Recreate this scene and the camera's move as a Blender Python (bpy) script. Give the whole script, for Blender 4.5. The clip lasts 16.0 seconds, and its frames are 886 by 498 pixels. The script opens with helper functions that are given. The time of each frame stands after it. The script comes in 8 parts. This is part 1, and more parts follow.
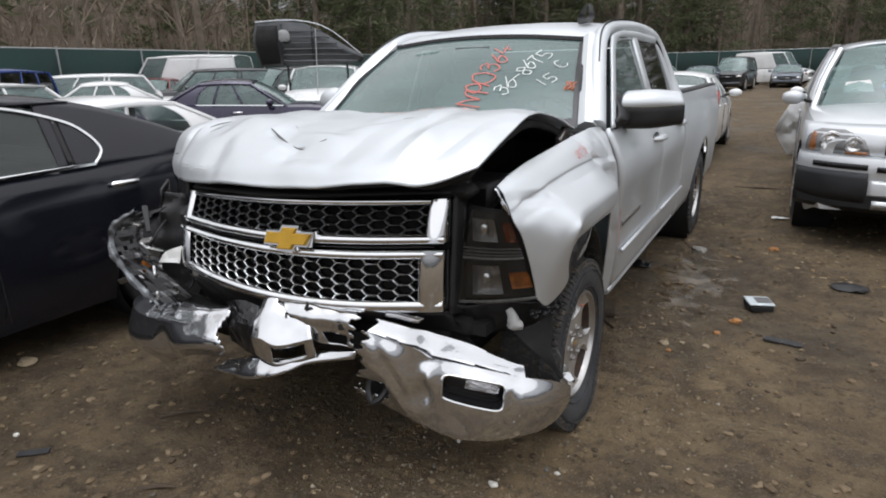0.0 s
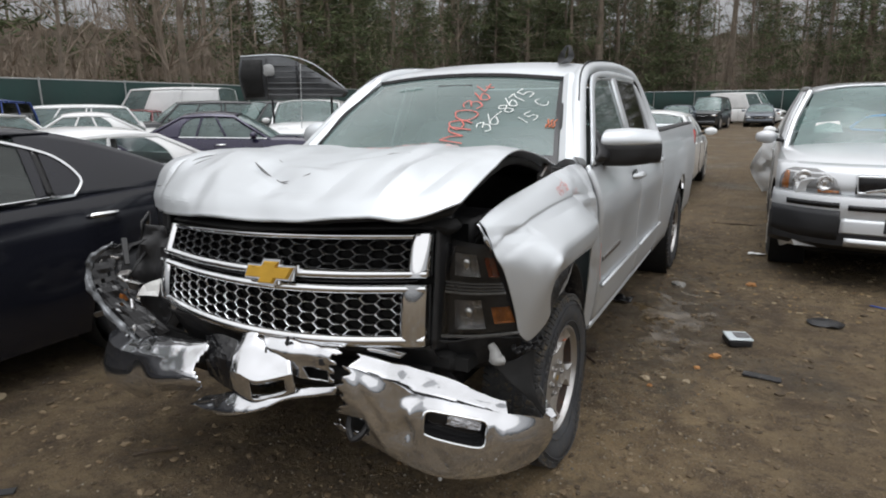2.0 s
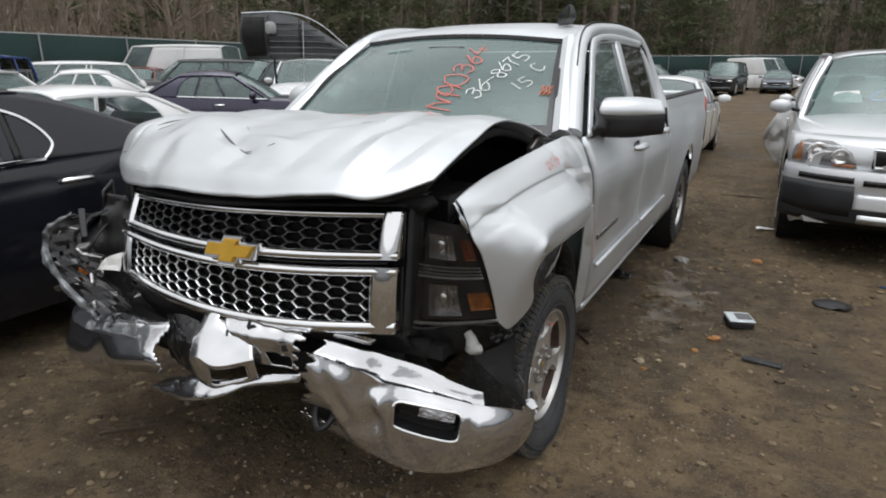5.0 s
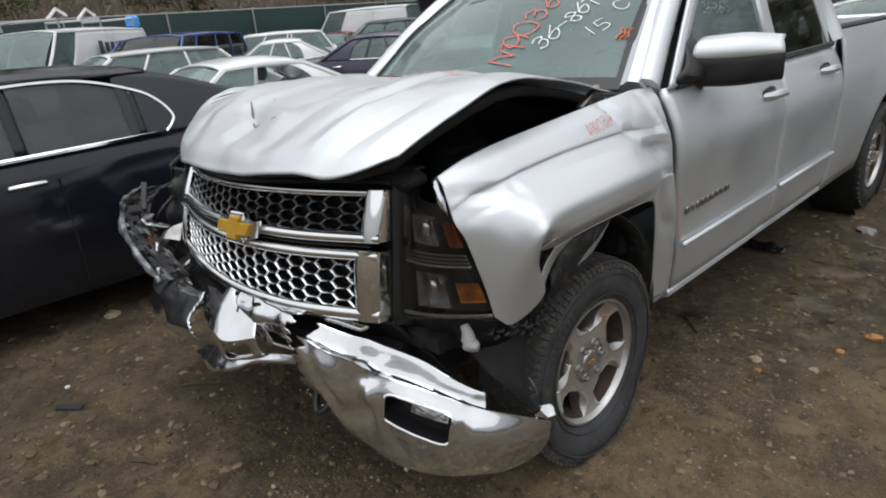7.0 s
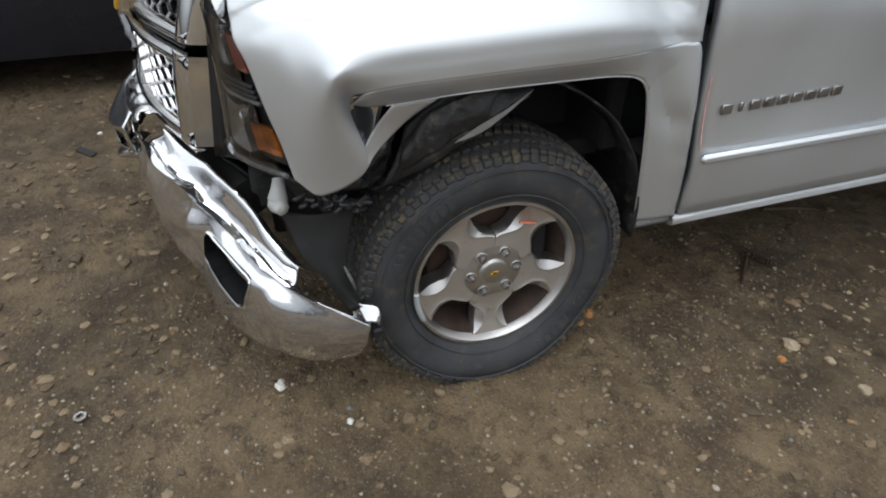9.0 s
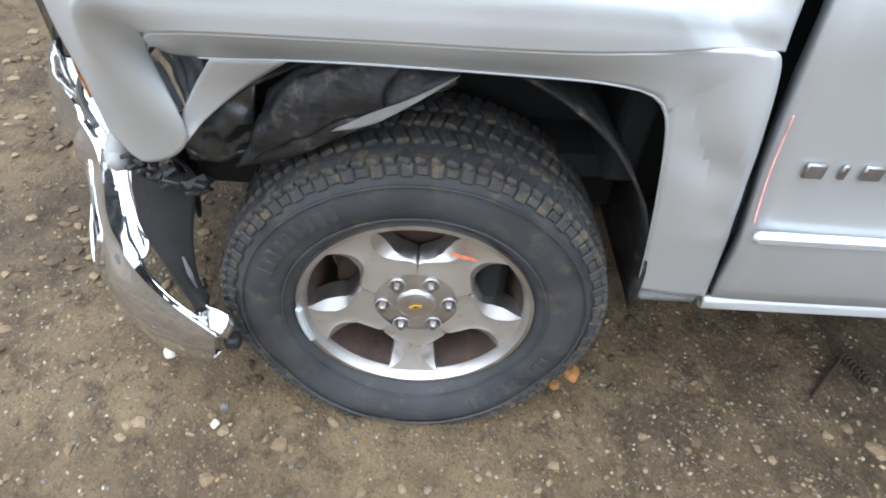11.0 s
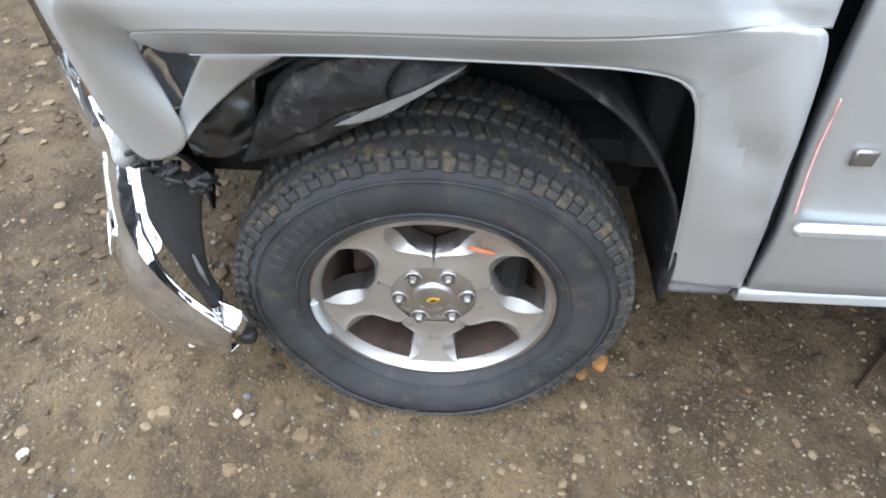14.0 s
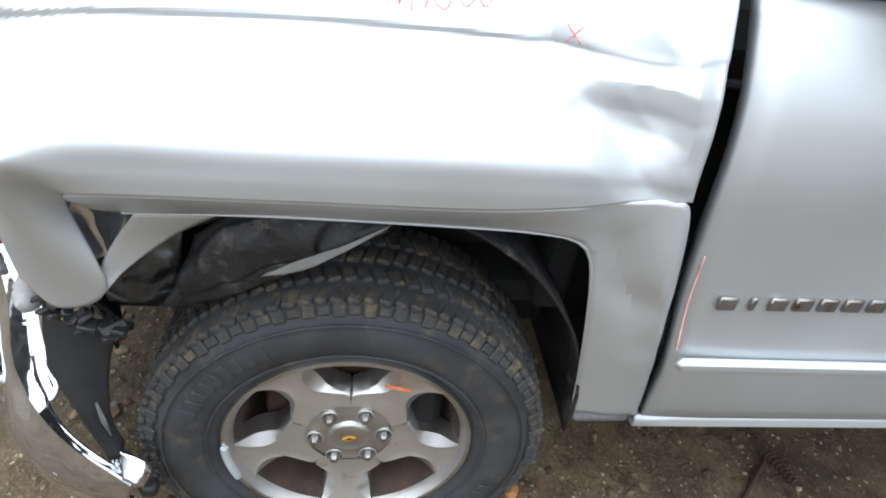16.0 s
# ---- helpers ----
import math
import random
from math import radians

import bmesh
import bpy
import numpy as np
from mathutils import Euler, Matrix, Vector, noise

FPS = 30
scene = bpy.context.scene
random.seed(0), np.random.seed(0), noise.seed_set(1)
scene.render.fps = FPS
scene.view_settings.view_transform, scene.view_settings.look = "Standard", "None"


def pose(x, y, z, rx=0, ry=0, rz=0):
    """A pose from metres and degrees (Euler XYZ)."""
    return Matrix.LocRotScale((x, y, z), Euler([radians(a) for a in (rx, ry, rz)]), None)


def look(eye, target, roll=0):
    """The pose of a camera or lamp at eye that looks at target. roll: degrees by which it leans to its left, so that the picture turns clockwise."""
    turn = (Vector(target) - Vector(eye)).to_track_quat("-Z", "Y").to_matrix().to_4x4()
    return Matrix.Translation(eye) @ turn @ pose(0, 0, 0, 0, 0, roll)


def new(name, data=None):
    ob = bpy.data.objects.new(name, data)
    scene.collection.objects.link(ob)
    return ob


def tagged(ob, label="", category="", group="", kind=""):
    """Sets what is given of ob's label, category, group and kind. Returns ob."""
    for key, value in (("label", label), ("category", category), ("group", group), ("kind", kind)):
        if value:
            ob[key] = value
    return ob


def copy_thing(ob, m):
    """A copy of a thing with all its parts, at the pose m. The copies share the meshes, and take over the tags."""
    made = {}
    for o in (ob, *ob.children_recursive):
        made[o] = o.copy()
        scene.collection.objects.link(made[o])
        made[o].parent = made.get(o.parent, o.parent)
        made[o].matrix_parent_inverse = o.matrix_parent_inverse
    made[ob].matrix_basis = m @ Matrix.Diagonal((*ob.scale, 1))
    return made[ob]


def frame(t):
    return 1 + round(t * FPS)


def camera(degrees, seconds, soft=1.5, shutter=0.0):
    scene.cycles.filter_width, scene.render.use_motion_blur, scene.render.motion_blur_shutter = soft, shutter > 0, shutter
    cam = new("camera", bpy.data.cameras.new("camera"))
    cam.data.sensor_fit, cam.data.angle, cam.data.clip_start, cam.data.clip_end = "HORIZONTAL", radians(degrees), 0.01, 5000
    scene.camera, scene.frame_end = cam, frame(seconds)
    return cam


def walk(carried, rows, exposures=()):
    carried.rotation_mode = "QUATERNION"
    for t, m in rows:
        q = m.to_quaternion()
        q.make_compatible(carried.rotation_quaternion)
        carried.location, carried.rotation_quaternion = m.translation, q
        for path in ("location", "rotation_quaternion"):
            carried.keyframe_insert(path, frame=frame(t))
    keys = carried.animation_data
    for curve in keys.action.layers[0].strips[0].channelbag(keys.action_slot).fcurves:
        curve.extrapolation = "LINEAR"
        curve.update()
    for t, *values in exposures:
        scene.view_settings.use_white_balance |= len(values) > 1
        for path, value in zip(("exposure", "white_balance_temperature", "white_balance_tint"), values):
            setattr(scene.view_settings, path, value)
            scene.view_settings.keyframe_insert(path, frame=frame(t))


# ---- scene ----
cam = camera(72.6, 16.0, soft=1.9)
PATH = [
    (0, (1.679, -2.423, 1.543), (0.73, -0.757, 0.975), -1.3),
    (0.5, (1.669, -2.425, 1.545), (0.74, -0.739, 1.002), -0.5),
    (1, (1.676, -2.429, 1.546), (0.782, -0.714, 1.037), -0.9),
    (1.5, (1.681, -2.431, 1.548), (0.772, -0.715, 1.07), -1.3),
    (2, (1.68, -2.428, 1.55), (0.771, -0.708, 1.087), -0.5),
    (2.5, (1.681, -2.415, 1.575), (0.834, -0.661, 1.119), 0.3),
    (3, (1.677, -2.411, 1.575), (0.827, -0.657, 1.126), -0.4),
    (3.5, (1.675, -2.394, 1.555), (0.81, -0.664, 1.047), 0.3),
    (6, (1.76, -1.96, 1.564), (0.718, -0.371, 0.941), -0.6),
    (6.5, (1.972, -1.799, 1.563), (0.753, -0.366, 0.884), -1.2),
    (7, (2.037, -1.634, 1.555), (0.644, -0.384, 0.851), -4.8),
    (7.5, (2.022, -1.362, 1.58), (0.633, -0.108, 0.873), -0.0),
    (8, (2.111, -1.076, 1.53), (0.695, 0.14, 0.812), -1.4),
    (8.5, (2.222, -0.787, 1.481), (0.767, 0.145, 0.475), -1.6),
    (9, (2.155, -0.571, 1.397), (0.63, -0.032, 0.221), 0.7),
    (9.5, (2.037, -0.303, 1.338), (0.516, 0.087, 0.098), 3.2),
    (12, (1.702, 0.033, 1.3), (0.321, -0.029, -0.146), 3.4),
    (12.5, (1.698, 0.039, 1.3), (0.331, -0.027, -0.159), 0.9),
    (13, (1.699, 0.038, 1.296), (0.364, -0.016, -0.193), 0.6),
    (13.5, (1.701, 0.041, 1.297), (0.364, -0.037, -0.188), 1.1),
    (14, (1.704, 0.042, 1.303), (0.34, -0.004, -0.16), 1.2),
    (14.5, (1.713, 0.035, 1.309), (0.326, -0.019, -0.131), 1.6),
    (15, (1.716, 0.02, 1.309), (0.357, -0.011, -0.158), 1.6),
    (15.5, (1.717, -0.036, 1.35), (0.113, 0.015, 0.156), 3.9),
    (16, (1.71, 0.001, 1.377), (0.11, 0.277, 0.21), 8.5),
]
walk(cam, [(t, look(eye, target, roll)) for t, eye, target, roll in PATH],
     exposures=[(0, 0.2, 6700, 13), (2.5, 0.12, 6850, 12), (3.5, 0.02, 6900, 12), (6.0, 0.1, 6750, 11), (8.5, 0.08, 6700, 11), (9.0, 0.5, 6550, 10), (9.5, 0.98, 6300, 10), (11.8, 1.72, 6050, 10), (15.0, 1.72, 6050, 10), (15.5, 1.58, 6100, 9), (16.0, 1.26, 6250, 9)])

# ---- overcast daylight ----
SUN_EL, SUN_AZ = 84, 155
world = bpy.data.worlds.new("overcast")
scene.world = world
world.use_nodes = True
wn, wl = world.node_tree.nodes, world.node_tree.links
sky = wn.new("ShaderNodeTexSky")
sky.sky_type = "NISHITA"
sky.sun_disc = False
sky.sun_elevation, sky.sun_rotation = radians(SUN_EL), radians(SUN_AZ)
sky.dust_density, sky.air_density = 5.0, 1.0
grey = wn.new("ShaderNodeHueSaturation")
grey.inputs["Saturation"].default_value = 0.0
cool = wn.new("ShaderNodeMix")
cool.data_type, cool.blend_type = "RGBA", "MULTIPLY"
cool.inputs["Factor"].default_value = 1.0
cool.inputs["B"].default_value = (0.94, 1.0, 1.07, 1)
wl.new(grey.outputs[0], cool.inputs["A"])
wl.new(sky.outputs[0], grey.inputs["Color"])
wl.new(cool.outputs["Result"], wn["Background"].inputs["Color"])
wn["Background"].inputs["Strength"].default_value = 0.12
sun = new("sun", bpy.data.lights.new("sun", "SUN"))
sun.data.energy, sun.data.angle, sun.data.color = 1.5, radians(140), (0.97, 1.0, 1.04)
sun.matrix_world = look((0, 0, 30), Vector((0, 0, 30)) - Vector((math.sin(radians(SUN_AZ)) * math.cos(radians(SUN_EL)), math.cos(radians(SUN_AZ)) * math.cos(radians(SUN_EL)), math.sin(radians(SUN_EL)))))


# ---- materials ----
def mat(name, base, rough=0.5, metal=0.0, var=0.15, scale=8.0, bump=0.0, bscale=60.0, coat=0.0, second=None, amount=0.5, fine=0.0, trans=0.0, ior=1.45, spec=0.5):
    """A surface with broad and fine variation; second: the colour of dirt patches or painted highlights, amount: how
    much of it.
    """
    m = bpy.data.materials.new(name)
    m.use_nodes = True
    n, l = m.node_tree.nodes, m.node_tree.links
    b = n["Principled BSDF"]
    tc = n.new("ShaderNodeTexCoord")
    big = n.new("ShaderNodeTexNoise")
    big.inputs["Scale"].default_value, big.inputs["Detail"].default_value = scale, 6
    l.new(tc.outputs["Object"], big.inputs["Vector"])
    ramp = n.new("ShaderNodeMapRange")
    ramp.inputs["From Min"].default_value, ramp.inputs["From Max"].default_value = 0.3, 0.7
    ramp.inputs["To Min"].default_value, ramp.inputs["To Max"].default_value = 1 - var, 1 + var
    l.new(big.outputs["Fac"], ramp.inputs["Value"])
    mul = n.new("ShaderNodeVectorMath")
    mul.operation = "SCALE"
    mul.inputs[0].default_value = base
    l.new(ramp.outputs[0], mul.inputs["Scale"])
    colour = mul.outputs[0]
    if second:
        dirt = n.new("ShaderNodeTexNoise")
        dirt.inputs["Scale"].default_value, dirt.inputs["Detail"].default_value, dirt.inputs["Roughness"].default_value = scale * 2.3, 8, 0.7
        l.new(tc.outputs["Object"], dirt.inputs["Vector"])
        edge = n.new("ShaderNodeMapRange")
        edge.inputs["From Min"].default_value, edge.inputs["From Max"].default_value = 0.75 - amount * 0.5, 0.9 - amount * 0.5
        l.new(dirt.outputs["Fac"], edge.inputs["Value"])
        mix = n.new("ShaderNodeMix")
        mix.data_type = "RGBA"
        l.new(edge.outputs[0], mix.inputs["Factor"])
        l.new(colour, mix.inputs["A"])
        mix.inputs["B"].default_value = (*second, 1)
        colour = mix.outputs["Result"]
    l.new(colour, b.inputs["Base Color"])
    b.inputs["Metallic"].default_value, b.inputs["IOR"].default_value = metal, ior
    b.inputs["Specular IOR Level"].default_value = spec
    b.inputs["Coat Weight"].default_value, b.inputs["Coat Roughness"].default_value = coat, 0.06
    b.inputs["Transmission Weight"].default_value = trans
    rr = n.new("ShaderNodeMapRange")
    rr.inputs["From Min"].default_value, rr.inputs["From Max"].default_value = 0.3, 0.7
    rr.inputs["To Min"].default_value, rr.inputs["To Max"].default_value = max(0.02, rough * 0.8), min(1, rough * 1.2)
    l.new(big.outputs["Fac"], rr.inputs["Value"])
    l.new(rr.outputs[0], b.inputs["Roughness"])
    if bump:
        small = n.new("ShaderNodeTexNoise")
        small.inputs["Scale"].default_value, small.inputs["Detail"].default_value = bscale, 5
        l.new(tc.outputs["Object"], small.inputs["Vector"])
        bn = n.new("ShaderNodeBump")
        bn.inputs["Strength"].default_value, bn.inputs["Distance"].default_value = 1.0, bump
        l.new(small.outputs["Fac"], bn.inputs["Height"])
        l.new(bn.outputs[0], b.inputs["Normal"])
    return m


SILVER = mat("silver_paint", (0.625, 0.652, 0.672), 0.47, 0.66, 0.04, 2.5, 0.0004, 9.0, coat=0.3)
SILVER_DENTED = mat("dented_silver_paint", (0.625, 0.652, 0.672), 0.47, 0.66, 0.04, 2.5, 0.0012, 5.0, coat=0.3)
CHROME = mat("chrome", (0.78, 0.79, 0.8), 0.07, 1.0, 0.05, 6.0, 0.0005, 12.0)
CHROME_DENTED = mat("dented_chrome", (0.68, 0.69, 0.71), 0.075, 0.97, 0.14, 5.0, 0.0022, 9.0, second=(0.42, 0.415, 0.41), amount=0.22)
BLACK_PLASTIC = mat("black_plastic", (0.018, 0.018, 0.019), 0.45, 0.0, 0.3, 12.0, 0.0006, 200.0)
GLOSS_BLACK = mat("gloss_black_plastic", (0.012, 0.012, 0.013), 0.18, 0.0, 0.2, 10.0)
# the paler second colour paints highlights on the wrinkled liner
DARK_LINER = mat("felt_liner", (0.018, 0.018, 0.019), 0.5, 0.0, 0.5, 10.0, 0.004, 60.0, second=(0.11, 0.1, 0.09), amount=0.42)
# near-black that paints the shade of deep recesses; also on black plastic parts
VOID = mat("recess_shade_black", (0.01, 0.01, 0.01), 0.8, 0.0, 0.4, 9.0, 0.002, 40.0)
RUBBER = mat("tyre_rubber", (0.043, 0.045, 0.049), 0.62, 0.0, 0.3, 9.0, 0.001, 120.0, second=(0.085, 0.076, 0.062), amount=0.42)
TREAD = mat("muddy_tread_rubber", (0.042, 0.042, 0.042), 0.75, 0.0, 0.3, 14.0, 0.0015, 140.0, second=(0.13, 0.1, 0.06), amount=0.47)
ALLOY = mat("rusty_cast_alloy", (0.55, 0.53, 0.5), 0.36, 0.75, 0.1, 9.0, 0.0006, 60.0, second=(0.3, 0.2, 0.13), amount=0.34)
MACHINED = mat("machined_alloy", (0.55, 0.54, 0.53), 0.42, 1.0, 0.06, 14.0, 0.0003, 90.0, second=(0.4, 0.31, 0.24), amount=0.3)
STEEL = mat("bare_steel", (0.3, 0.29, 0.28), 0.4, 0.9, 0.2, 14.0, 0.001, 60.0, second=(0.14, 0.07, 0.035), amount=0.45)
BARREL = mat("brake_dusted_barrel", (0.06, 0.042, 0.034), 0.7, 0.3, 0.3, 20.0, second=(0.13, 0.06, 0.035), amount=0.42)
FADED_STRIP = mat("faded_grey_plastic", (0.19, 0.185, 0.175), 0.6, 0.0, 0.25, 20.0, 0.001, 60.0)
DIM_REFLECTOR = mat("dull_lamp_reflector", (0.4, 0.4, 0.41), 0.18, 0.9, 0.3, 40.0, 0.01, 30.0)
DARK_METAL = mat("dark_crumpled_metal", (0.11, 0.115, 0.12), 0.28, 0.8, 0.3, 12.0, 0.002, 30.0)
DEAD_WOOD = mat("wet_dead_wood", (0.07, 0.05, 0.034), 0.85, 0.0, 0.3, 20.0, 0.002, 80.0)
RUST = mat("rusty_brake", (0.05, 0.03, 0.022), 0.85, 0.2, 0.3, 20.0, 0.001, 120.0)
GOLD = mat("gold_emblem", (0.62, 0.36, 0.045), 0.38, 0.25, 0.08, 20.0, 0.001, 70.0)
AMBER = mat("amber_lens", (0.28, 0.085, 0.01), 0.1, 0.0, 0.4, 40.0, 0.004, 90.0, coat=1.0)
REDLENS = mat("red_lens", (0.35, 0.012, 0.01), 0.15, 0.0, 0.15, 30.0, coat=1.0)
REFLECTOR = mat("lamp_reflector", (0.72, 0.72, 0.72), 0.16, 0.9, 0.15, 25.0, 0.006, 45.0)
BRACKET = mat("pale_plastic_bracket", (0.36, 0.36, 0.35), 0.5, 0.0, 0.1, 10.0)
INTERIOR = mat("grey_cabin_trim", (0.09, 0.09, 0.092), 0.8, 0.0, 0.2, 6.0, 0.001, 60.0)
SEAT = mat("grey_seat_cloth", (0.1, 0.1, 0.1), 0.9, 0.0, 0.15, 8.0, 0.002, 150.0)
RED_CRAYON = mat("red_crayon", (0.66, 0.18, 0.15), 0.8, 0.0, 0.25, 60.0)
ORANGE_CRAYON = mat("orange_crayon", (0.66, 0.2, 0.1), 0.8, 0.0, 0.25, 60.0)
WHITE_CRAYON = mat("white_crayon", (0.8, 0.82, 0.8), 0.8, 0.0, 0.25, 60.0)
BLUE_CRAYON = mat("blue_crayon", (0.1, 0.4, 0.85), 0.8, 0.0, 0.2, 60.0)
SCUFF = mat("scuffed_edge", (0.13, 0.13, 0.13), 0.6, 0.3, 0.4, 40.0)
PAPER = mat("white_paper", (0.75, 0.75, 0.73), 0.7)
WEIGHT = mat("lead_weight", (0.55, 0.6, 0.62), 0.45, 0.4)
FILM = mat("plastic_film", (0.75, 0.76, 0.76), 0.2, 0.0, 0.1, 6.0, 0.01, 25.0, trans=0.35)


def glass_material(name, tint, clear, dust_and_sheen=(0.35, 0.37, 0.36), least=0.0, most=0.12):
    """Tinted pane: part mirror at grazing angles, part see-through, under a diffuse veil of dust and painted sky sheen.
    """
    m = bpy.data.materials.new(name)
    m.use_nodes = True
    n, l = m.node_tree.nodes, m.node_tree.links
    n.remove(n["Principled BSDF"])
    out = n["Material Output"]
    tr, gl, df, mx = n.new("ShaderNodeBsdfTransparent"), n.new("ShaderNodeBsdfGlossy"), n.new("ShaderNodeBsdfDiffuse"), n.new("ShaderNodeMixShader")
    tr.inputs["Color"].default_value = (*[c * clear for c in tint], 1)
    gl.inputs["Roughness"].default_value = 0.03
    df.inputs["Color"].default_value = (*dust_and_sheen, 1)
    film = n.new("ShaderNodeMixShader")
    dust = n.new("ShaderNodeTexNoise")
    dust.inputs["Scale"].default_value, dust.inputs["Detail"].default_value = 3.0, 8
    dr = n.new("ShaderNodeMapRange")
    dr.inputs["From Min"].default_value, dr.inputs["From Max"].default_value, dr.inputs["To Min"].default_value, dr.inputs["To Max"].default_value = 0.35, 0.9, least, most
    l.new(dust.outputs["Fac"], dr.inputs["Value"])
    l.new(dr.outputs[0], film.inputs["Fac"])
    l.new(tr.outputs[0], film.inputs[1])
    l.new(df.outputs[0], film.inputs[2])
    lw, pw, fr = n.new("ShaderNodeLayerWeight"), n.new("ShaderNodeMath"), n.new("ShaderNodeMapRange")
    pw.operation = "POWER"
    pw.inputs[1].default_value = 4.0
    l.new(lw.outputs["Facing"], pw.inputs[0])
    fr.inputs["To Min"].default_value = 0.05
    l.new(pw.outputs[0], fr.inputs["Value"])
    l.new(fr.outputs[0], mx.inputs["Fac"])
    l.new(film.outputs[0], mx.inputs[1])
    l.new(gl.outputs[0], mx.inputs[2])
    l.new(mx.outputs[0], out.inputs["Surface"])
    return m


# pale green veil paints reflected sky into windshield and side panes, over dust
WINDSHIELD = glass_material("green_windshield_glass", (0.7, 0.86, 0.83), 0.75, (0.33, 0.47, 0.45), 0.3, 0.46)
SIDE_GLASS = glass_material("green_side_glass", (0.6, 0.75, 0.73), 0.6, (0.3, 0.41, 0.4), 0.28, 0.46)
DARK_GLASS = glass_material("privacy_glass", (0.5, 0.55, 0.55), 0.18)
# grey-green veil painted in for the sky these windows reflect
TINTED = glass_material("tinted_window_glass", (0.6, 0.66, 0.64), 0.3, (0.22, 0.26, 0.245), 0.14, 0.26)
SMOKED = mat("smoked_amber_lens", (0.16, 0.035, 0.012), 0.15, 0.0, 0.2, 30.0, coat=1.0)
LENS = glass_material("clear_lamp_lens", (0.9, 0.9, 0.88), 0.8, (0.3, 0.3, 0.3), 0.0, 0.03)


# ---- mesh helpers ----
def crom(pts, n, index=False):
    """n points along a smooth curve through the control points."""
    p = np.array(pts, float)
    if len(p) == 2:
        return p[0] + (p[1] - p[0]) * np.linspace(0, 1, n)[:, None]
    q = np.vstack([2 * p[0] - p[1], p, 2 * p[-1] - p[-2]])
    seg = np.ones(len(p) - 1) if index else np.linalg.norm(np.diff(p, axis=0), axis=1) + 1e-9
    cum = np.concatenate([[0], np.cumsum(seg)]) / seg.sum()
    out = []
    for u in np.linspace(0, 1, n):
        i = min(np.searchsorted(cum, u, side="right") - 1, len(p) - 2)
        i = max(i, 0)
        f = (u - cum[i]) / (cum[i + 1] - cum[i])
        a, b, c, d = q[i], q[i + 1], q[i + 2], q[i + 3]
        out.append(0.5 * (2 * b + (c - a) * f + (2 * a - 5 * b + 4 * c - d) * f * f + (3 * b - a - 3 * c + d) * f ** 3))
    return np.array(out)


def loft(curves, nu, nv, sharp=False):
    """A grid over feature lines: nu points along each, nv across them."""
    c = np.array([crom(k, nu, True) for k in curves])
    if sharp:
        rows = []
        for i in range(len(c) - 1):
            rows += [c[i] + (c[i + 1] - c[i]) * f for f in np.linspace(0, 1, nv, endpoint=False)]
        return np.array(rows + [c[-1]])
    return np.array([crom(c[:, j], nv) for j in range(nu)]).transpose(1, 0, 2)


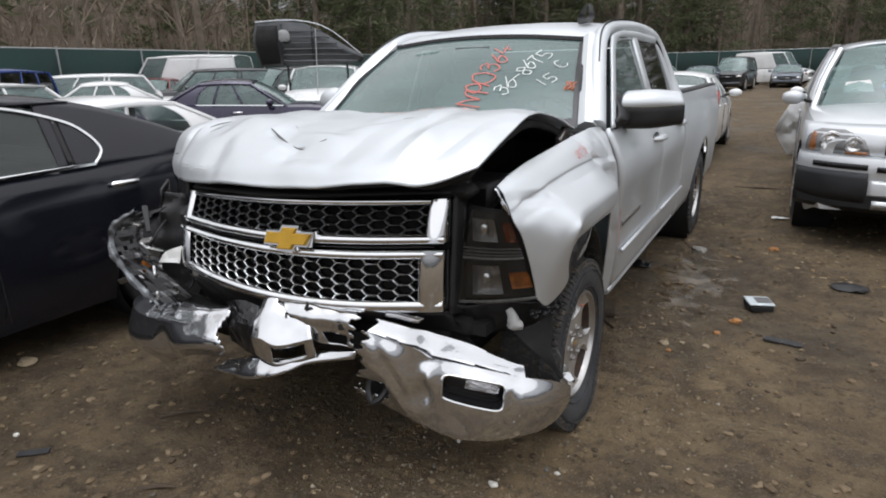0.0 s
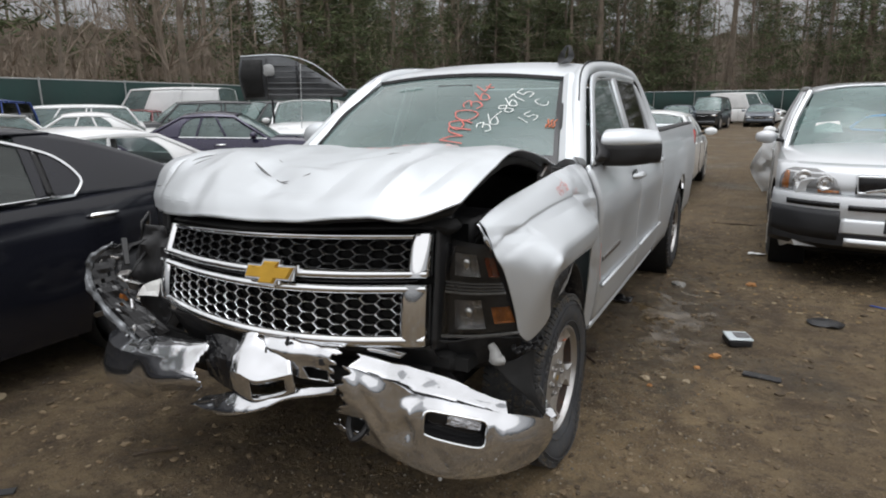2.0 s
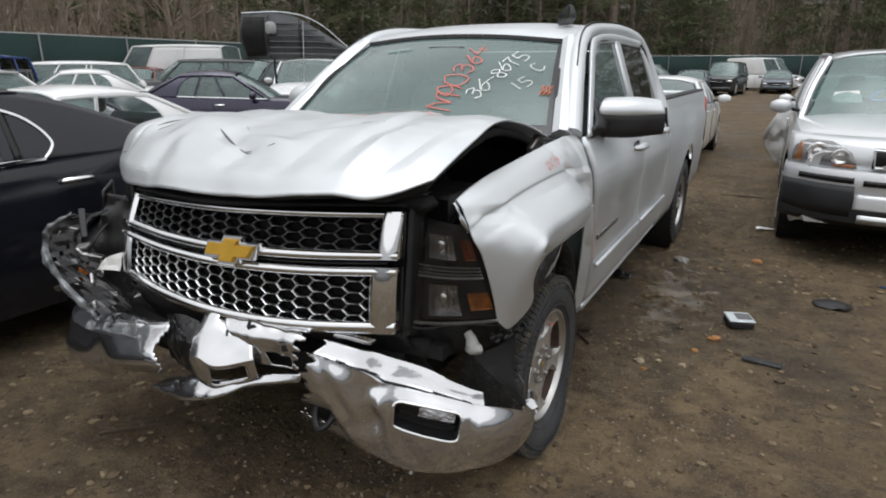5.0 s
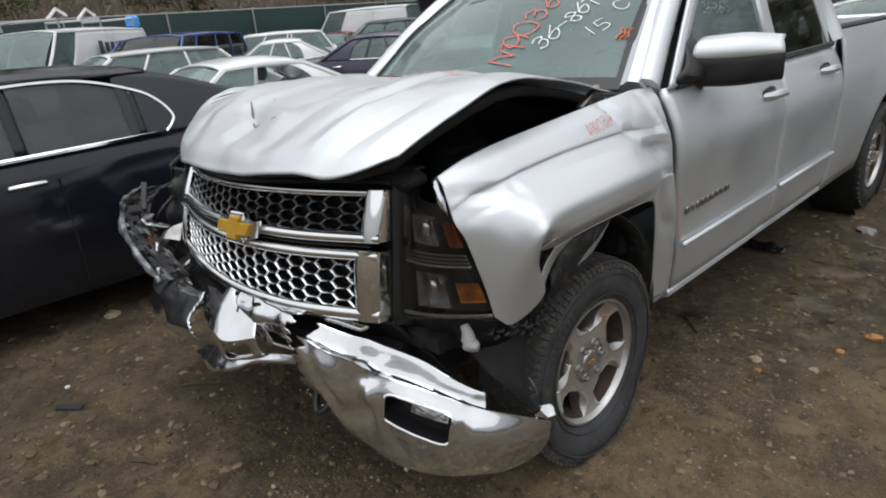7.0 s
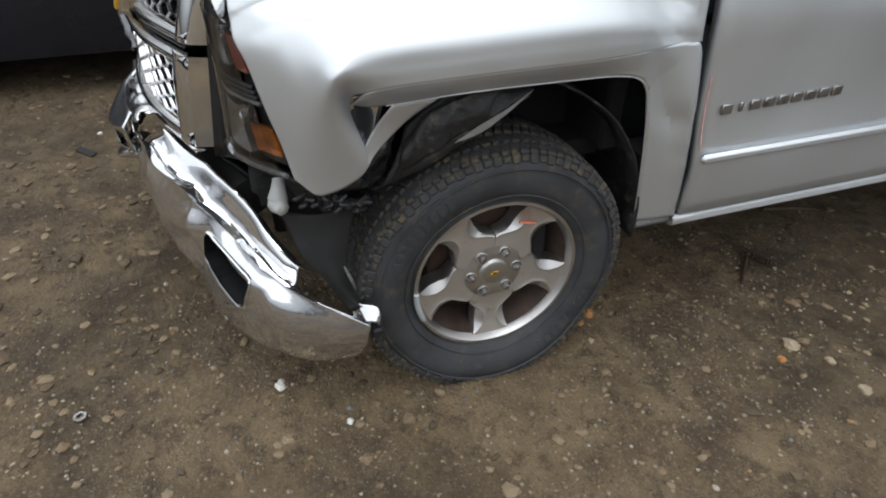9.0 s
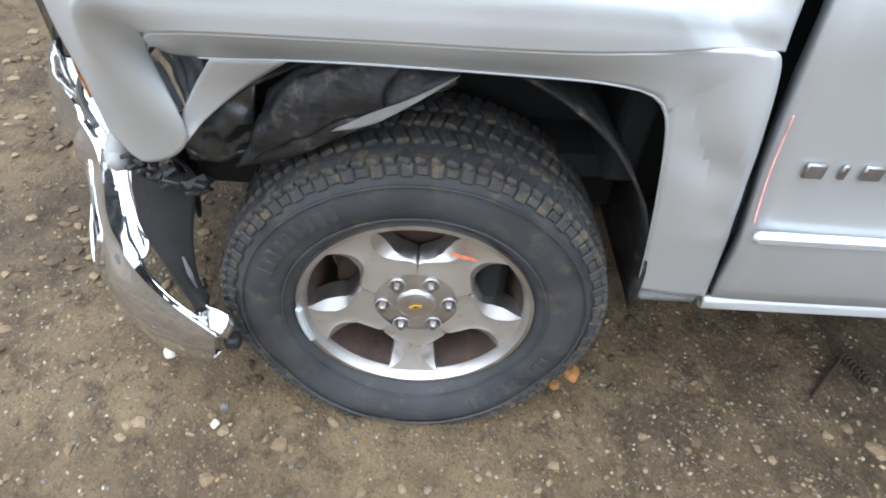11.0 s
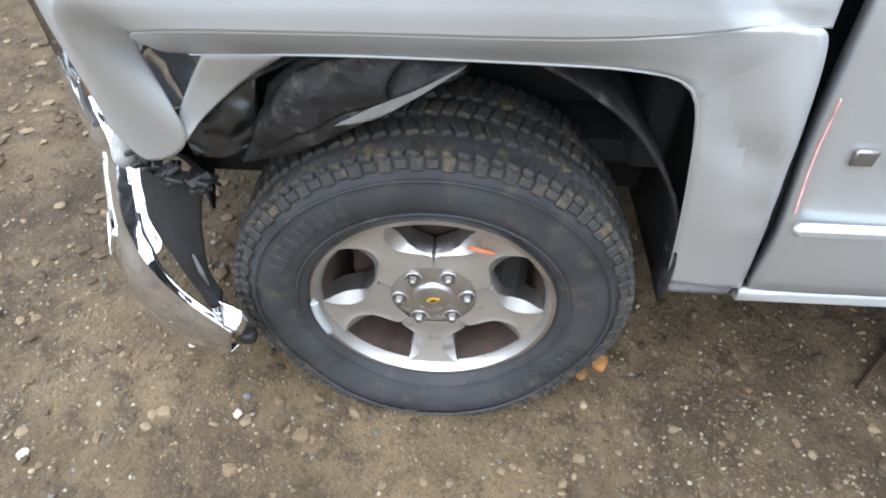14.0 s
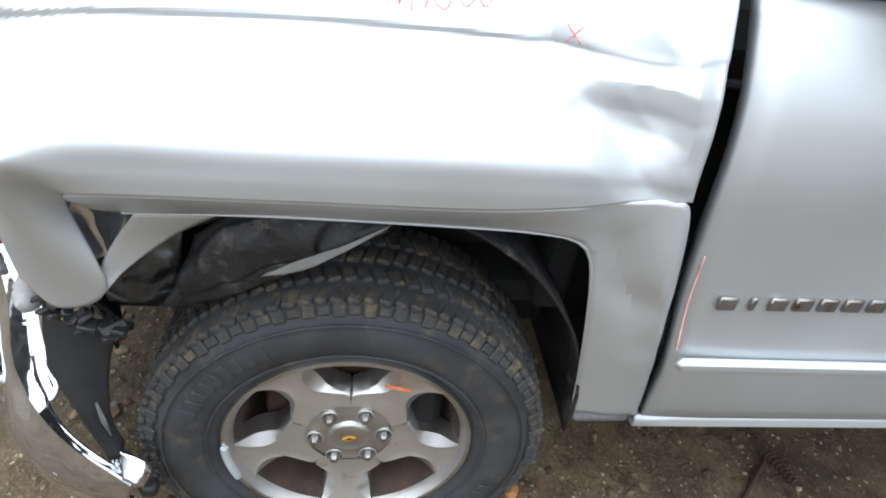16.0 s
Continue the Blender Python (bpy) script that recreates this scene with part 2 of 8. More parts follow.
class Build:
    """Collects vertices and faces of one mesh."""

    def __init__(self):
        self.v, self.f = [], []

    def add(self, verts, faces):
        k = len(self.v)
        self.v += [tuple(map(float, p)) for p in verts]
        self.f += [tuple(i + k for i in f) for f in faces]
        return self

    def grid(self, g, wrap=False, keep=None, flip=False):
        r, c = g.shape[:2]
        fs = []
        for i in range(r - 1):
            for j in range(c if wrap else c - 1):
                if keep is None or keep(i, j):
                    k = (j + 1) % c
                    q = (i * c + j, i * c + k, (i + 1) * c + k, (i + 1) * c + j)
                    fs.append(q[::-1] if flip else q)
        return self.add(g.reshape(-1, 3), fs)

    def box(self, at, size, bev=0.0, m=None):
        s = np.array(size) / 2
        b = min(bev, s.min() * 0.9)
        m = m or Matrix()
        if b <= 0:
            vs = [Vector((x * s[0], y * s[1], z * s[2])) for x in (-1, 1) for y in (-1, 1) for z in (-1, 1)]
            fs = [(0, 1, 3, 2), (4, 6, 7, 5), (0, 4, 5, 1), (2, 3, 7, 6), (0, 2, 6, 4), (1, 5, 7, 3)]
            return self.add([Vector(at) + (m @ p) for p in vs], fs)
        bm = bmesh.new()
        for x in (-1, 1):
            for y in (-1, 1):
                for z in (-1, 1):
                    for k in range(3):
                        p = [x * (s[0] - b), y * (s[1] - b), z * (s[2] - b)]
                        p[k] = (x, y, z)[k] * s[k]
                        bm.verts.new(p)
        bmesh.ops.convex_hull(bm, input=bm.verts)
        bm.verts.index_update()
        self.add([Vector(at) + (m @ p.co) for p in bm.verts], [[v.index for v in f.verts] for f in bm.faces])
        bm.free()
        return self

    def tube(self, pts, r, n=8, smooth=0, ends=True):
        """A round bar along points; r: one radius or one at each point."""
        p = crom(pts, smooth) if smooth else np.array(pts, float)
        rs = np.interp(np.linspace(0, 1, len(p)), np.linspace(0, 1, len(r)), r) if hasattr(r, "__len__") else [r] * len(p)
        rows = []
        for i in range(len(p)):
            d = Vector(p[min(i + 1, len(p) - 1)] - p[max(i - 1, 0)]).normalized()
            a = d.orthogonal().normalized() if i == 0 else (a - d * a.dot(d)).normalized()
            b = d.cross(a)
            rows.append([np.array(p[i]) + rs[i] * (math.cos(t) * np.array(a) + math.sin(t) * np.array(b)) for t in np.linspace(0, 2 * math.pi, n, endpoint=False)])
        k = len(self.v)
        self.grid(np.array(rows), wrap=True)
        if ends:
            last = k + (len(p) - 1) * n
            self.f += [tuple(range(k, k + n))[::-1], tuple(range(last, last + n))]
        return self

    def lathe(self, prof, axis="x", n=48, at=(0, 0, 0)):
        """prof: rows of (along the axis, radius)."""
        t = np.linspace(0, 2 * math.pi, n, endpoint=False)
        g = np.array([[(a, r * math.cos(u), r * math.sin(u)) for u in t] for a, r in prof])
        if axis == "y":
            g = g[:, :, [1, 0, 2]]
        if axis == "z":
            g = g[:, :, [1, 2, 0]]
        return self.grid(g + np.array(at), wrap=True)

    def blob(self, at, size, seed=0, rough=0.25, n=2):
        bm = bmesh.new()
        bmesh.ops.create_icosphere(bm, subdivisions=n, radius=1)
        o = Vector((seed * 3.17, seed * 1.31, seed * 0.77))
        vs = [Vector(at) + Vector([c * s for c, s in zip(v.co * (1 + rough * noise.noise(v.co * 1.4 + o)), size)]) for v in bm.verts]
        self.add(vs, [[v.index for v in f.verts] for f in bm.faces])
        bm.free()
        return self

    def mesh(self, name, material, smooth=True):
        me = bpy.data.meshes.new(name)
        me.from_pydata(self.v, [], self.f)
        me.validate()
        if material:
            me.materials.append(material)
        me.shade_smooth() if smooth else me.shade_flat()
        if smooth:
            me.set_sharp_from_angle(angle=radians(38))
        me.update()
        return me


def thing(name, label, category, at=(0, 0, 0), group="", kind=""):
    ob = new(name)
    ob.location = at
    return tagged(ob, label, category, group, kind)


def origin_of(ob):
    return Vector(ob.location) if ob.parent is None else Vector((0, 0, 0)) + origin_of(ob.parent)


def part(name, b, material, parent, label="", solid=0.0, smooth=True, offset=-1.0):
    """One mesh object under a thing or part; coordinates are those of the place."""
    ob = new(name, b.mesh(name, material, smooth))
    ob.parent = parent
    if parent.type == "EMPTY":
        ob.matrix_parent_inverse = Matrix.Translation(-Vector(parent.location))
    if solid:
        md = ob.modifiers.new("thickness", "SOLIDIFY")
        md.thickness, md.offset = solid, offset
    if label:
        tagged(ob, label)
    return ob


def single(name, b, material, label, category, smooth=True, group="", kind="", solid=0.0):
    ob = new(name, b.mesh(name, material, smooth))
    if solid:
        md = ob.modifiers.new("thickness", "SOLIDIFY")
        md.thickness = solid
    return tagged(ob, label, category, group, kind)


# ---- ground ----
def smoothstep(a, b, v):
    t = np.clip((v - a) / (b - a), 0, 1)
    return t * t * (3 - 2 * t)


def ground_height(x, y):
    p = Vector((x, y, 0))
    near = 1 / (1 + (max(0, math.hypot(x - 1, y - 1) - 12) / 10) ** 2)
    clod = max(0.0, noise.noise(p * 1.3 + Vector((7, 3, 1)))) * 2
    h = 0.014 * noise.noise(p * 0.9) + 0.012 * noise.noise(p * 3.1) + 0.014 * noise.noise(p * 9.0) * (0.5 + clod) + 0.014 * noise.noise(p * 19) * (0.2 + clod) + 0.004 * noise.noise(p * 45)
    rut = math.sin(x * 7.5 + 1.3 * noise.noise(p * 0.6)) * 0.006 * (0.5 + noise.noise(p * 0.7))
    hollow = -0.03 * math.exp(-(((x - 1.32) / 0.25) ** 2 + ((y - 2.5) / 0.9) ** 2)) - 0.02 * math.exp(-(((x - 1.05) / 0.3) ** 2 + ((y - 1.5) / 0.6) ** 2))
    return (h + rut) * near + hollow


def axis(lo, hi, step, far):
    """Closely spaced in the middle, ever wider towards the horizon."""
    mid = list(np.arange(lo, hi, step))
    out, d, v = [], step, hi
    while v < far:
        out.append(v)
        d *= 1.16
        v += d
    left, d, v = [], step, lo - step
    while v > -far:
        left.append(v)
        d *= 1.16
        v -= d
    return np.array(left[::-1] + mid + out)


def build_ground():
    xs, ys = axis(-2.2, 3.2, 0.03, 900), axis(-2.4, 6.0, 0.03, 900)
    g = np.array([[(x, y, ground_height(x, y)) for x in xs] for y in ys])
    m = bpy.data.materials.new("wet_mud_and_gravel")
    m.use_nodes = True
    n, l = m.node_tree.nodes, m.node_tree.links
    b = n["Principled BSDF"]
    geo = n.new("ShaderNodeNewGeometry")

    def tex(scale, detail=6, rough=0.6):
        t = n.new("ShaderNodeTexNoise")
        t.inputs["Scale"].default_value, t.inputs["Detail"].default_value, t.inputs["Roughness"].default_value = scale, detail, rough
        l.new(geo.outputs["Position"], t.inputs["Vector"])
        return t.outputs["Fac"]

    def ramp(v, a, z, c, d):
        r = n.new("ShaderNodeMapRange")
        for k, q in zip(("From Min", "From Max", "To Min", "To Max"), (a, z, c, d)):
            r.inputs[k].default_value = q
        l.new(v, r.inputs["Value"])
        return r.outputs[0]

    def mix(f, a, c):
        x = n.new("ShaderNodeMix")
        x.data_type = "RGBA"
        l.new(f, x.inputs["Factor"])
        for s, q in (("A", a), ("B", c)):
            if isinstance(q, tuple):
                x.inputs[s].default_value = (*q, 1)
            else:
                l.new(q, x.inputs[s])
        return x.outputs["Result"]

    col = mix(ramp(tex(1.4, 8, 0.7), 0.38, 0.62, 0, 1), (0.085, 0.059, 0.035), (0.205, 0.146, 0.08))
    col = mix(ramp(tex(5.5, 8, 0.7), 0.45, 0.7, 0, 0.8), col, (0.25, 0.182, 0.102))
    col = mix(ramp(tex(2.6, 8, 0.75), 0.55, 0.72, 0, 0.75), col, (0.045, 0.032, 0.021))
    vor = n.new("ShaderNodeTexVoronoi")
    vor.inputs["Scale"].default_value = 75
    l.new(geo.outputs["Position"], vor.inputs["Vector"])
    grit = n.new("ShaderNodeMath")
    grit.operation = "MULTIPLY"
    l.new(ramp(vor.outputs["Distance"], 0.1, 0.3, 1, 0), grit.inputs[0])
    l.new(ramp(tex(3.3, 5), 0.48, 0.62, 0, 0.85), grit.inputs[1])
    col = mix(grit.outputs[0], col, mix(vor.outputs["Color"], (0.12, 0.11, 0.1), (0.4, 0.37, 0.32)))
    col = mix(ramp(tex(14, 6, 0.65), 0.52, 0.64, 0, 0.65), col, (0.048, 0.033, 0.021))
    col = mix(ramp(tex(95, 4, 0.6), 0.55, 0.66, 0, 0.55), col, (0.27, 0.205, 0.13))
    col = mix(ramp(tex(150, 4, 0.6), 0.56, 0.66, 0, 0.6), col, (0.04, 0.027, 0.017))
    # standing water and wet mud beside the doors
    sep = n.new("ShaderNodeSeparateXYZ")
    l.new(geo.outputs["Position"], sep.inputs[0])

    def math_node(op, a, c):
        q = n.new("ShaderNodeMath")
        q.operation = op
        for i, v in enumerate((a, c)):
            if isinstance(v, (int, float)):
                q.inputs[i].default_value = v
            else:
                l.new(v, q.inputs[i])
        return q.outputs[0]

    dx = math_node("MULTIPLY", math_node("SUBTRACT", sep.outputs[0], 1.17), 2.5)
    dy = math_node("MULTIPLY", math_node("SUBTRACT", sep.outputs[1], 2.1), 0.8)
    far = math_node("SQRT", math_node("ADD", math_node("MULTIPLY", dx, dx), math_node("MULTIPLY", dy, dy)), 0)
    wet = ramp(math_node("ADD", far, math_node("MULTIPLY", math_node("SUBTRACT", tex(4.0, 6), 0.5), 2.2)), 0.55, 1.35, 1, 0)
    wet2 = math_node("MULTIPLY", ramp(tex(0.55, 5), 0.52, 0.62, 0, 1), 0.75)
    wets = math_node("MAXIMUM", wet, wet2)
    dark = n.new("ShaderNodeVectorMath")
    dark.operation = "SCALE"
    l.new(col, dark.inputs[0])
    # brightness painted in: ground paler round the front wheel, darker farther off
    ex = math_node("MULTIPLY", math_node("SUBTRACT", sep.outputs[0], 0.85), 0.9)
    ey = math_node("MULTIPLY", math_node("SUBTRACT", sep.outputs[1], -0.15), 0.8)
    apart = math_node("SQRT", math_node("ADD", math_node("MULTIPLY", ex, ex), math_node("MULTIPLY", ey, ey)), 0)
    painted_gain = ramp(math_node("ADD", apart, math_node("MULTIPLY", math_node("SUBTRACT", tex(1.7, 6), 0.5), 1.6)), 0.5, 1.7, 1.2, 0.8)
    l.new(math_node("MULTIPLY", ramp(wets, 0, 1, 1.0, 0.55), painted_gain), dark.inputs["Scale"])
    l.new(dark.outputs[0], b.inputs["Base Color"])
    pool = ramp(math_node("ADD", far, math_node("MULTIPLY", math_node("SUBTRACT", tex(5.0, 5), 0.5), 2.6)), 0.35, 0.6, 1, 0)
    rgh = math_node("SUBTRACT", ramp(wets, 0, 1, 0.88, 0.36), math_node("MULTIPLY", pool, 0.34))
    l.new(rgh, b.inputs["Roughness"])
    b.inputs["Specular IOR Level"].default_value = 0.4
    bn = n.new("ShaderNodeBump")
    bn.inputs["Distance"].default_value = 0.042
    hgt = math_node("ADD", math_node("ADD", tex(30, 9, 0.75), math_node("MULTIPLY", tex(7, 4), 1.5)), math_node("MULTIPLY", grit.outputs[0], 0.35))
    l.new(hgt, bn.inputs["Height"])
    l.new(ramp(pool, 0, 1, 0.9, 0.05), bn.inputs["Strength"])
    l.new(bn.outputs[0], b.inputs["Normal"])
    ob = new("ground", Build().grid(g).mesh("ground", m))
    tagged(ob, "muddy brown dirt lot with gravel and shallow puddles", "ground", kind="structure")


build_ground()


# ---- fence round the lot ----
FENCE_CLOTH = mat("green_windscreen_cloth", (0.014, 0.036, 0.032), 0.9, 0.0, 0.25, 0.6, 0.01, 6.0)
GALV = mat("galvanised_pipe", (0.42, 0.43, 0.43), 0.45, 0.7, 0.1, 8.0)


def fence(name, a, b, high, every):
    ob = thing(name, "chain-link fence with dark green privacy cloth", "fence", (*a, 0))
    a, b = Vector((*a, 0)), Vector((*b, 0))
    n = int((b - a).length / every)
    side = (b - a).cross(Vector((0, 0, 1))).normalized()
    g = np.array([[tuple(a.lerp(b, i / (4 * n)) + side * 0.06 * noise.noise(Vector((i * 0.4, z * 0.8, 0))) + Vector((0, 0, z + 0.03 * noise.noise(Vector((i * 0.3, z, 5)))))) for i in range(4 * n + 1)] for z in (0.05, high * 0.5, high)])
    part("cloth", Build().grid(g), FENCE_CLOTH, ob, "dark green woven cloth", solid=0.01)
    for i in range(n + 1):
        p = a.lerp(b, i / n) + side * 0.12
        part("post", Build().tube([p, p + Vector((0, 0, high + 0.06))], 0.03, 6), GALV, ob)
    part("rail", Build().tube([a + side * 0.12 + Vector((0, 0, high)), b + side * 0.12 + Vector((0, 0, high))], 0.022, 6), GALV, ob)


fence("boundary_fence", (-19.5, -24), (-19.5, 52), 2.5, 3.0)
fence("boundary_fence", (-19.5, 52), (34, 52), 2.5, 3.0)

# ---- woods behind the fence ----
BARK = mat("grey_brown_bark", (0.2, 0.165, 0.13), 0.9, 0.0, 0.3, 3.0, 0.02, 14.0)
TWIG = mat("bare_twigs", (0.23, 0.185, 0.145), 0.9, 0.0, 0.3, 1.5)
NEEDLE = mat("pine_needles", (0.085, 0.11, 0.05), 0.8, 0.0, 0.45, 0.8, second=(0.14, 0.14, 0.065), amount=0.5)
LITTER = mat("dead_leaf_litter", (0.1, 0.07, 0.045), 0.95, 0.0, 0.3, 0.5)


def bare_tree(seed, high):
    r = random.Random(seed)
    t = thing("bare_tree", "leafless grey-brown forest tree with thin branches", "tree", group="woods behind the fence")
    lean = Vector((r.uniform(-0.06, 0.06), r.uniform(-0.06, 0.06), 1))
    trunk = [Vector((0, 0, -0.3))]
    for i in range(1, 9):
        trunk.append(trunk[-1] + (lean + Vector((r.uniform(-0.07, 0.07), r.uniform(-0.07, 0.07), 0))).normalized() * (high + 0.3) / 8)
    part("trunk", Build().tube(trunk, [0.02 * high ** 0.9 * 0.75, 0.03], 6, 12), BARK, t)
    limbs = Build()

    def grow(p, d, length, rad, depth):
        q = p + d * length * 0.5 + Vector((r.uniform(-0.1, 0.1), r.uniform(-0.1, 0.1), 0.06)) * length
        e = q + (d + Vector((r.uniform(-0.3, 0.3), r.uniform(-0.3, 0.3), 0.25))).normalized() * length * 0.5
        limbs.tube([p, q, e], [rad, rad * 0.75, rad * 0.3], 3 if depth else 4, 0, False)
        if depth < 3:
            for k in range(4 if depth < 2 else 3):
                s = p.lerp(q, r.uniform(0.4, 1)) if k % 2 else q.lerp(e, r.uniform(0.2, 1))
                v = (d + Vector((r.uniform(-0.9, 0.9), r.uniform(-0.9, 0.9), r.uniform(-0.2, 0.7)))).normalized()
                grow(s, v, length * r.uniform(0.4, 0.6), rad * 0.5, depth + 1)

    for i in range(15):
        f = r.uniform(0.3, 1)
        k = min(7, int(f * 8))
        p = trunk[k].lerp(trunk[k + 1], r.random())
        a = r.uniform(0, 6.28)
        grow(p, Vector((math.cos(a), math.sin(a), r.uniform(0.3, 1.1))).normalized(), high * 0.24 * (1.25 - f * 0.6), 0.045 * (1.4 - f), 0)
    part("crown", limbs, TWIG, t)
    return t


def pine_tree(seed, high, bare):
    r = random.Random(seed)
    t = thing("pine_tree", "tall dark green white pine with ragged crown", "tree", group="woods behind the fence")
    part("trunk", Build().tube([(0, 0, -0.3), (0.1, 0, high * 0.5), (0, 0.1, high)], [0.017 * high, 0.03], 7, 8), BARK, t)
    needles, limbs = Build(), Build()
    z = high * bare
    while z < high * 0.98:
        f = (z - high * bare) / (high * (1 - bare))
        for k in range(r.randint(3, 5)):
            a = r.uniform(0, 6.28)
            ln = high * 0.24 * (1 - f) ** 0.75 * r.uniform(0.45, 1.1) + 0.4
            d = Vector((math.cos(a), math.sin(a), r.uniform(-0.12, 0.3)))
            p = Vector((0, 0, z + r.uniform(-0.2, 0.2)))
            limbs.tube([p, p + d * ln], [0.04, 0.01], 3, 0, False)
            for c in range(int(10 + ln * 12)):
                s = r.uniform(0.25, 1.05)
                o = p + d * ln * s + Vector((r.gauss(0, 0.2 * ln * 0.4 + 0.1), r.gauss(0, 0.2 * ln * 0.4 + 0.1), r.gauss(0, 0.15)))
                w = r.uniform(0.12, 0.32)
                u = Vector((r.uniform(-1, 1), r.uniform(-1, 1), r.uniform(-0.4, 0.7))).normalized()
                v = u.orthogonal().normalized()
                v.rotate(Matrix.Rotation(r.uniform(0, 6.28), 3, u))
                needles.add([o - u * w * 0.6 - v * w * 0.1, o + u * w, o - u * w * 0.4 + v * w * 0.22, o - u * w * 0.9 + u.cross(v) * w * 0.22], [(0, 1, 2), (0, 3, 1)])
        z += high * r.uniform(0.028, 0.05)
    part("branchwork", limbs, BARK, t)
    part("crown", needles, NEEDLE, t, smooth=False)
    return t


def build_woods():
    r = random.Random(11)
    bares = [bare_tree(s, h) for s, h in ((1, 13), (2, 16), (3, 11), (4, 15), (5, 18))]
    pines = [pine_tree(s, h, b) for s, h, b in ((11, 15, 0.12), (12, 18, 0.35), (13, 12, 0.08), (14, 20, 0.5))]
    spots = []
    while len(spots) < 260:
        if r.random() < 0.6:
            d = r.random() ** 1.3 * 34
            p = (-23 - d, r.uniform(-22, 92))
        else:
            d = r.random() ** 1.3 * 34
            p = (r.uniform(-30, 45), 56 + d)
        spots.append(p)
    used = set()
    for x, y in spots:
        az = math.degrees(math.atan2(x - 1.7, y + 2.4))
        evergreen = 0.8 if -47 < az < -14 else (0.6 if az > -14 else (0.35 if -58 < az < -47 else 0.12))
        src = r.choice(pines) if r.random() < evergreen else r.choice(bares)
        s = r.uniform(0.8, 1.25)
        m = pose(x, y, 0, 0, 0, r.uniform(0, 360)) @ Matrix.Scale(s, 4)
        if src not in used:
            used.add(src)
            src.matrix_world = m
        else:
            ob = copy_thing(src, pose(0, 0, 0))
            ob.matrix_basis = m
    # undergrowth too dense to count
    brush = Build()
    for i in range(6500):
        if r.random() < 0.6:
            x, y = -22.5 - r.random() ** 0.8 * 45, r.uniform(-25, 95)
        else:
            x, y = r.uniform(-30, 50), 55 + r.random() ** 0.8 * 45
        h = r.uniform(2, 9) * (1.5 if r.random() < 0.15 else 1)
        w = r.uniform(0.012, 0.05)
        p = Vector((x, y, 0))
        q = p + Vector((r.uniform(-0.5, 0.5), r.uniform(-0.5, 0.5), h * 0.6))
        e = q + Vector((r.uniform(-0.7, 0.7), r.uniform(-0.7, 0.7), h * 0.4))
        brush.tube([p, q, e], [w, w * 0.7, w * 0.2], 3, 0, False)
        for k in range(4):
            s = p.lerp(q, r.uniform(0.4, 1)) if k < 2 else q.lerp(e, r.random())
            v = Vector((r.uniform(-1, 1), r.uniform(-1, 1), r.uniform(0.2, 1.2))) * h * 0.17
            o = Vector((0.02, 0.02, 0))
            brush.add([s - o, s + o, s + v], [(0, 1, 2)])
    tagged(new("undergrowth", brush.mesh("undergrowth", TWIG, False)), "dense leafless brown undergrowth and saplings", "undergrowth", kind="stuff")
    # wooded rise far behind
    far = Build()
    pts = [(-75, -60), (-75, 60), (-60, 105), (0, 112), (90, 105)]
    c = crom([(*p, 0) for p in pts], 220)
    g = np.array([[(x, y, -1 + (12.5 + 2.2 * noise.noise(Vector((i * 0.12, 0, 3))) + 1.5 * noise.noise(Vector((i * 0.7, 0, 9)))) * k) for i, (x, y, z) in enumerate(c)] for k in (0, 0.5, 1)])
    far.grid(g)
    tagged(new("distant_woods", far.mesh("distant_woods", mat("far_bare_woods", (0.17, 0.142, 0.112), 1.0, 0.0, 0.4, 0.35, 0.3, 1.2))), "hazy brown mass of distant bare woods", "woods", kind="structure")


build_woods()


# ---- parked cars ----
def paint(name, c, rough=0.3, metal=0.0):
    return mat(name, c, rough, metal, 0.06, 1.5, 0.0, coat=0.8)


BLACK_PAINT = mat("black_paint", (0.012, 0.013, 0.019), 0.14, 0.0, 0.2, 1.5, coat=0.2)
WHITE_PAINT = paint("white_paint", (0.82, 0.83, 0.83), 0.3)
PURPLE_PAINT = paint("dark_plum_paint", (0.022, 0.018, 0.05), 0.28, 0.3)
BLUE_PAINT = paint("blue_paint", (0.02, 0.06, 0.26), 0.3, 0.2)
SUV_PAINT = paint("light_silver_paint", (0.66, 0.68, 0.7), 0.36, 0.35)
DARK_PAINT = paint("dark_grey_paint", (0.03, 0.032, 0.036), 0.35, 0.3)
GREY_PAINT = paint("grey_blue_paint", (0.12, 0.14, 0.17), 0.35, 0.4)
RED_PAINT = paint("dark_red_paint", (0.14, 0.012, 0.012), 0.35, 0.2)


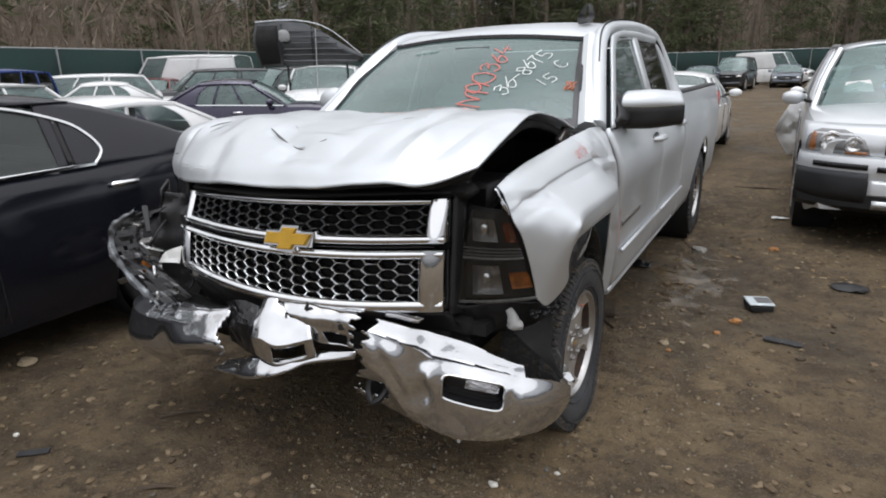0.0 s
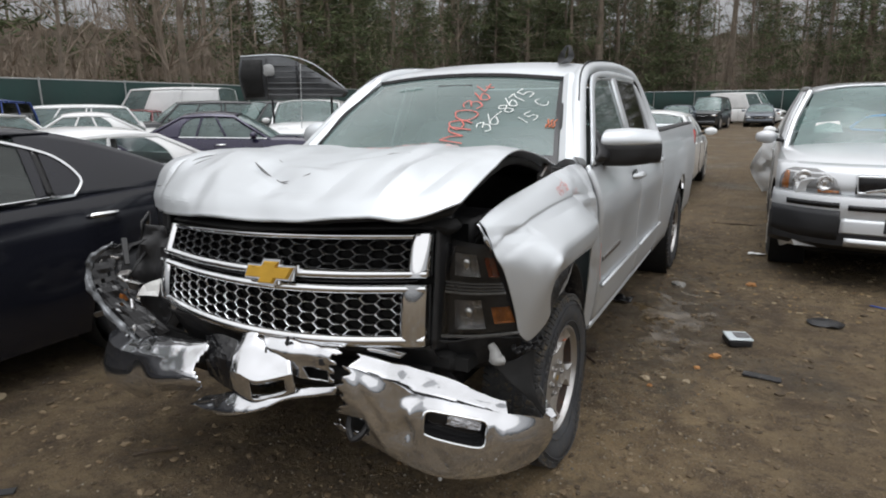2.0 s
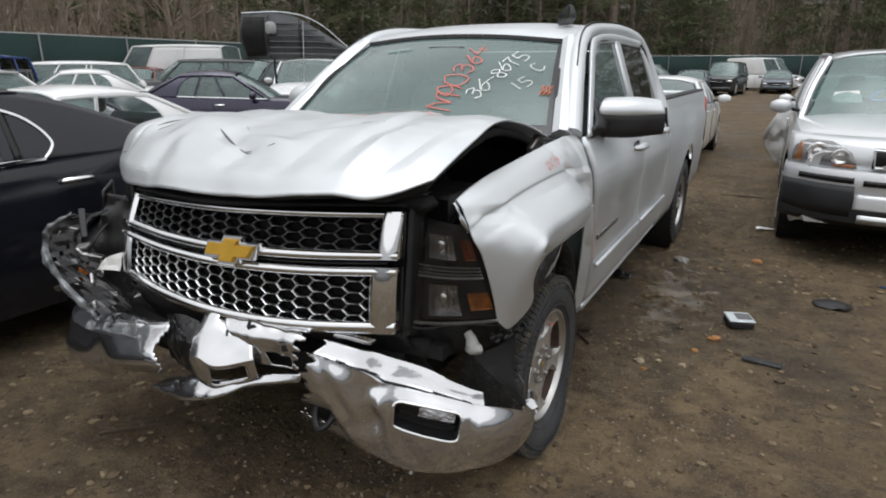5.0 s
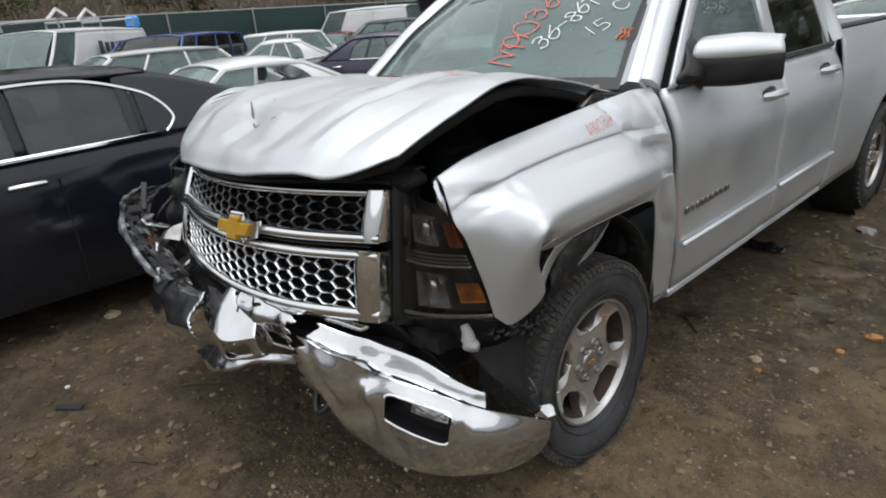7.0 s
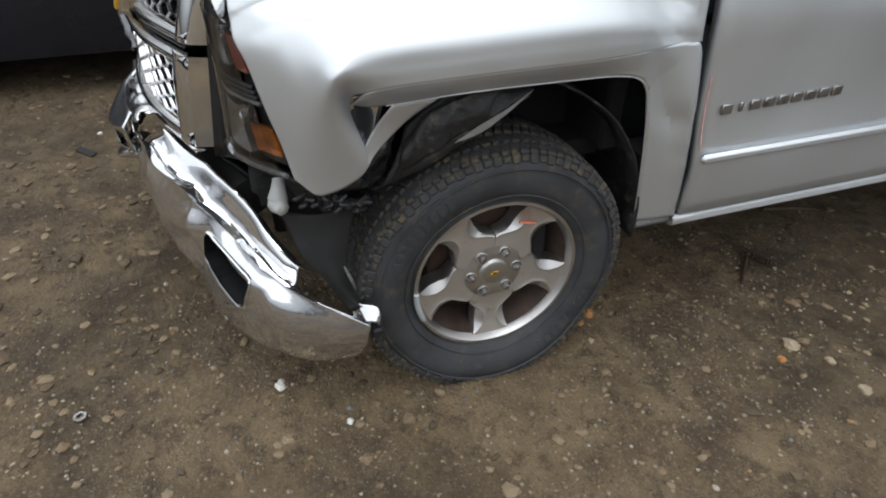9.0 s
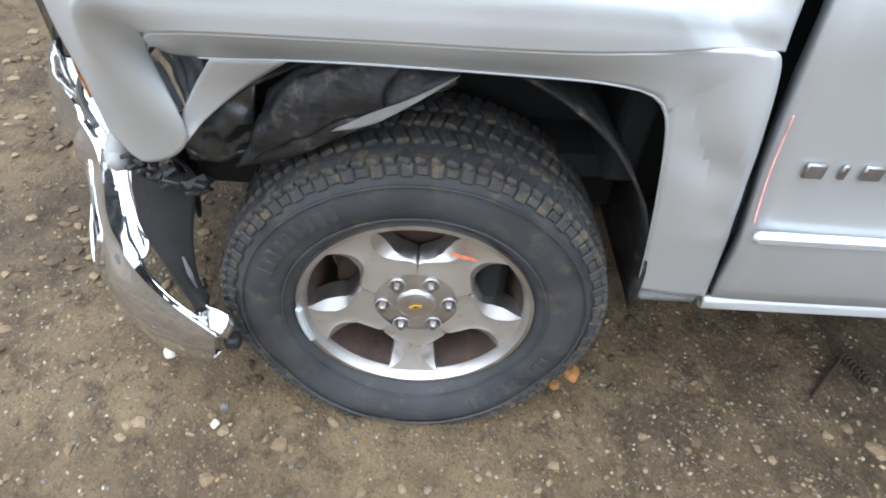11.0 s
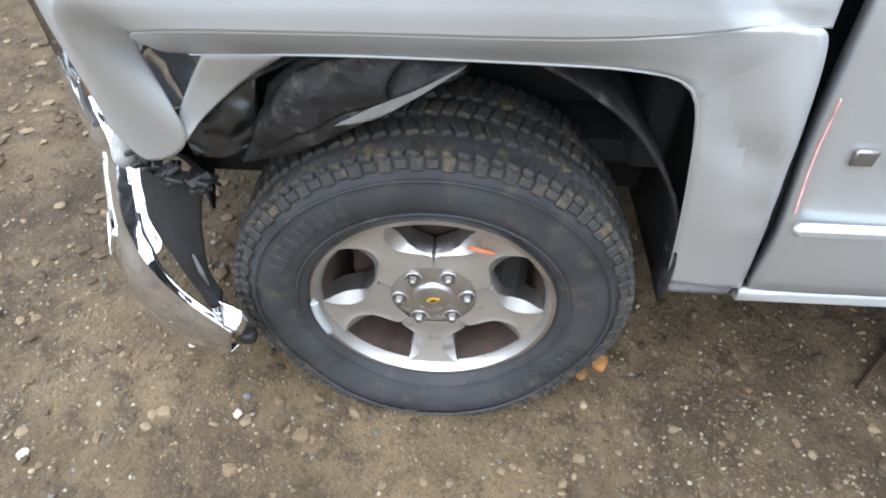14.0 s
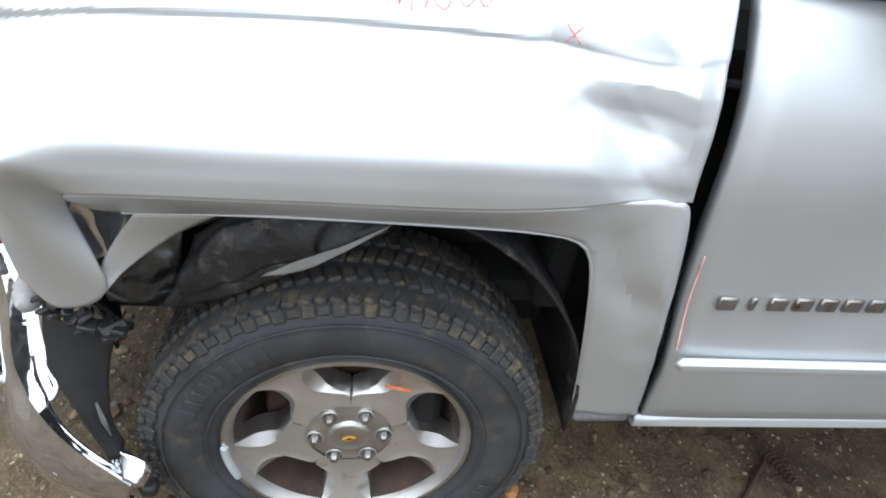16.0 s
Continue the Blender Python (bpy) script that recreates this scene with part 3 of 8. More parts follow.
def car_wheel(ob, x, y, r, w, out):
    s = 1 if out > 0 else -1
    prof = [(-w / 2, r * 0.66), (-w / 2 * 1.03, r * 0.82), (-w / 2 * 0.8, r * 0.97), (-w * 0.3, r), (w * 0.3, r), (w / 2 * 0.8, r * 0.97), (w / 2 * 1.03, r * 0.82), (w / 2, r * 0.66)]
    wheel = part("wheel", Build().lathe(prof, "x", 36, (x, y, r)), RUBBER, ob)
    rim = Build().lathe([(s * w * 0.5, r * 0.67), (s * w * 0.46, r * 0.63), (s * w * 0.2, r * 0.6), (s * w * 0.15, 0.02)], "x", 32, (x, y, r))
    for k in range(5):
        a = k * 2 * math.pi / 5 + 0.4
        for da in (-0.17, 0.17):
            rim.tube([(x + s * w * 0.42, y + 0.06 * math.cos(a), r + 0.06 * math.sin(a)), (x + s * w * 0.44, y + r * 0.62 * math.cos(a + da), r + r * 0.62 * math.sin(a + da))], [0.035, 0.028], 5)
    rim.lathe([(s * w * 0.47, 0.0), (s * w * 0.47, 0.06), (s * w * 0.3, 0.075)], "x", 16, (x, y, r))
    part("rim", rim, ALLOY, wheel, "silver alloy rim")


def front_end(ob, W, hl, hood, colour):
    part("front_bumper", Build().box((0, -hl - 0.0, 0.42), (W * 0.84, 0.2, 0.22), 0.07), colour, ob)
    grille = part("grille", Build().box((0, -hl - 0.06, hood[0] - 0.09), (W * 0.4, 0.06, 0.15), 0.025), GLOSS_BLACK, ob)
    part("grille_bar", Build().box((0, -hl - 0.095, hood[0] - 0.09), (W * 0.4, 0.012, 0.022), 0.005), CHROME, grille)


def limousine_side(ob, s, colour, glass):
    """Doors' glass, chrome surround and rear pillar of a long saloon."""
    top_line = crom([(-0.93, 1.03, 0), (-0.3, 1.355, 0), (0.1, 1.405, 0), (0.5, 1.40, 0), (0.8, 1.315, 0), (0.92, 1.235, 0), (0.975, 1.14, 0), (0.94, 1.085, 0)], 90)

    def belt_z(y):
        return 1.025 + 0.03 * (y + 0.9) / 1.8

    def top_z(y):
        k = np.argmax(top_line[:, 0])
        return float(np.interp(y, top_line[:k, 0], top_line[:k, 1]))

    def at(y, z, out=0.0):
        return (s * (0.845 - (z - 1.05) * 0.46 + out), y, z)

    for y0, y1 in ((-0.86, 0.1), (0.16, 0.76), (0.79, 0.965)):
        g = np.array([[at(y, belt_z(y) + (max(top_z(y), belt_z(y) + 0.01) - belt_z(y)) * f) for y in np.linspace(y0, y1, 20)] for f in np.linspace(0, 1, 8)])
        part("side_window", Build().grid(g, flip=s > 0), glass, ob)
    for y, w in ((0.13, 0.06), (0.775, 0.035)):
        g = np.array([[at(y + d * w / 2, belt_z(y) + (top_z(y) - belt_z(y)) * f, 0.004) for d in (-1, 1)] for f in np.linspace(0, 1, 8)])
        part("pillar", Build().grid(g, flip=s > 0), GLOSS_BLACK, ob, solid=0.01)
    outer = crom([(-1.02, 1.03, 0), (-0.33, 1.40, 0), (0.1, 1.455, 0), (0.5, 1.452, 0), (0.95, 1.40, 0), (1.4, 1.25, 0), (1.78, 1.07, 0)], 90)
    k = 62
    rail = np.array([[at(p[0], p[1], 0.006) for p in top_line[:k]], [at(0.5 * p[0] + 0.5 * q[0], 0.5 * p[1] + 0.5 * q[1], 0.012) for p, q in zip(top_line[:k], outer[:k])], [at(q[0], q[1], -0.01) for q in outer[:k]]])
    part("roof_side", Build().grid(rail, flip=s > 0), colour, ob, solid=0.01)
    back = []
    for f in np.linspace(0, 1, 24):
        y = 0.70 + 1.08 * f
        hi = float(np.interp(y, outer[:, 0], outer[:, 1]))
        back.append([at(y, 1.03 + (hi - 1.03) * v, -0.012 + 0.012 * math.sin(math.pi * v)) for v in np.linspace(0, 1, 10)])
    part("rear_pillar", Build().grid(np.array(back), flip=s < 0), colour, ob, solid=0.01)
    part("window_trim", Build().tube([at(p[0], p[1], 0.012) for p in top_line[4:]] + [at(y, belt_z(y), 0.012) for y in np.linspace(0.9, -0.8, 16)], 0.011, 5), CHROME, ob, "bright chrome window surround")


def car(name, label, category, where, turn, colour, L=4.85, W=1.84, H=1.45, front=0.95, base=2.8, belt=0.93, hood=(0.68, 0.95), trunk=(1.02, 0.9),
        ws=(-0.95, -0.25), rear=(1.45, 0.75), pillars=(0.36, 0.6, 0.72), sail=True, roof_in=0.24, glass=None, chrome=False, open_windows=(), panels=(), r=0.33, lower=None, group="parked cars", rails=False, sink=0.0, handles=(0.36, 0.78), face=True, custom=False):
    """A parked car that faces -y before its turn. ws, rear: foot and top of windshield and rear window along the car."""
    ob = thing(name, label, category, group=group)
    half, hl = W / 2, L / 2
    fy, ry = -hl + front, -hl + front + base
    ys = np.unique(np.concatenate([np.linspace(-hl, hl, 64), [ws[0], rear[0]], fy + np.linspace(-r * 1.22, r * 1.22, 19), ry + np.linspace(-r * 1.22, r * 1.22, 19)]))

    def wide(y):
        return half * (1 - 0.17 * abs(y / hl) ** 5)

    def deck(y):
        if y < ws[0]:
            f = (y + hl) / (ws[0] + hl)
            return hood[0] + (hood[1] - hood[0]) * math.sin(f * math.pi / 2) ** 0.6
        if y > rear[0]:
            f = (y - rear[0]) / max(0.01, hl - rear[0])
            return trunk[0] + (trunk[1] - trunk[0]) * f ** 2.5
        f = (y - ws[0]) / (rear[0] - ws[0])
        return hood[1] + (trunk[0] - hood[1]) * f

    def low(y):
        z = 0.22 + 0.1 * smoothstep(0.8 * hl, hl, abs(y))
        for c in (fy, ry):
            d = abs(y - c)
            if d < r * 1.2:
                z = max(z, r + math.sqrt((r * 1.2) ** 2 - d * d) * 1.0)
        return float(z)

    cols = []
    for y in ys:
        w, zd, zl = wide(y), deck(y), low(y)
        zb = max(zl + 0.02, zd - 0.1)
        col = [(w * 0.94 if zl < 0.4 else w, y, zl), (w, y, zl + (zb - zl) * 0.25), (w * 1.005, y, zl + (zb - zl) * 0.6), (w * 0.985, y, zb), (w * 0.95, y, zd - 0.02), (w * 0.86, y, zd + 0.01)]
        cabin = ws[0] + 0.05 < y < rear[0] - 0.05
        mid = [(w * f, y, zd + (0.01 + 0.045 * (1 - f * f) if not cabin else -0.05)) for f in (0.6, 0.3, 0)]
        half_col = col + mid
        cols.append(half_col + [(-a, b, c) for a, b, c in half_col[-2::-1]])
    g = np.array(cols)
    bow = 0.16 * (1 - (g[:, :, 0] / half) ** 2)
    f = smoothstep(0.75, 1.0, np.abs(g[:, :, 1]) / hl)
    g[:, :, 1] += np.sign(g[:, :, 1]) * bow * f - np.sign(g[:, :, 1]) * 0.1 * f
    body = Build().grid(g)
    n = g.shape[1]
    for e in (0, len(ys) - 1):
        k = e * n
        for j in range(n // 2 - 1):
            q = (k + j, k + j + 1, k + n - 2 - j, k + n - 1 - j)
            body.f.append(q if e else q[::-1])
    part("body", body, colour, ob)
    # underside in the near-black that paints shade below the car
    under = Build()
    under.box((0, 0, 0.38), (W * 0.72, L * 0.9, 0.3), 0.05)
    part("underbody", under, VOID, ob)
    # cabin
    wb, wr, zr = half * 0.9, half * (1 - roof_in) * 0.92, H
    zw = deck(ws[0]) + 0.0
    zt = deck(rear[0]) + 0.0
    gm = glass or SIDE_GLASS
    roof = np.array([[(wr * u * (1 - 0.04 * abs(v) ** 3), (ws[1] + rear[1]) / 2 + (rear[1] - ws[1]) / 2 * v, zr - 0.045 * u ** 4 - 0.045 * u * u * 0.5 - 0.05 * v * v) for u in np.linspace(-1, 1, 13)] for v in np.linspace(-1, 1, 17)])
    part("roof", Build().grid(roof, flip=True), colour, ob, solid=0.02)
    ze = zr - 0.115

    def across(y0, z0, w0, y1, z1, w1, bow0, flip=False):
        lo = [(-w0, y0, z0), (-w0 * 0.6, y0 + bow0 * 0.7, z0 + 0.012), (0, y0 + bow0, z0 + 0.015), (w0 * 0.6, y0 + bow0 * 0.7, z0 + 0.012), (w0, y0, z0)]
        hi = [(-w1, y1, z1 - 0.03), (-w1 * 0.6, y1 + bow0 * 0.4, z1 + 0.012), (0, y1 + bow0 * 0.5, z1 + 0.025), (w1 * 0.6, y1 + bow0 * 0.4, z1 + 0.012), (w1, y1, z1 - 0.03)]
        mid = [((a[0] + b[0]) / 2, (a[1] + b[1]) / 2 + bow0 * 0.15, (a[2] + b[2]) / 2 + 0.02) for a, b in zip(lo, hi)]
        return Build().grid(loft([lo, mid, hi], 15, 8), flip=flip)

    part("windshield", across(ws[0] + 0.02, zw, wb * 0.93, ws[1], zr - 0.08, wr * 0.95, -0.12), WINDSHIELD if glass is None else glass, ob, "tinted curved windshield")
    part("rear_window", across(rear[0] - 0.02, zt, wb * 0.93, rear[1], zr - 0.08, wr * 0.95, 0.08, True), gm, ob, "tinted rear window")
    cuts = [0.0, *pillars, 1.0]
    for s in (-1, 1):
        lo = [(s * wb, ws[0] + 0.05, zw - 0.03), (s * wb * 1.0, (ws[0] + rear[0]) / 2, (zw + zt) / 2 - 0.03), (s * wb, rear[0] - 0.05, zt - 0.03)]
        hi = [(s * wr, ws[1] + 0.02, ze + 0.02), (s * wr * 1.03, (ws[1] + rear[1]) / 2, zr - 0.075), (s * wr, rear[1] - 0.02, ze + 0.02)]
        side = loft([lo, [((a[0] + b[0]) / 2 + s * 0.025, (a[1] + b[1]) / 2, (a[2] + b[2]) / 2) for a, b in zip(lo, hi)], hi], 41, 9)
        def pane(k):
            """Glass between two pillars; the last pane of a saloon ends in a rounded point."""
            if sail and k >= len(cuts) - 3:
                rows = []
                for i in range(9):
                    e = cuts[-2] + 0.15 * (i / 8) - 0.13 * (i / 8) ** 6
                    a0, b0 = (min(cuts[k], e - 0.01), e) if k == len(cuts) - 3 else (e, 1.0)
                    js = np.linspace(a0, b0, 12) * 40
                    rows.append([side[i, int(q)] + (side[i, min(int(q) + 1, 40)] - side[i, int(q)]) * (q - int(q)) for q in js])
                return np.array(rows)
            return side[:, int(cuts[k] * 40):int(cuts[k + 1] * 40) + 1]

        for k in range(0 if custom else len(cuts) - 1):
            a, b = int(cuts[k] * 40), int(cuts[k + 1] * 40)
            if sail and k == len(cuts) - 2:
                part("quarter_panel", Build().grid(pane(k) + np.array([s * 0.012, 0, 0]), flip=s < 0), colour, ob, solid=0.01)
            elif k in panels:
                part("side_panel", Build().grid(side[:, a:b + 1] + np.array([s * 0.012, 0, 0]), flip=s < 0), colour, ob, solid=0.01)
            elif (s, k) not in open_windows:
                part("side_window", Build().grid(pane(k), flip=s < 0), gm, ob)
        for k, c in enumerate(() if custom else cuts):
            if sail and k == len(cuts) - 2:
                continue
            j = int(c * 40)
            p = side[:, j] + np.array([s * 0.006, 0, 0])
            part("pillar", Build().tube(p, 0.032 if k in (0, len(cuts) - 1) else 0.022, 6), colour if k in (0, len(cuts) - 1) or colour is not BLACK_PAINT else GLOSS_BLACK, ob)
        if custom:
            limousine_side(ob, s, colour, gm)
        else:
            part("roof_rail" if rails else "gutter", Build().tube(side[-1] + np.array([s * 0.005, 0, 0.03 if rails else 0.0]), 0.022 if rails else 0.028, 6), colour if not rails else GALV, ob)
        belt_y = np.linspace(ws[0] + 0.12, 0.9, 24) if custom else np.linspace(ws[0] + 0.12, side[0, int(40 * min(1.0, cuts[-2] + (0.02 if sail else 0.3))), 1], 24)
        part("belt_trim", Build().tube([(s * wide(y) * 0.925, y, deck(y) + 0.008) for y in belt_y], 0.012, 5), CHROME if chrome else BLACK_PLASTIC, ob)
        if chrome is True:
            end = pane(len(cuts) - 3)[:, -1] if sail else side[:, -1]
            part("window_trim", Build().tube(crom(np.vstack([side[-1, 4:int((cuts[-2] - 0.06) * 40):4], end[::-1][1::2], end[:1]]), 60) + np.array([s * 0.03, 0, -0.02]), 0.011, 5), CHROME, ob, "bright chrome window surround")
        for c in handles:
            y = ws[0] + (rear[0] - ws[0]) * c + 0.1
            z = deck(y) - 0.12
            part("door_handle", Build().box((s * (wide(y) + 0.012), y, z), (0.03, 0.19, 0.03), 0.012), CHROME if chrome else colour, ob)
        for y in (ws[0] + 0.22, ws[0] + (rear[0] - ws[0]) * 0.45, ws[0] + (rear[0] - ws[0]) * 0.86):
            pts = [(s * (wide(y) * 1.003 + 0.001), y, z) for z in np.linspace(0.3, deck(y) - 0.12, 6)]
            part("door_gap", Build().tube(pts, 0.004, 4), VOID, ob)
        m = (s * (half + 0.1), ws[0] + 0.35, zw + 0.08)
        mir = part("mirror", Build().blob(m, (0.12, 0.07, 0.075), 2, 0.1), colour, ob)
        part("mirror_arm", Build().tube([(s * half * 0.9, m[1], zw + 0.03), m], 0.02, 5), BLACK_PLASTIC, mir)
        for c in (fy, ry):
            car_wheel(ob, s * (half - 0.12), c, r, 0.22, s)
            # well lined with the same painted shade
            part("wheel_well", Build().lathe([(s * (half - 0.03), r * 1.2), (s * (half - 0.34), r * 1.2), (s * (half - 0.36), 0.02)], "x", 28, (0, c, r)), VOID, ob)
        part("tail_light", Build().blob((s * half * 0.74, hl - 0.12, trunk[1] - 0.1), (0.17, 0.09, 0.09), 5, 0.1), REDLENS, ob)
        if not face:
            continue
        zh = hood[0] - 0.06
        lamp = part("headlight", Build().blob((s * half * 0.68, -hl + 0.1, zh), (0.2, 0.12, 0.075), 3, 0.1), REFLECTOR, ob, "clear wraparound headlight")
        part("indicator", Build().blob((s * half * 0.86, -hl + 0.17, zh - 0.01), (0.05, 0.1, 0.055), 4, 0.1, 1), AMBER, lamp)
    # nose and tail
    if face:
        front_end(ob, W, hl, hood, lower or colour)
    part("front_skirt", Build().box((0, -hl + 0.14, 0.40), (W * 0.8, 0.2, 0.2), 0.07), BLACK_PLASTIC, ob)
    part("rear_bumper", Build().box((0, hl - 0.02, 0.45), (W * 0.86, 0.2, 0.26), 0.07), lower or colour, ob)
    for s in (-0.38, 0.38):
        part("front_seat", Build().box((s * W / 2 * 1.05, ws[0] + 1.15, belt * 0.86), (0.46, 0.16, 0.62), 0.07, Matrix.Rotation(-0.25, 3, "X")).box((s * W / 2 * 1.05, ws[0] + 1.27, belt + 0.32), (0.26, 0.1, 0.18), 0.05), SEAT, ob)
    part("dashboard", Build().box((0, ws[0] + 0.32, zw - 0.06), (W * 0.8, 0.5, 0.16), 0.06), INTERIOR, ob)
    part("rear_bench", Build().box((0, min(rear[0] - 0.2, ws[0] + 2.1), belt * 0.85), (W * 0.74, 0.18, 0.6), 0.07), SEAT, ob)
    ob.matrix_world = pose(where[0], where[1], -sink, 0, 0, turn)
    return ob


SEDAN = dict(L=4.95, W=1.86, H=1.46)
SUV = dict(sail=False, L=4.8, W=1.9, H=1.76, belt=1.08, hood=(0.9, 1.1), trunk=(1.12, 1.0), ws=(-1.05, -0.4), rear=(2.25, 1.95), pillars=(0.28, 0.56, 0.62), r=0.37)
VAN = dict(sail=False, L=5.2, W=1.98, H=2.05, belt=1.1, hood=(0.85, 1.12), trunk=(1.15, 1.1), ws=(-1.6, -0.85), rear=(2.5, 2.35), pillars=(0.25, 0.6), r=0.35, base=3.1, roof_in=0.12)

car("black_sedan", "glossy black sedan with chrome window trim beside the wrecked pickup", "car", (-2.74, -1.22), 0, BLACK_PAINT, L=4.95, W=1.86, H=1.47, handles=(0.36, 0.69), hood=(0.74, 1.0), trunk=(1.07, 0.98), rear=(1.78, 0.98), ws=(-1.0, -0.3), chrome="belt", glass=TINTED, custom=True)
car("white_sedan", "white sedan with a missing rear side window", "car", (-5.1, 1.5), 0, WHITE_PAINT, L=4.9, W=1.82, H=1.42, open_windows=((1, 2),), sink=0.08, pillars=(0.38, 0.39, 0.74))
car("plum_sedan", "dark plum sedan with thin chrome trim", "car", (-8.0, 6.6), 128, PURPLE_PAINT, chrome="belt", **SEDAN)
car("white_wagon", "white hatchback wagon parked among wrecks", "car", (-9.6, 1.7), 0, WHITE_PAINT, L=4.4, W=1.76, H=1.5, hood=(0.75, 0.98), trunk=(1.0, 0.95), rear=(2.05, 1.6), pillars=(0.33, 0.66), sail=False, rails=True)
car("white_sedan", "white four-door sedan parked farther back", "car", (-12.6, 6.3), -33, WHITE_PAINT, **SEDAN)
car("white_suv", "white compact utility vehicle near the fence", "car", (-16.6, 8.0), -25, WHITE_PAINT, **{**SUV, "H": 1.66})
car("blue_minivan", "bright blue minivan with dark windows", "van", (-14.2, 4.4), 40, BLUE_PAINT, glass=DARK_GLASS, **{**VAN, "H": 1.8, "pillars": (0.22, 0.5, 0.75)})
car("dark_suv", "dark grey utility vehicle in the back row", "car", (-15.0, 11.6), -35, DARK_PAINT, **SUV)
car("dark_suv", "dark utility vehicle with a windshield facing the lot", "car", (-13.3, 13.2), -10, DARK_PAINT, **SUV)
car("red_wreck", "dark red damaged hatchback near the fence", "car", (-18.0, 11.8), 30, RED_PAINT, L=4.2, H=1.5)
car("silver_suv", "silver utility vehicle with dark lower bumper and roof rails", "car", (2.74, 6.0), 0, SUV_PAINT, rails=True, face=False, lower=BLACK_PLASTIC, **SUV)
car("white_sedan", "white sedan parked nose-away behind the pickup", "car", (-0.25, 9.7), 180, WHITE_PAINT, L=4.75, W=1.8, H=1.42)
car("white_sedan", "white damaged sedan behind the silver utility vehicle", "car", (2.75, 11.8), 0, WHITE_PAINT, L=4.7, W=1.82)
car("dark_pickup", "black full-size pickup at the back of the lot", "truck", (-1.6, 40), -6, DARK_PAINT, **{**SUV, "L": 5.4, "W": 2.0, "H": 1.95, "r": 0.4})
car("grey_car", "blue-grey sedan at the back of the lot", "car", (-3.1, 37), -4, GREY_PAINT, **SEDAN)
car("grey_wagon", "grey sedan with an upright grille facing the lot", "car", (1.2, 45), 0, GREY_PAINT, **SEDAN)
car("white_van", "plain white cargo van at the back fence", "van", (0.2, 49), 75, WHITE_PAINT, panels=(1, 2), **{**VAN, "H": 2.3})
car("dark_suv", "dark estate car behind the white sedan", "car", (-4.4, 30), 80, DARK_PAINT, rails=True, **SUV)
car("white_van", "white high-roof van near the fence", "van", (-18.3, 13.3), -65, WHITE_PAINT, panels=(1, 2), **{**VAN, "H": 2.28})


def utility_van():
    ob = car("utility_van", "white utility van with a ladder rack and lettered side", "van", (-15.3, 2.1), 38, WHITE_PAINT, panels=(1,), **{**VAN, "H": 2.1, "pillars": (0.22,)})
    m = ob.matrix_world.copy()
    ob.matrix_world = Matrix()
    for y in (-0.6, 0.8, 2.1):
        part("rack_bar", Build().tube([(-0.75, y, 2.1), (-0.75, y, 2.28), (0.75, y, 2.28), (0.75, y, 2.1)], 0.03, 6), GALV, ob)
    for y in (-0.5, 0.5):
        part("ladder_arm", Build().tube([(0.4, y, 2.28), (0.45, y + 0.3, 2.52), (0.2, y + 0.9, 2.4)], 0.035, 6), PAPER, ob)
    for k, (y, h) in enumerate(((0.0, 0.2), (0.22, 0.15), (0.42, 0.15), (0.62, 0.15), (0.8, 0.15), (0.97, 0.13), (1.12, 0.13), (1.3, 0.14))):
        part("sign_bar", Build().box((0.99, y + 0.3, 1.62), (0.012, 0.15, h * 1.5), 0.004), GREY_PAINT, ob, "plain blue-grey bars of van lettering")
    part("roof_sign", Build().box((0.6, 2.3, 2.2), (0.3, 0.3, 0.3), 0.06), BLUE_CRAYON, ob, "bright blue sign")
    ob.matrix_world = m


utility_van()


HOOD_LINER = mat("grey_hood_liner", (0.085, 0.09, 0.095), 0.6, 0.1, 0.35, 3.0, 0.01, 12.0)


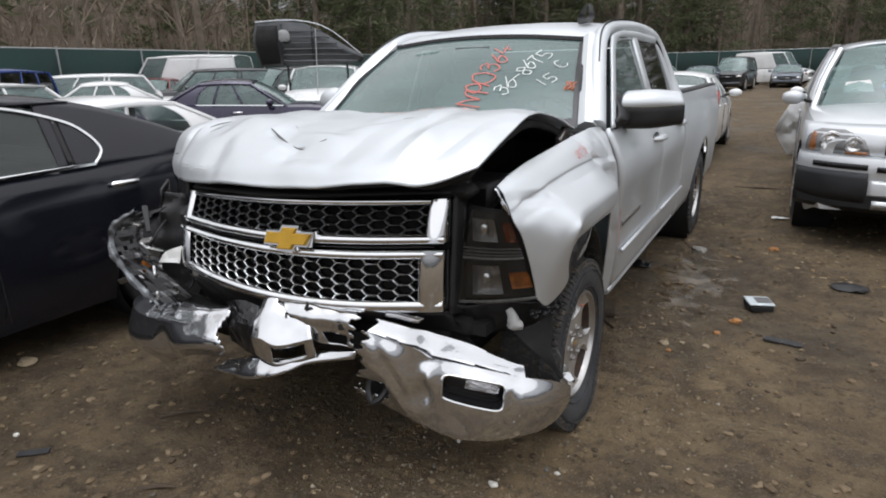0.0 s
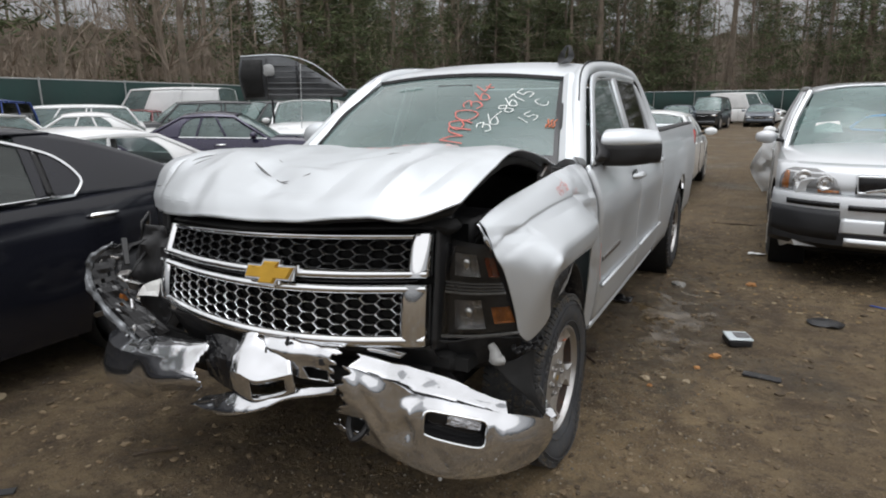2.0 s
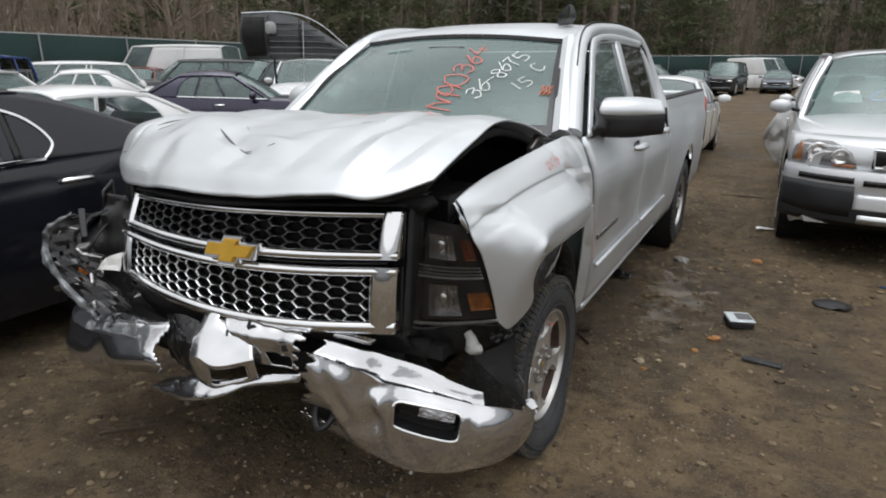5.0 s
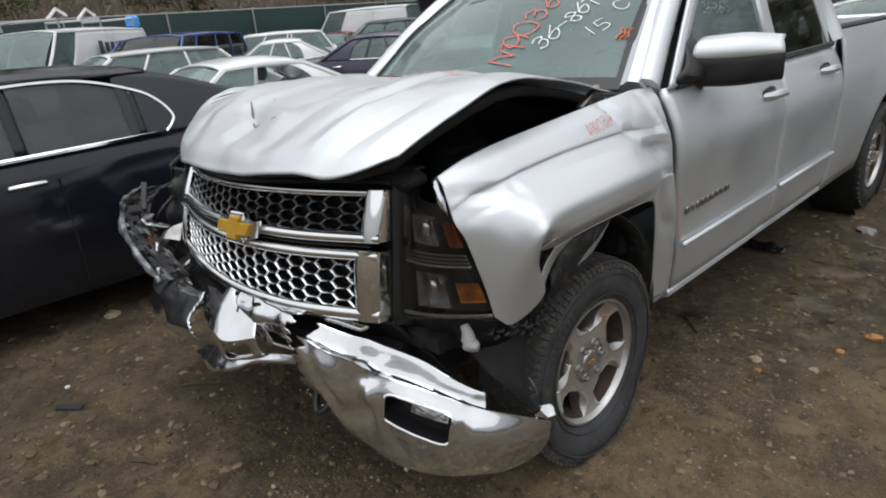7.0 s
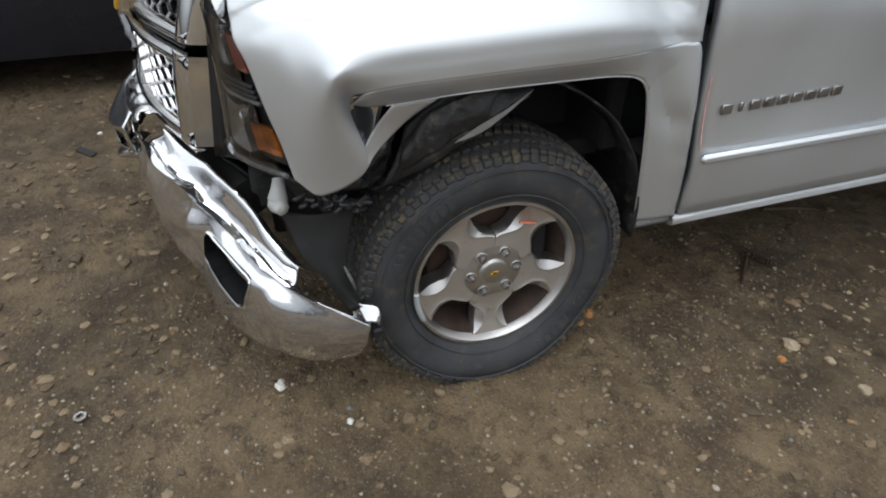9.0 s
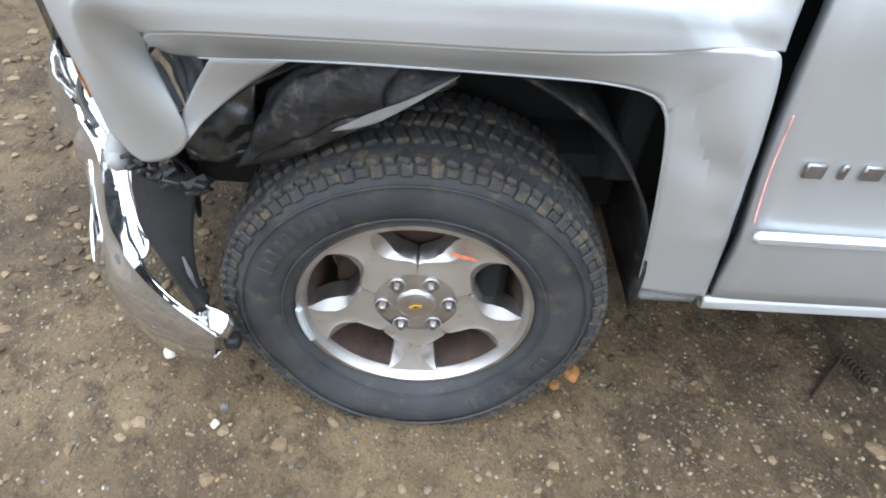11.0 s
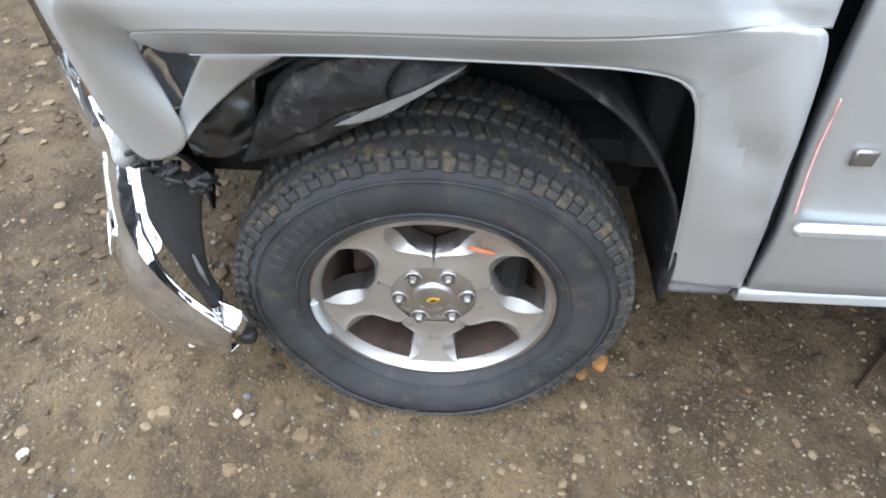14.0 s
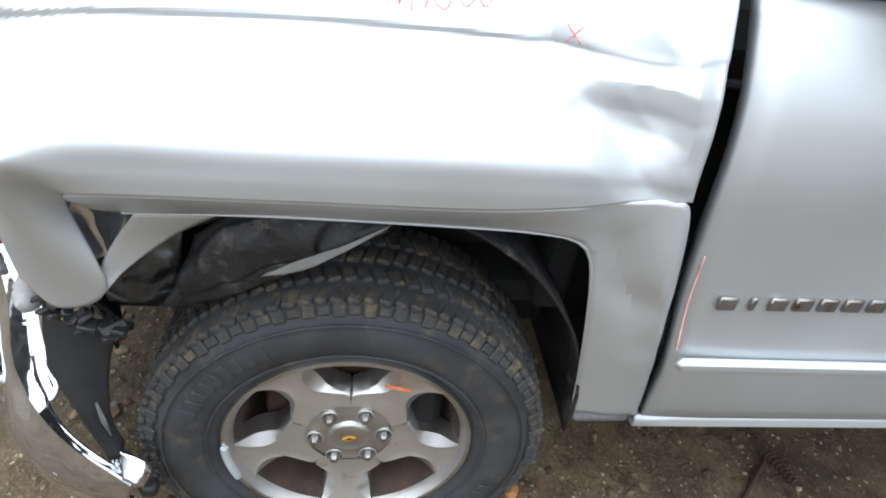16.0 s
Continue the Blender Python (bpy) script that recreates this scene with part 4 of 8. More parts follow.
def raised_hood_truck():
    ob = car("white_truck", "white truck with its hood raised showing the dark underside", "truck", (-9.9, 11.55), 33, WHITE_PAINT, panels=(1, 2), **{**VAN, "H": 1.75})
    m = ob.matrix_world.copy()
    ob.matrix_world = Matrix()
    lo, mid, hi = [(-1.5, -1.75, 1.72), (-0.3, -1.8, 1.74), (1.05, -1.75, 1.78)], [(-1.55, -1.95, 2.3), (-0.3, -2.0, 2.32), (1.15, -1.85, 1.92)], [(-1.5, -1.8, 2.78), (-0.45, -1.85, 2.8), (1.05, -1.75, 2.0)]
    hood = part("raised_hood", Build().grid(loft([lo, mid, hi], 24, 14)), HOOD_LINER, ob, "dark ribbed underside of the raised hood", solid=0.03)
    for k in range(6):
        z = 1.85 + k * 0.14
        part("hood_rib", Build().tube([(-0.85, -1.99, z), (0.2, -1.98, z), (1.0 - k * 0.17, -1.93, z - 0.02)], 0.018, 5, 8), DARK_PAINT, hood)
    part("hood_rib", Build().tube([(-0.85, -1.88, 1.75), (-0.85, -2.01, 2.3), (-0.85, -1.9, 2.72)], 0.03, 5, 8), DARK_PAINT, hood)
    part("hood_rib", Build().tube([(-0.1, -1.85, 1.75), (-0.1, -2.01, 2.3), (-0.1, -1.88, 2.66)], 0.03, 5, 8), DARK_PAINT, hood)
    part("hood_edge", Build().tube([(-1.5, -1.82, 2.79), (-0.45, -1.87, 2.81), (0.3, -1.85, 2.6), (1.05, -1.78, 2.01)], 0.014, 5, 16), SILVER, hood)
    part("latch_panel", Build().grid(loft([[(-1.45, -1.8, 1.78), (-0.95, -1.86, 1.8)], [(-1.5, -2.0, 2.3), (-0.95, -2.04, 2.3)], [(-1.45, -1.86, 2.7), (-0.95, -1.93, 2.7)]], 8, 8)), VOID, hood, "torn black insulation", solid=0.01)
    part("bare_patch", Build().blob((-0.78, -2.05, 2.45), (0.13, 0.02, 0.16), 3, 0.4), GALV, hood, "bright bare metal patch")
    for x in (-0.8, 0.7):
        part("hinge_arm", Build().tube([(x, -1.7, 1.05), (x, -1.75, 1.8)], 0.03, 6), BLACK_PLASTIC, ob)
    part("hood_prop", Build().tube([(0.0, -2.5, 0.9), (0.0, -2.05, 2.6)], 0.012, 5), GALV, ob)
    ob.matrix_world = m


raised_hood_truck()

# ---- the wrecked pickup ----
CX = 0.05
truck = thing("pickup_truck", "silver pickup with a crushed front, torn chrome bumper and buckled hood", "truck", (CX, 1.4, 0))
SIDE_Z = [0.40, 0.48, 0.60, 0.75, 0.90, 1.02, 1.12, 1.20, 1.26]
SIDE_X = [0.955, 0.985, 1.008, 1.003, 1.01, 1.02, 1.005, 0.972, 0.938]


def side_x(z):
    return float(np.interp(z, SIDE_Z, SIDE_X))


def flip_x(b):
    """The same mesh on the other side of the truck."""
    o = Build()
    o.v = [(2 * CX - x, y, z) for x, y, z in b.v]
    o.f = [f[::-1] for f in b.f]
    return o


def both(name, b, material, label="", solid=0.0):
    a = part(name, b, material, truck, label, solid)
    c = part(name, flip_x(b), material, truck, label, solid)
    return a, c


def door_front(z):
    return float(np.interp(z, [0.42, 0.65, 0.8, 1.0, 1.27], [0.588, 0.556, 0.53, 0.508, 0.493]))


def side_panel(y0, y1, z0, z1, nz=20, ny=24):
    g = []
    for z in np.linspace(z0, z1, nz):
        a = y0(z) if callable(y0) else y0
        b = y1(z) if callable(y1) else y1
        g.append([(side_x(z) - 0.006 * (abs(2 * f - 1) ** 8), a + (b - a) * f, z) for f in np.linspace(0, 1, ny)])
    return Build().grid(np.array(g))


fd, _ = both("front_door", side_panel(door_front, 1.562, 0.44, 1.262), SILVER, solid=0.035)
rd, _ = both("rear_door", side_panel(1.575, 2.462, 0.44, 1.262), SILVER, solid=0.035)
both("rocker_panel", Build().grid(loft([[(0.93, 0.58, 0.385), (0.93, 2.9, 0.385)], [(0.962, 0.58, 0.40), (0.962, 2.9, 0.40)], [(0.955, 0.58, 0.43), (0.955, 2.9, 0.43)]], 30, 6)), SILVER, solid=0.02)
for d, y0, y1 in ((fd, 0.56, 1.545), (rd, 1.59, 2.44)):
    part("side_moulding", Build().box((side_x(0.648) + 0.012, (y0 + y1) / 2, 0.648), (0.02, y1 - y0, 0.027), 0.008), SILVER, d, "slim painted side moulding")
part("door_sill", Build().box((CX, 1.5, 0.4), (1.7, 2.0, 0.1), 0.03), VOID, truck)
# handles
for d, y, z in ((fd, 1.40, 1.125), (rd, 2.2, 1.15)):
    x = side_x(z)
    part("handle_recess", Build().blob((x - 0.004, y - 0.03, z + 0.008), (0.012, 0.085, 0.032), 1, 0.0), GLOSS_BLACK, d)
    part("door_handle", Build().tube([(x - 0.005, y - 0.1, z), (x + 0.03, y - 0.07, z + 0.003), (x + 0.034, y, z + 0.004), (x + 0.03, y + 0.08, z), (x - 0.005, y + 0.11, z - 0.003)], [0.014, 0.02, 0.021, 0.019, 0.013], 8, 16), SILVER, d, "silver pull handle")
# badge: plain bright bars in place of lettering
for k in range(9):
    y = 0.588 + k * 0.0455
    w = 0.034 if k != 1 else 0.012
    part("badge_bar", Build().box((side_x(0.782) + 0.004, y + 0.017, 0.782 + 0.001 * k), (0.008, w, 0.028), 0.003), STEEL, fd, "plain metal bars of a model badge")

# cab: pillars, roof, glass
A0, A1 = (0.905, 0.46, 1.268), (0.735, 1.06, 1.715)
roof_c = [[(CX + u * w, y, z - 0.035 * abs(u) ** 3 - 0.012 * u * u) for u in np.linspace(-1, 1, 9)] for y, z, w in ((0.99, 1.715, 0.64), (1.1, 1.77, 0.66), (1.5, 1.822, 0.69), (2.0, 1.825, 0.685), (2.3, 1.79, 0.67), (2.4, 1.75, 0.66))]
part("roof", Build().grid(loft(roof_c, 25, 30), flip=False), SILVER, truck, solid=0.02)
gut = [A0, (0.815, 0.76, 1.52), (0.755, 1.0, 1.675), (0.735, 1.25, 1.745), (0.745, 1.7, 1.77), (0.745, 2.1, 1.755), (0.765, 2.36, 1.69), (0.85, 2.46, 1.45), (0.93, 2.47, 1.265)]
both("side_frame", Build().tube([(x - 0.02, y, z) for x, y, z in gut], [0.05, 0.048, 0.045, 0.045, 0.045, 0.05, 0.06, 0.075, 0.08], 10, 50), SILVER)
both("drip_seam", Build().tube([(x - 0.012, y - 0.005, z + 0.047) for x, y, z in gut[1:7]], 0.006, 5, 30), GLOSS_BLACK)


def window(y_low, y_high, name, material, door):
    g = []
    for f in np.linspace(0, 1, 10):
        z = 1.262 + 0.44 * f
        x = 0.938 - 0.155 * f - 0.02 * f * (1 - f) * 0
        a, b = y_low[0] + (y_high[0] - y_low[0]) * f, y_low[1] + (y_high[1] - y_low[1]) * f
        g.append([(x, a + (b - a) * s, z - (0.03 * (1 - s) ** 6 if f == 1 else 0)) for s in np.linspace(0, 1, 10)])
    return both(name, Build().grid(np.array(g)), material)


window((0.60, 1.50), (1.10, 1.50), "front_window", SIDE_GLASS, fd)
window((1.62, 2.36), (1.62, 2.26), "rear_window", DARK_GLASS, rd)
both("belt_seal", Build().tube([(0.944, 0.58, 1.262), (0.946, 1.5, 1.266), (0.944, 2.4, 1.268)], 0.014, 6, 12), BLACK_PLASTIC)
both("rear_pillar", Build().grid(loft([[(0.942, 2.35, 1.255), (0.942, 2.47, 1.255)], [(0.868, 2.30, 1.48), (0.872, 2.44, 1.48)], [(0.786, 2.245, 1.705), (0.79, 2.39, 1.705)]], 6, 10)), SILVER, solid=0.02)
both("door_pillar", Build().box((0.862, 1.56, 1.48), (0.03, 0.11, 0.5), 0.012, Matrix.Rotation(-0.335, 3, "Y")), SILVER)
both("window_seal", Build().tube([(0.945, 0.56, 1.27), (0.86, 0.80, 1.5), (0.80, 1.03, 1.665), (0.79, 1.2, 1.7), (0.79, 2.25, 1.705), (0.88, 2.38, 1.4), (0.94, 2.4, 1.27)], 0.01, 6, 44), BLACK_PLASTIC)
both("door_frame", Build().grid(loft([[(0.95, 0.515, 1.262), (0.872, 0.765, 1.50), (0.812, 0.965, 1.665), (0.79, 1.12, 1.722), (0.79, 1.5, 1.745), (0.79, 2.2, 1.735)], [(0.957, 0.55, 1.262), (0.88, 0.80, 1.49), (0.822, 0.995, 1.645), (0.80, 1.14, 1.70), (0.80, 1.5, 1.72), (0.80, 2.2, 1.712)], [(0.95, 0.582, 1.262), (0.874, 0.835, 1.48), (0.816, 1.025, 1.628), (0.795, 1.16, 1.678), (0.793, 1.5, 1.695), (0.793, 2.2, 1.69)]], 60, 8), flip=True), SILVER, "silver window frame of the doors", solid=0.012)
ws_low = [(CX - 0.77, 0.42, 1.265), (CX - 0.4, 0.31, 1.27), (CX, 0.27, 1.275), (CX + 0.4, 0.31, 1.27), (CX + 0.77, 0.42, 1.265)]
ws_top = [(CX - 0.615, 0.98, 1.685), (CX - 0.3, 0.94, 1.71), (CX, 0.925, 1.718), (CX + 0.3, 0.94, 1.71), (CX + 0.615, 0.98, 1.685)]
ws_mid = [((a[0] + b[0]) / 2, (a[1] + b[1]) / 2 - 0.015, (a[2] + b[2]) / 2 + 0.02) for a, b in zip(ws_low, ws_top)]
WS = loft([ws_low, ws_mid, ws_top], 41, 25)
shield = part("windshield", Build().grid(WS), WINDSHIELD, truck, "green-tinted windshield with crayon numbers")
part("glass_border", Build().grid(np.array([WS[1:-1, 39] , WS[1:-1, 40]]) + np.array([0, -0.004, 0.004])).grid(np.array([WS[0, :], WS[2, :]]) + np.array([0, -0.004, 0.004])), GLOSS_BLACK, shield, "black printed glass border")
part("windshield_seal", Build().tube(np.vstack([WS[:, 0], WS[-1], WS[::-1, -1]]), 0.018, 6), GLOSS_BLACK, truck)
part("cowl", Build().grid(loft([[(x, y - 0.13, z - 0.02) for x, y, z in ws_low], [(x, y - 0.01, z - 0.005) for x, y, z in ws_low]], 20, 4)), BLACK_PLASTIC, truck)
both("windshield_pillar", Build().tube([(A0[0] - 0.055, 0.43, 1.262), (0.76, 0.72, 1.5), (0.685, 0.99, 1.69)], [0.05, 0.042, 0.04], 8, 16), SILVER)
part("roof_antenna", Build().grid(loft([[(CX + 0.5, 1.2, 1.78), (CX + 0.5, 1.42, 1.8)], [(CX + 0.53, 1.28, 1.83), (CX + 0.53, 1.42, 1.84)], [(CX + 0.5, 1.36, 1.905), (CX + 0.5, 1.41, 1.91)], [(CX + 0.47, 1.28, 1.83), (CX + 0.47, 1.42, 1.84)], [(CX + 0.5, 1.2, 1.78), (CX + 0.5, 1.42, 1.8)]], 6, 14)), BLACK_PLASTIC, truck, "black fin aerial")
part("cab_back", Build().box((CX, 2.45, 0.95), (1.8, 0.04, 0.75), 0.01).box((CX, 2.42, 1.6), (1.4, 0.04, 0.16), 0.01), SILVER, truck)
part("back_window", Build().box((CX, 2.43, 1.42), (1.4, 0.008, 0.24)), SIDE_GLASS, truck)
# inside of the cab
part("dashboard", Build().box((CX, 0.62, 1.16), (1.5, 0.5, 0.2), 0.07), INTERIOR, truck, "grey dashboard top")
for s in (-0.4, 0.4):
    part("front_seat", Build().box((CX + s, 1.48, 1.12), (0.5, 0.16, 0.66), 0.07, Matrix.Rotation(-0.22, 3, "X")).box((CX + s, 1.58, 1.52), (0.27, 0.1, 0.17), 0.05), SEAT, truck)
part("rear_bench", Build().box((CX, 2.25, 1.05), (1.4, 0.15, 0.66), 0.06), SEAT, truck)
part("steering_wheel", Build().lathe([(0.0, 0.185 + 0.016 * math.cos(a)) if 0 else (0.016 * math.sin(a), 0.185 + 0.016 * math.cos(a)) for a in np.linspace(0, 2 * math.pi, 9)], "y", 28, (CX + 0.4, 0.95, 1.2)), BLACK_PLASTIC, truck)
part("mirror_inside", Build().box((CX + 0.0, 0.83, 1.63), (0.24, 0.03, 0.07), 0.02), BLACK_PLASTIC, truck)
part("cab_floor", Build().box((CX, 1.5, 0.52), (1.7, 1.9, 0.06)), INTERIOR, truck)
part("headliner", Build().grid(loft([[(a, b, c - 0.035) for a, b, c in k] for k in roof_c], 9, 10)), INTERIOR, truck)

# bed
R = 0.395
RY = 3.645


def bed_low(y):
    d = abs(y - RY)
    return 0.40 + float(0.06 * smoothstep(4.0, 4.8, y)) if d > 0.49 else max(0.42, 0.40 + math.sqrt(0.49 ** 2 - d * d) * 1.0)


bed = []
ys = np.unique(np.concatenate([np.linspace(2.48, 4.82, 40), RY + np.linspace(-0.49, 0.49, 31)]))
for y in ys:
    z0, fl = bed_low(y), 0.02 * math.exp(-((y - RY) / 0.5) ** 4)
    col = []
    for f in np.linspace(0, 1, 16):
        z = z0 + (1.335 - z0) * f
        x = float(np.interp(z, [0.4, 0.5, 0.7, 0.95, 1.1, 1.25, 1.32, 1.336], [0.965, 0.985, 1.0, 1.01, 1.008, 0.985, 0.965, 0.95])) + fl * (1 - f)
        col.append((x, y, z))
    bed.append(col + [(0.88, y, 1.335), (0.87, y, 1.28)])
both("bed_side", Build().grid(np.array(bed), flip=True), SILVER, solid=0.012)
both("bed_rail_cap", Build().box((0.91, 3.65, 1.345), (0.085, 2.3, 0.02), 0.008), BLACK_PLASTIC)
part("bed_floor", Build().box((CX, 3.65, 0.78), (1.62, 2.3, 0.05)), SILVER, truck)
part("bed_front", Build().box((CX, 2.52, 1.05), (1.66, 0.05, 0.56), 0.015), SILVER, truck)
both("bed_inner_wall", Build().box((0.86, 3.65, 1.05), (0.03, 2.3, 0.5), 0.008), SILVER)
part("tailgate", Build().box((CX, 4.81, 1.05), (1.62, 0.06, 0.56), 0.02), SILVER, truck)
part("rear_bumper", Build().box((CX, 4.93, 0.56), (1.84, 0.16, 0.2), 0.05), CHROME, truck)
both("tail_lamp", Build().box((0.96, 4.78, 1.08), (0.09, 0.14, 0.4), 0.03), REDLENS)
# rear wheel wells and chassis: shade painted as near-black
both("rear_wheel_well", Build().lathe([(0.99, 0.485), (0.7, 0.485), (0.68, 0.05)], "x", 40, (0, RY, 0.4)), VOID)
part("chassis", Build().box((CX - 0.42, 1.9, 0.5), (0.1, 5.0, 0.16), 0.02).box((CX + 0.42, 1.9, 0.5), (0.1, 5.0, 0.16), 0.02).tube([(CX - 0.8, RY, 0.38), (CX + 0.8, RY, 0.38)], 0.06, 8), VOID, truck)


# ---- wheels of the pickup ----
def truck_wheel(hub, s, squash, detail):
    """hub: centre of the cap; s: which way is outward; squash: how far the foot of the tyre is pressed flat."""
    hx, hy, hz = hub
    xc = hx - s * 0.085
    prof = [(0.095, 0.236), (0.118, 0.26), (0.128, 0.30), (0.124, 0.335), (0.112, 0.358), (0.104, 0.372), (0.092, 0.379), (0.05, 0.381), (0, 0.382), (-0.05, 0.381), (-0.092, 0.379), (-0.112, 0.358), (-0.128, 0.3), (-0.1, 0.236)]
    tb = Build().lathe([(s * a, q) for a, q in prof], "x", 96, (xc, hy, hz))

    def press(b):
        out = []
        for x, y, z in b.v:
            d = z - hz
            if d < 0:
                low = max(0.0, -(d) - (hz - 0.004)) if squash else 0
                bulge = 1 + (squash * 0.35 * max(0, (-d - 0.2) / 0.19) if squash else 0)
                x = xc + (x - xc) * bulge
                z = z + low
            out.append((x, y, z))
        b.v = out
        return b

    tyre = part("wheel", press(tb), RUBBER, truck, "black all-terrain tyre with dried mud")
    tb2 = Build()
    n = 92 if detail else 48
    for row, (a, w, rr, ph) in enumerate(((0.094, 0.04, 0.374, 0.0), (0.05, 0.038, 0.380, 0.5), (0.0, 0.038, 0.381, 0.2), (-0.05, 0.038, 0.380, 0.7), (-0.094, 0.04, 0.374, 0.4))):
        for k in range(n):
            t = 2 * math.pi * (k + ph) / n
            lug = Matrix.Rotation(t, 3, "X")
            size = (w, 2 * math.pi * 0.39 / n * (0.86 + 0.08 * math.sin(k * 2.4)), 0.014)
            skew = Matrix.Rotation((0.35 if row % 2 else -0.3), 3, "Z")
            tb2.box(Vector((xc + s * a, hy, hz)) + lug @ Vector((0, 0, rr)), size, 0.004 if detail else 0.0, lug @ skew)
        if row in (0, 4) and detail:
            for k in range(n):
                t = 2 * math.pi * (k + ph) / n
                lug = Matrix.Rotation(t, 3, "X")
                sg = 1 if row == 0 else -1
                tilt = Matrix.Rotation(s * sg * 1.12, 3, "Y")
                tb2.box(Vector((xc + s * sg * 0.114, hy, hz)) + lug @ Vector((0, 0, 0.361)), (0.026 if k % 2 else 0.018, 0.022, 0.006), 0.003, lug @ tilt)
    part("tread", press(tb2), TREAD, tyre, "worn chunky tread blocks caked with mud", smooth=False)
    if detail:
        ring = Build()
        for rr in (0.262, 0.338):
            ring.lathe([(s * (0.1285 if rr > 0.3 else 0.121) + 0.002 * math.cos(a) * s, rr + 0.0025 * math.sin(a)) for a in np.linspace(0, 2 * math.pi, 7)], "x", 90, (xc, hy, hz))
        for k in range(9):
            t = 0.5 + k * 0.085
            for base in (0.0, math.pi):
                lug = Matrix.Rotation(t + base, 3, "X")
                ring.box(Vector((xc + s * 0.1265, hy, hz)) + lug @ Vector((0, 0, 0.305)), (0.006, 0.015, 0.03), 0.001, lug)
        part("sidewall_relief", press(ring), RUBBER, tyre, "raised bars of tyre lettering")
    # rim
    rim = part("rim", Build().lathe([(s * 0.098, 0.241), (s * 0.112, 0.2375), (s * 0.112, 0.229), (s * 0.1, 0.222), (s * 0.088, 0.219)], "x", 96, (xc, hy, hz)), MACHINED, tyre, "dull machined alloy rim with brake dust")
    part("barrel", Build().lathe([(s * 0.088, 0.2195), (s * 0.02, 0.205), (-s * 0.08, 0.2), (-s * 0.09, 0.23)], "x", 72, (xc, hy, hz)), BARREL, rim, "brown brake-dusted inner barrel")
    part("brake_disc", Build().lathe([(s * 0.01, 0.17), (s * 0.015, 0.165), (s * 0.015, 0.06), (s * 0.03, 0.05)], "x", 40, (xc, hy, hz)), RUST, rim, "rusty brake disc")
    part("brake_caliper", Build().box((xc + s * 0.02, hy + 0.15, hz + 0.03), (0.06, 0.07, 0.2), 0.02), VOID, rim)
    for k in range(5):
        mid = math.radians(-90 + 72 * k)

        def reach(f):
            return math.radians(float(np.interp(f, [0, 0.24, 0.32, 0.4, 0.6, 0.88, 0.97, 1], [36, 35, 24, 17.5, 15, 14, 15, 18])))

        def out(f, au):
            """Height of the spoke's face: a flat back with flanks that fall towards the gaps."""
            x0 = float(np.interp(f, [0, 0.25, 0.7, 1], [0.083, 0.082, 0.087, 0.097]))
            lens = math.sin(math.pi * min(max((f - 0.2) / 0.76, 0), 1))
            edge = 1 - 0.55 * lens
            return x0 - 0.016 * lens * float(np.clip((au - edge) / (1 - edge + 1e-6), 0, 1))

        rows = []
        for f in np.linspace(0, 1, 22):
            q, half = 0.085 + 0.141 * f, reach(f)
            lens = math.sin(math.pi * min(max((f - 0.2) / 0.76, 0), 1))
            edge = 1 - 0.55 * lens
            us = np.linspace(-edge, edge, 11)
            rows.append([(xc + s * (out(f, abs(u)) - 0.003 * (1 - (u / edge) ** 4)), hy + s * q * math.cos(mid + half * u), hz + q * math.sin(mid + half * u)) for u in us])
        spoke = part("spoke", Build().grid(np.array(rows)), ALLOY, rim)
        for sg in (-1, 1):
            flank = []
            for f in np.linspace(0.2, 0.96, 18):
                q, half = 0.085 + 0.141 * f, reach(f)
                lens = math.sin(math.pi * min(max((f - 0.2) / 0.76, 0), 1))
                edge = 1 - 0.55 * lens
                line = [(out(f, u), u) for u in (edge, (edge + 1) / 2, 1.0)] + [(out(f, 1.0) - 0.045, 1.02)]
                flank.append([(xc + s * a, hy + s * q * math.cos(mid + sg * half * u), hz + q * math.sin(mid + sg * half * u)) for a, u in line])
            part("machined_flank", Build().grid(np.array(flank), flip=sg < 0), MACHINED, spoke, "bright machined flank")
    part("hub", Build().lathe([(s * 0.05, 0.12), (s * 0.0755, 0.119), (s * 0.0775, 0.09), (s * 0.0835, 0.064), (s * 0.0845, 0.055), (s * 0.082, 0.042), (s * 0.088, 0.038), (s * 0.09, 0.034), (s * 0.091, 0.0)], "x", 40, (xc, hy, hz)), MACHINED, rim, "brushed centre cap")
    part("cap_mark", Build().box((xc + s * 0.092, hy, hz), (0.002, 0.026, 0.006), 0.0, Matrix.Rotation(0.25 * s, 3, "X")).box((xc + s * 0.092, hy, hz), (0.002, 0.009, 0.011), 0.0, Matrix.Rotation(0.25 * s, 3, "X")), GOLD, rim)
    for k in range(6):
        t = math.radians(60 * k + 5)
        p = Vector((xc, hy + 0.067 * math.cos(t), hz + 0.067 * math.sin(t)))
        part("lug_recess", Build().lathe([(s * 0.0855, 0.0185), (s * 0.087, 0.0165), (s * 0.075, 0.0155), (s * 0.075, 0.0)], "x", 16, p), ALLOY, rim)
        part("lug_nut", Build().lathe([(s * 0.076, 0.0125), (s * 0.094, 0.0115), (s * 0.101, 0.007), (s * 0.102, 0.0)], "x", 6, p), STEEL, rim, "dark steel lug nut")
    return tyre


front_wheel = truck_wheel((0.962, 0.0, 0.365), 1, 0.9, True)
truck_wheel((0.962, RY, 0.385), 1, 0.0, False)
truck_wheel((2 * CX - 0.962, 0.0, 0.375), -1, 0.2, False)
truck_wheel((2 * CX - 0.962, RY, 0.385), -1, 0.0, False)


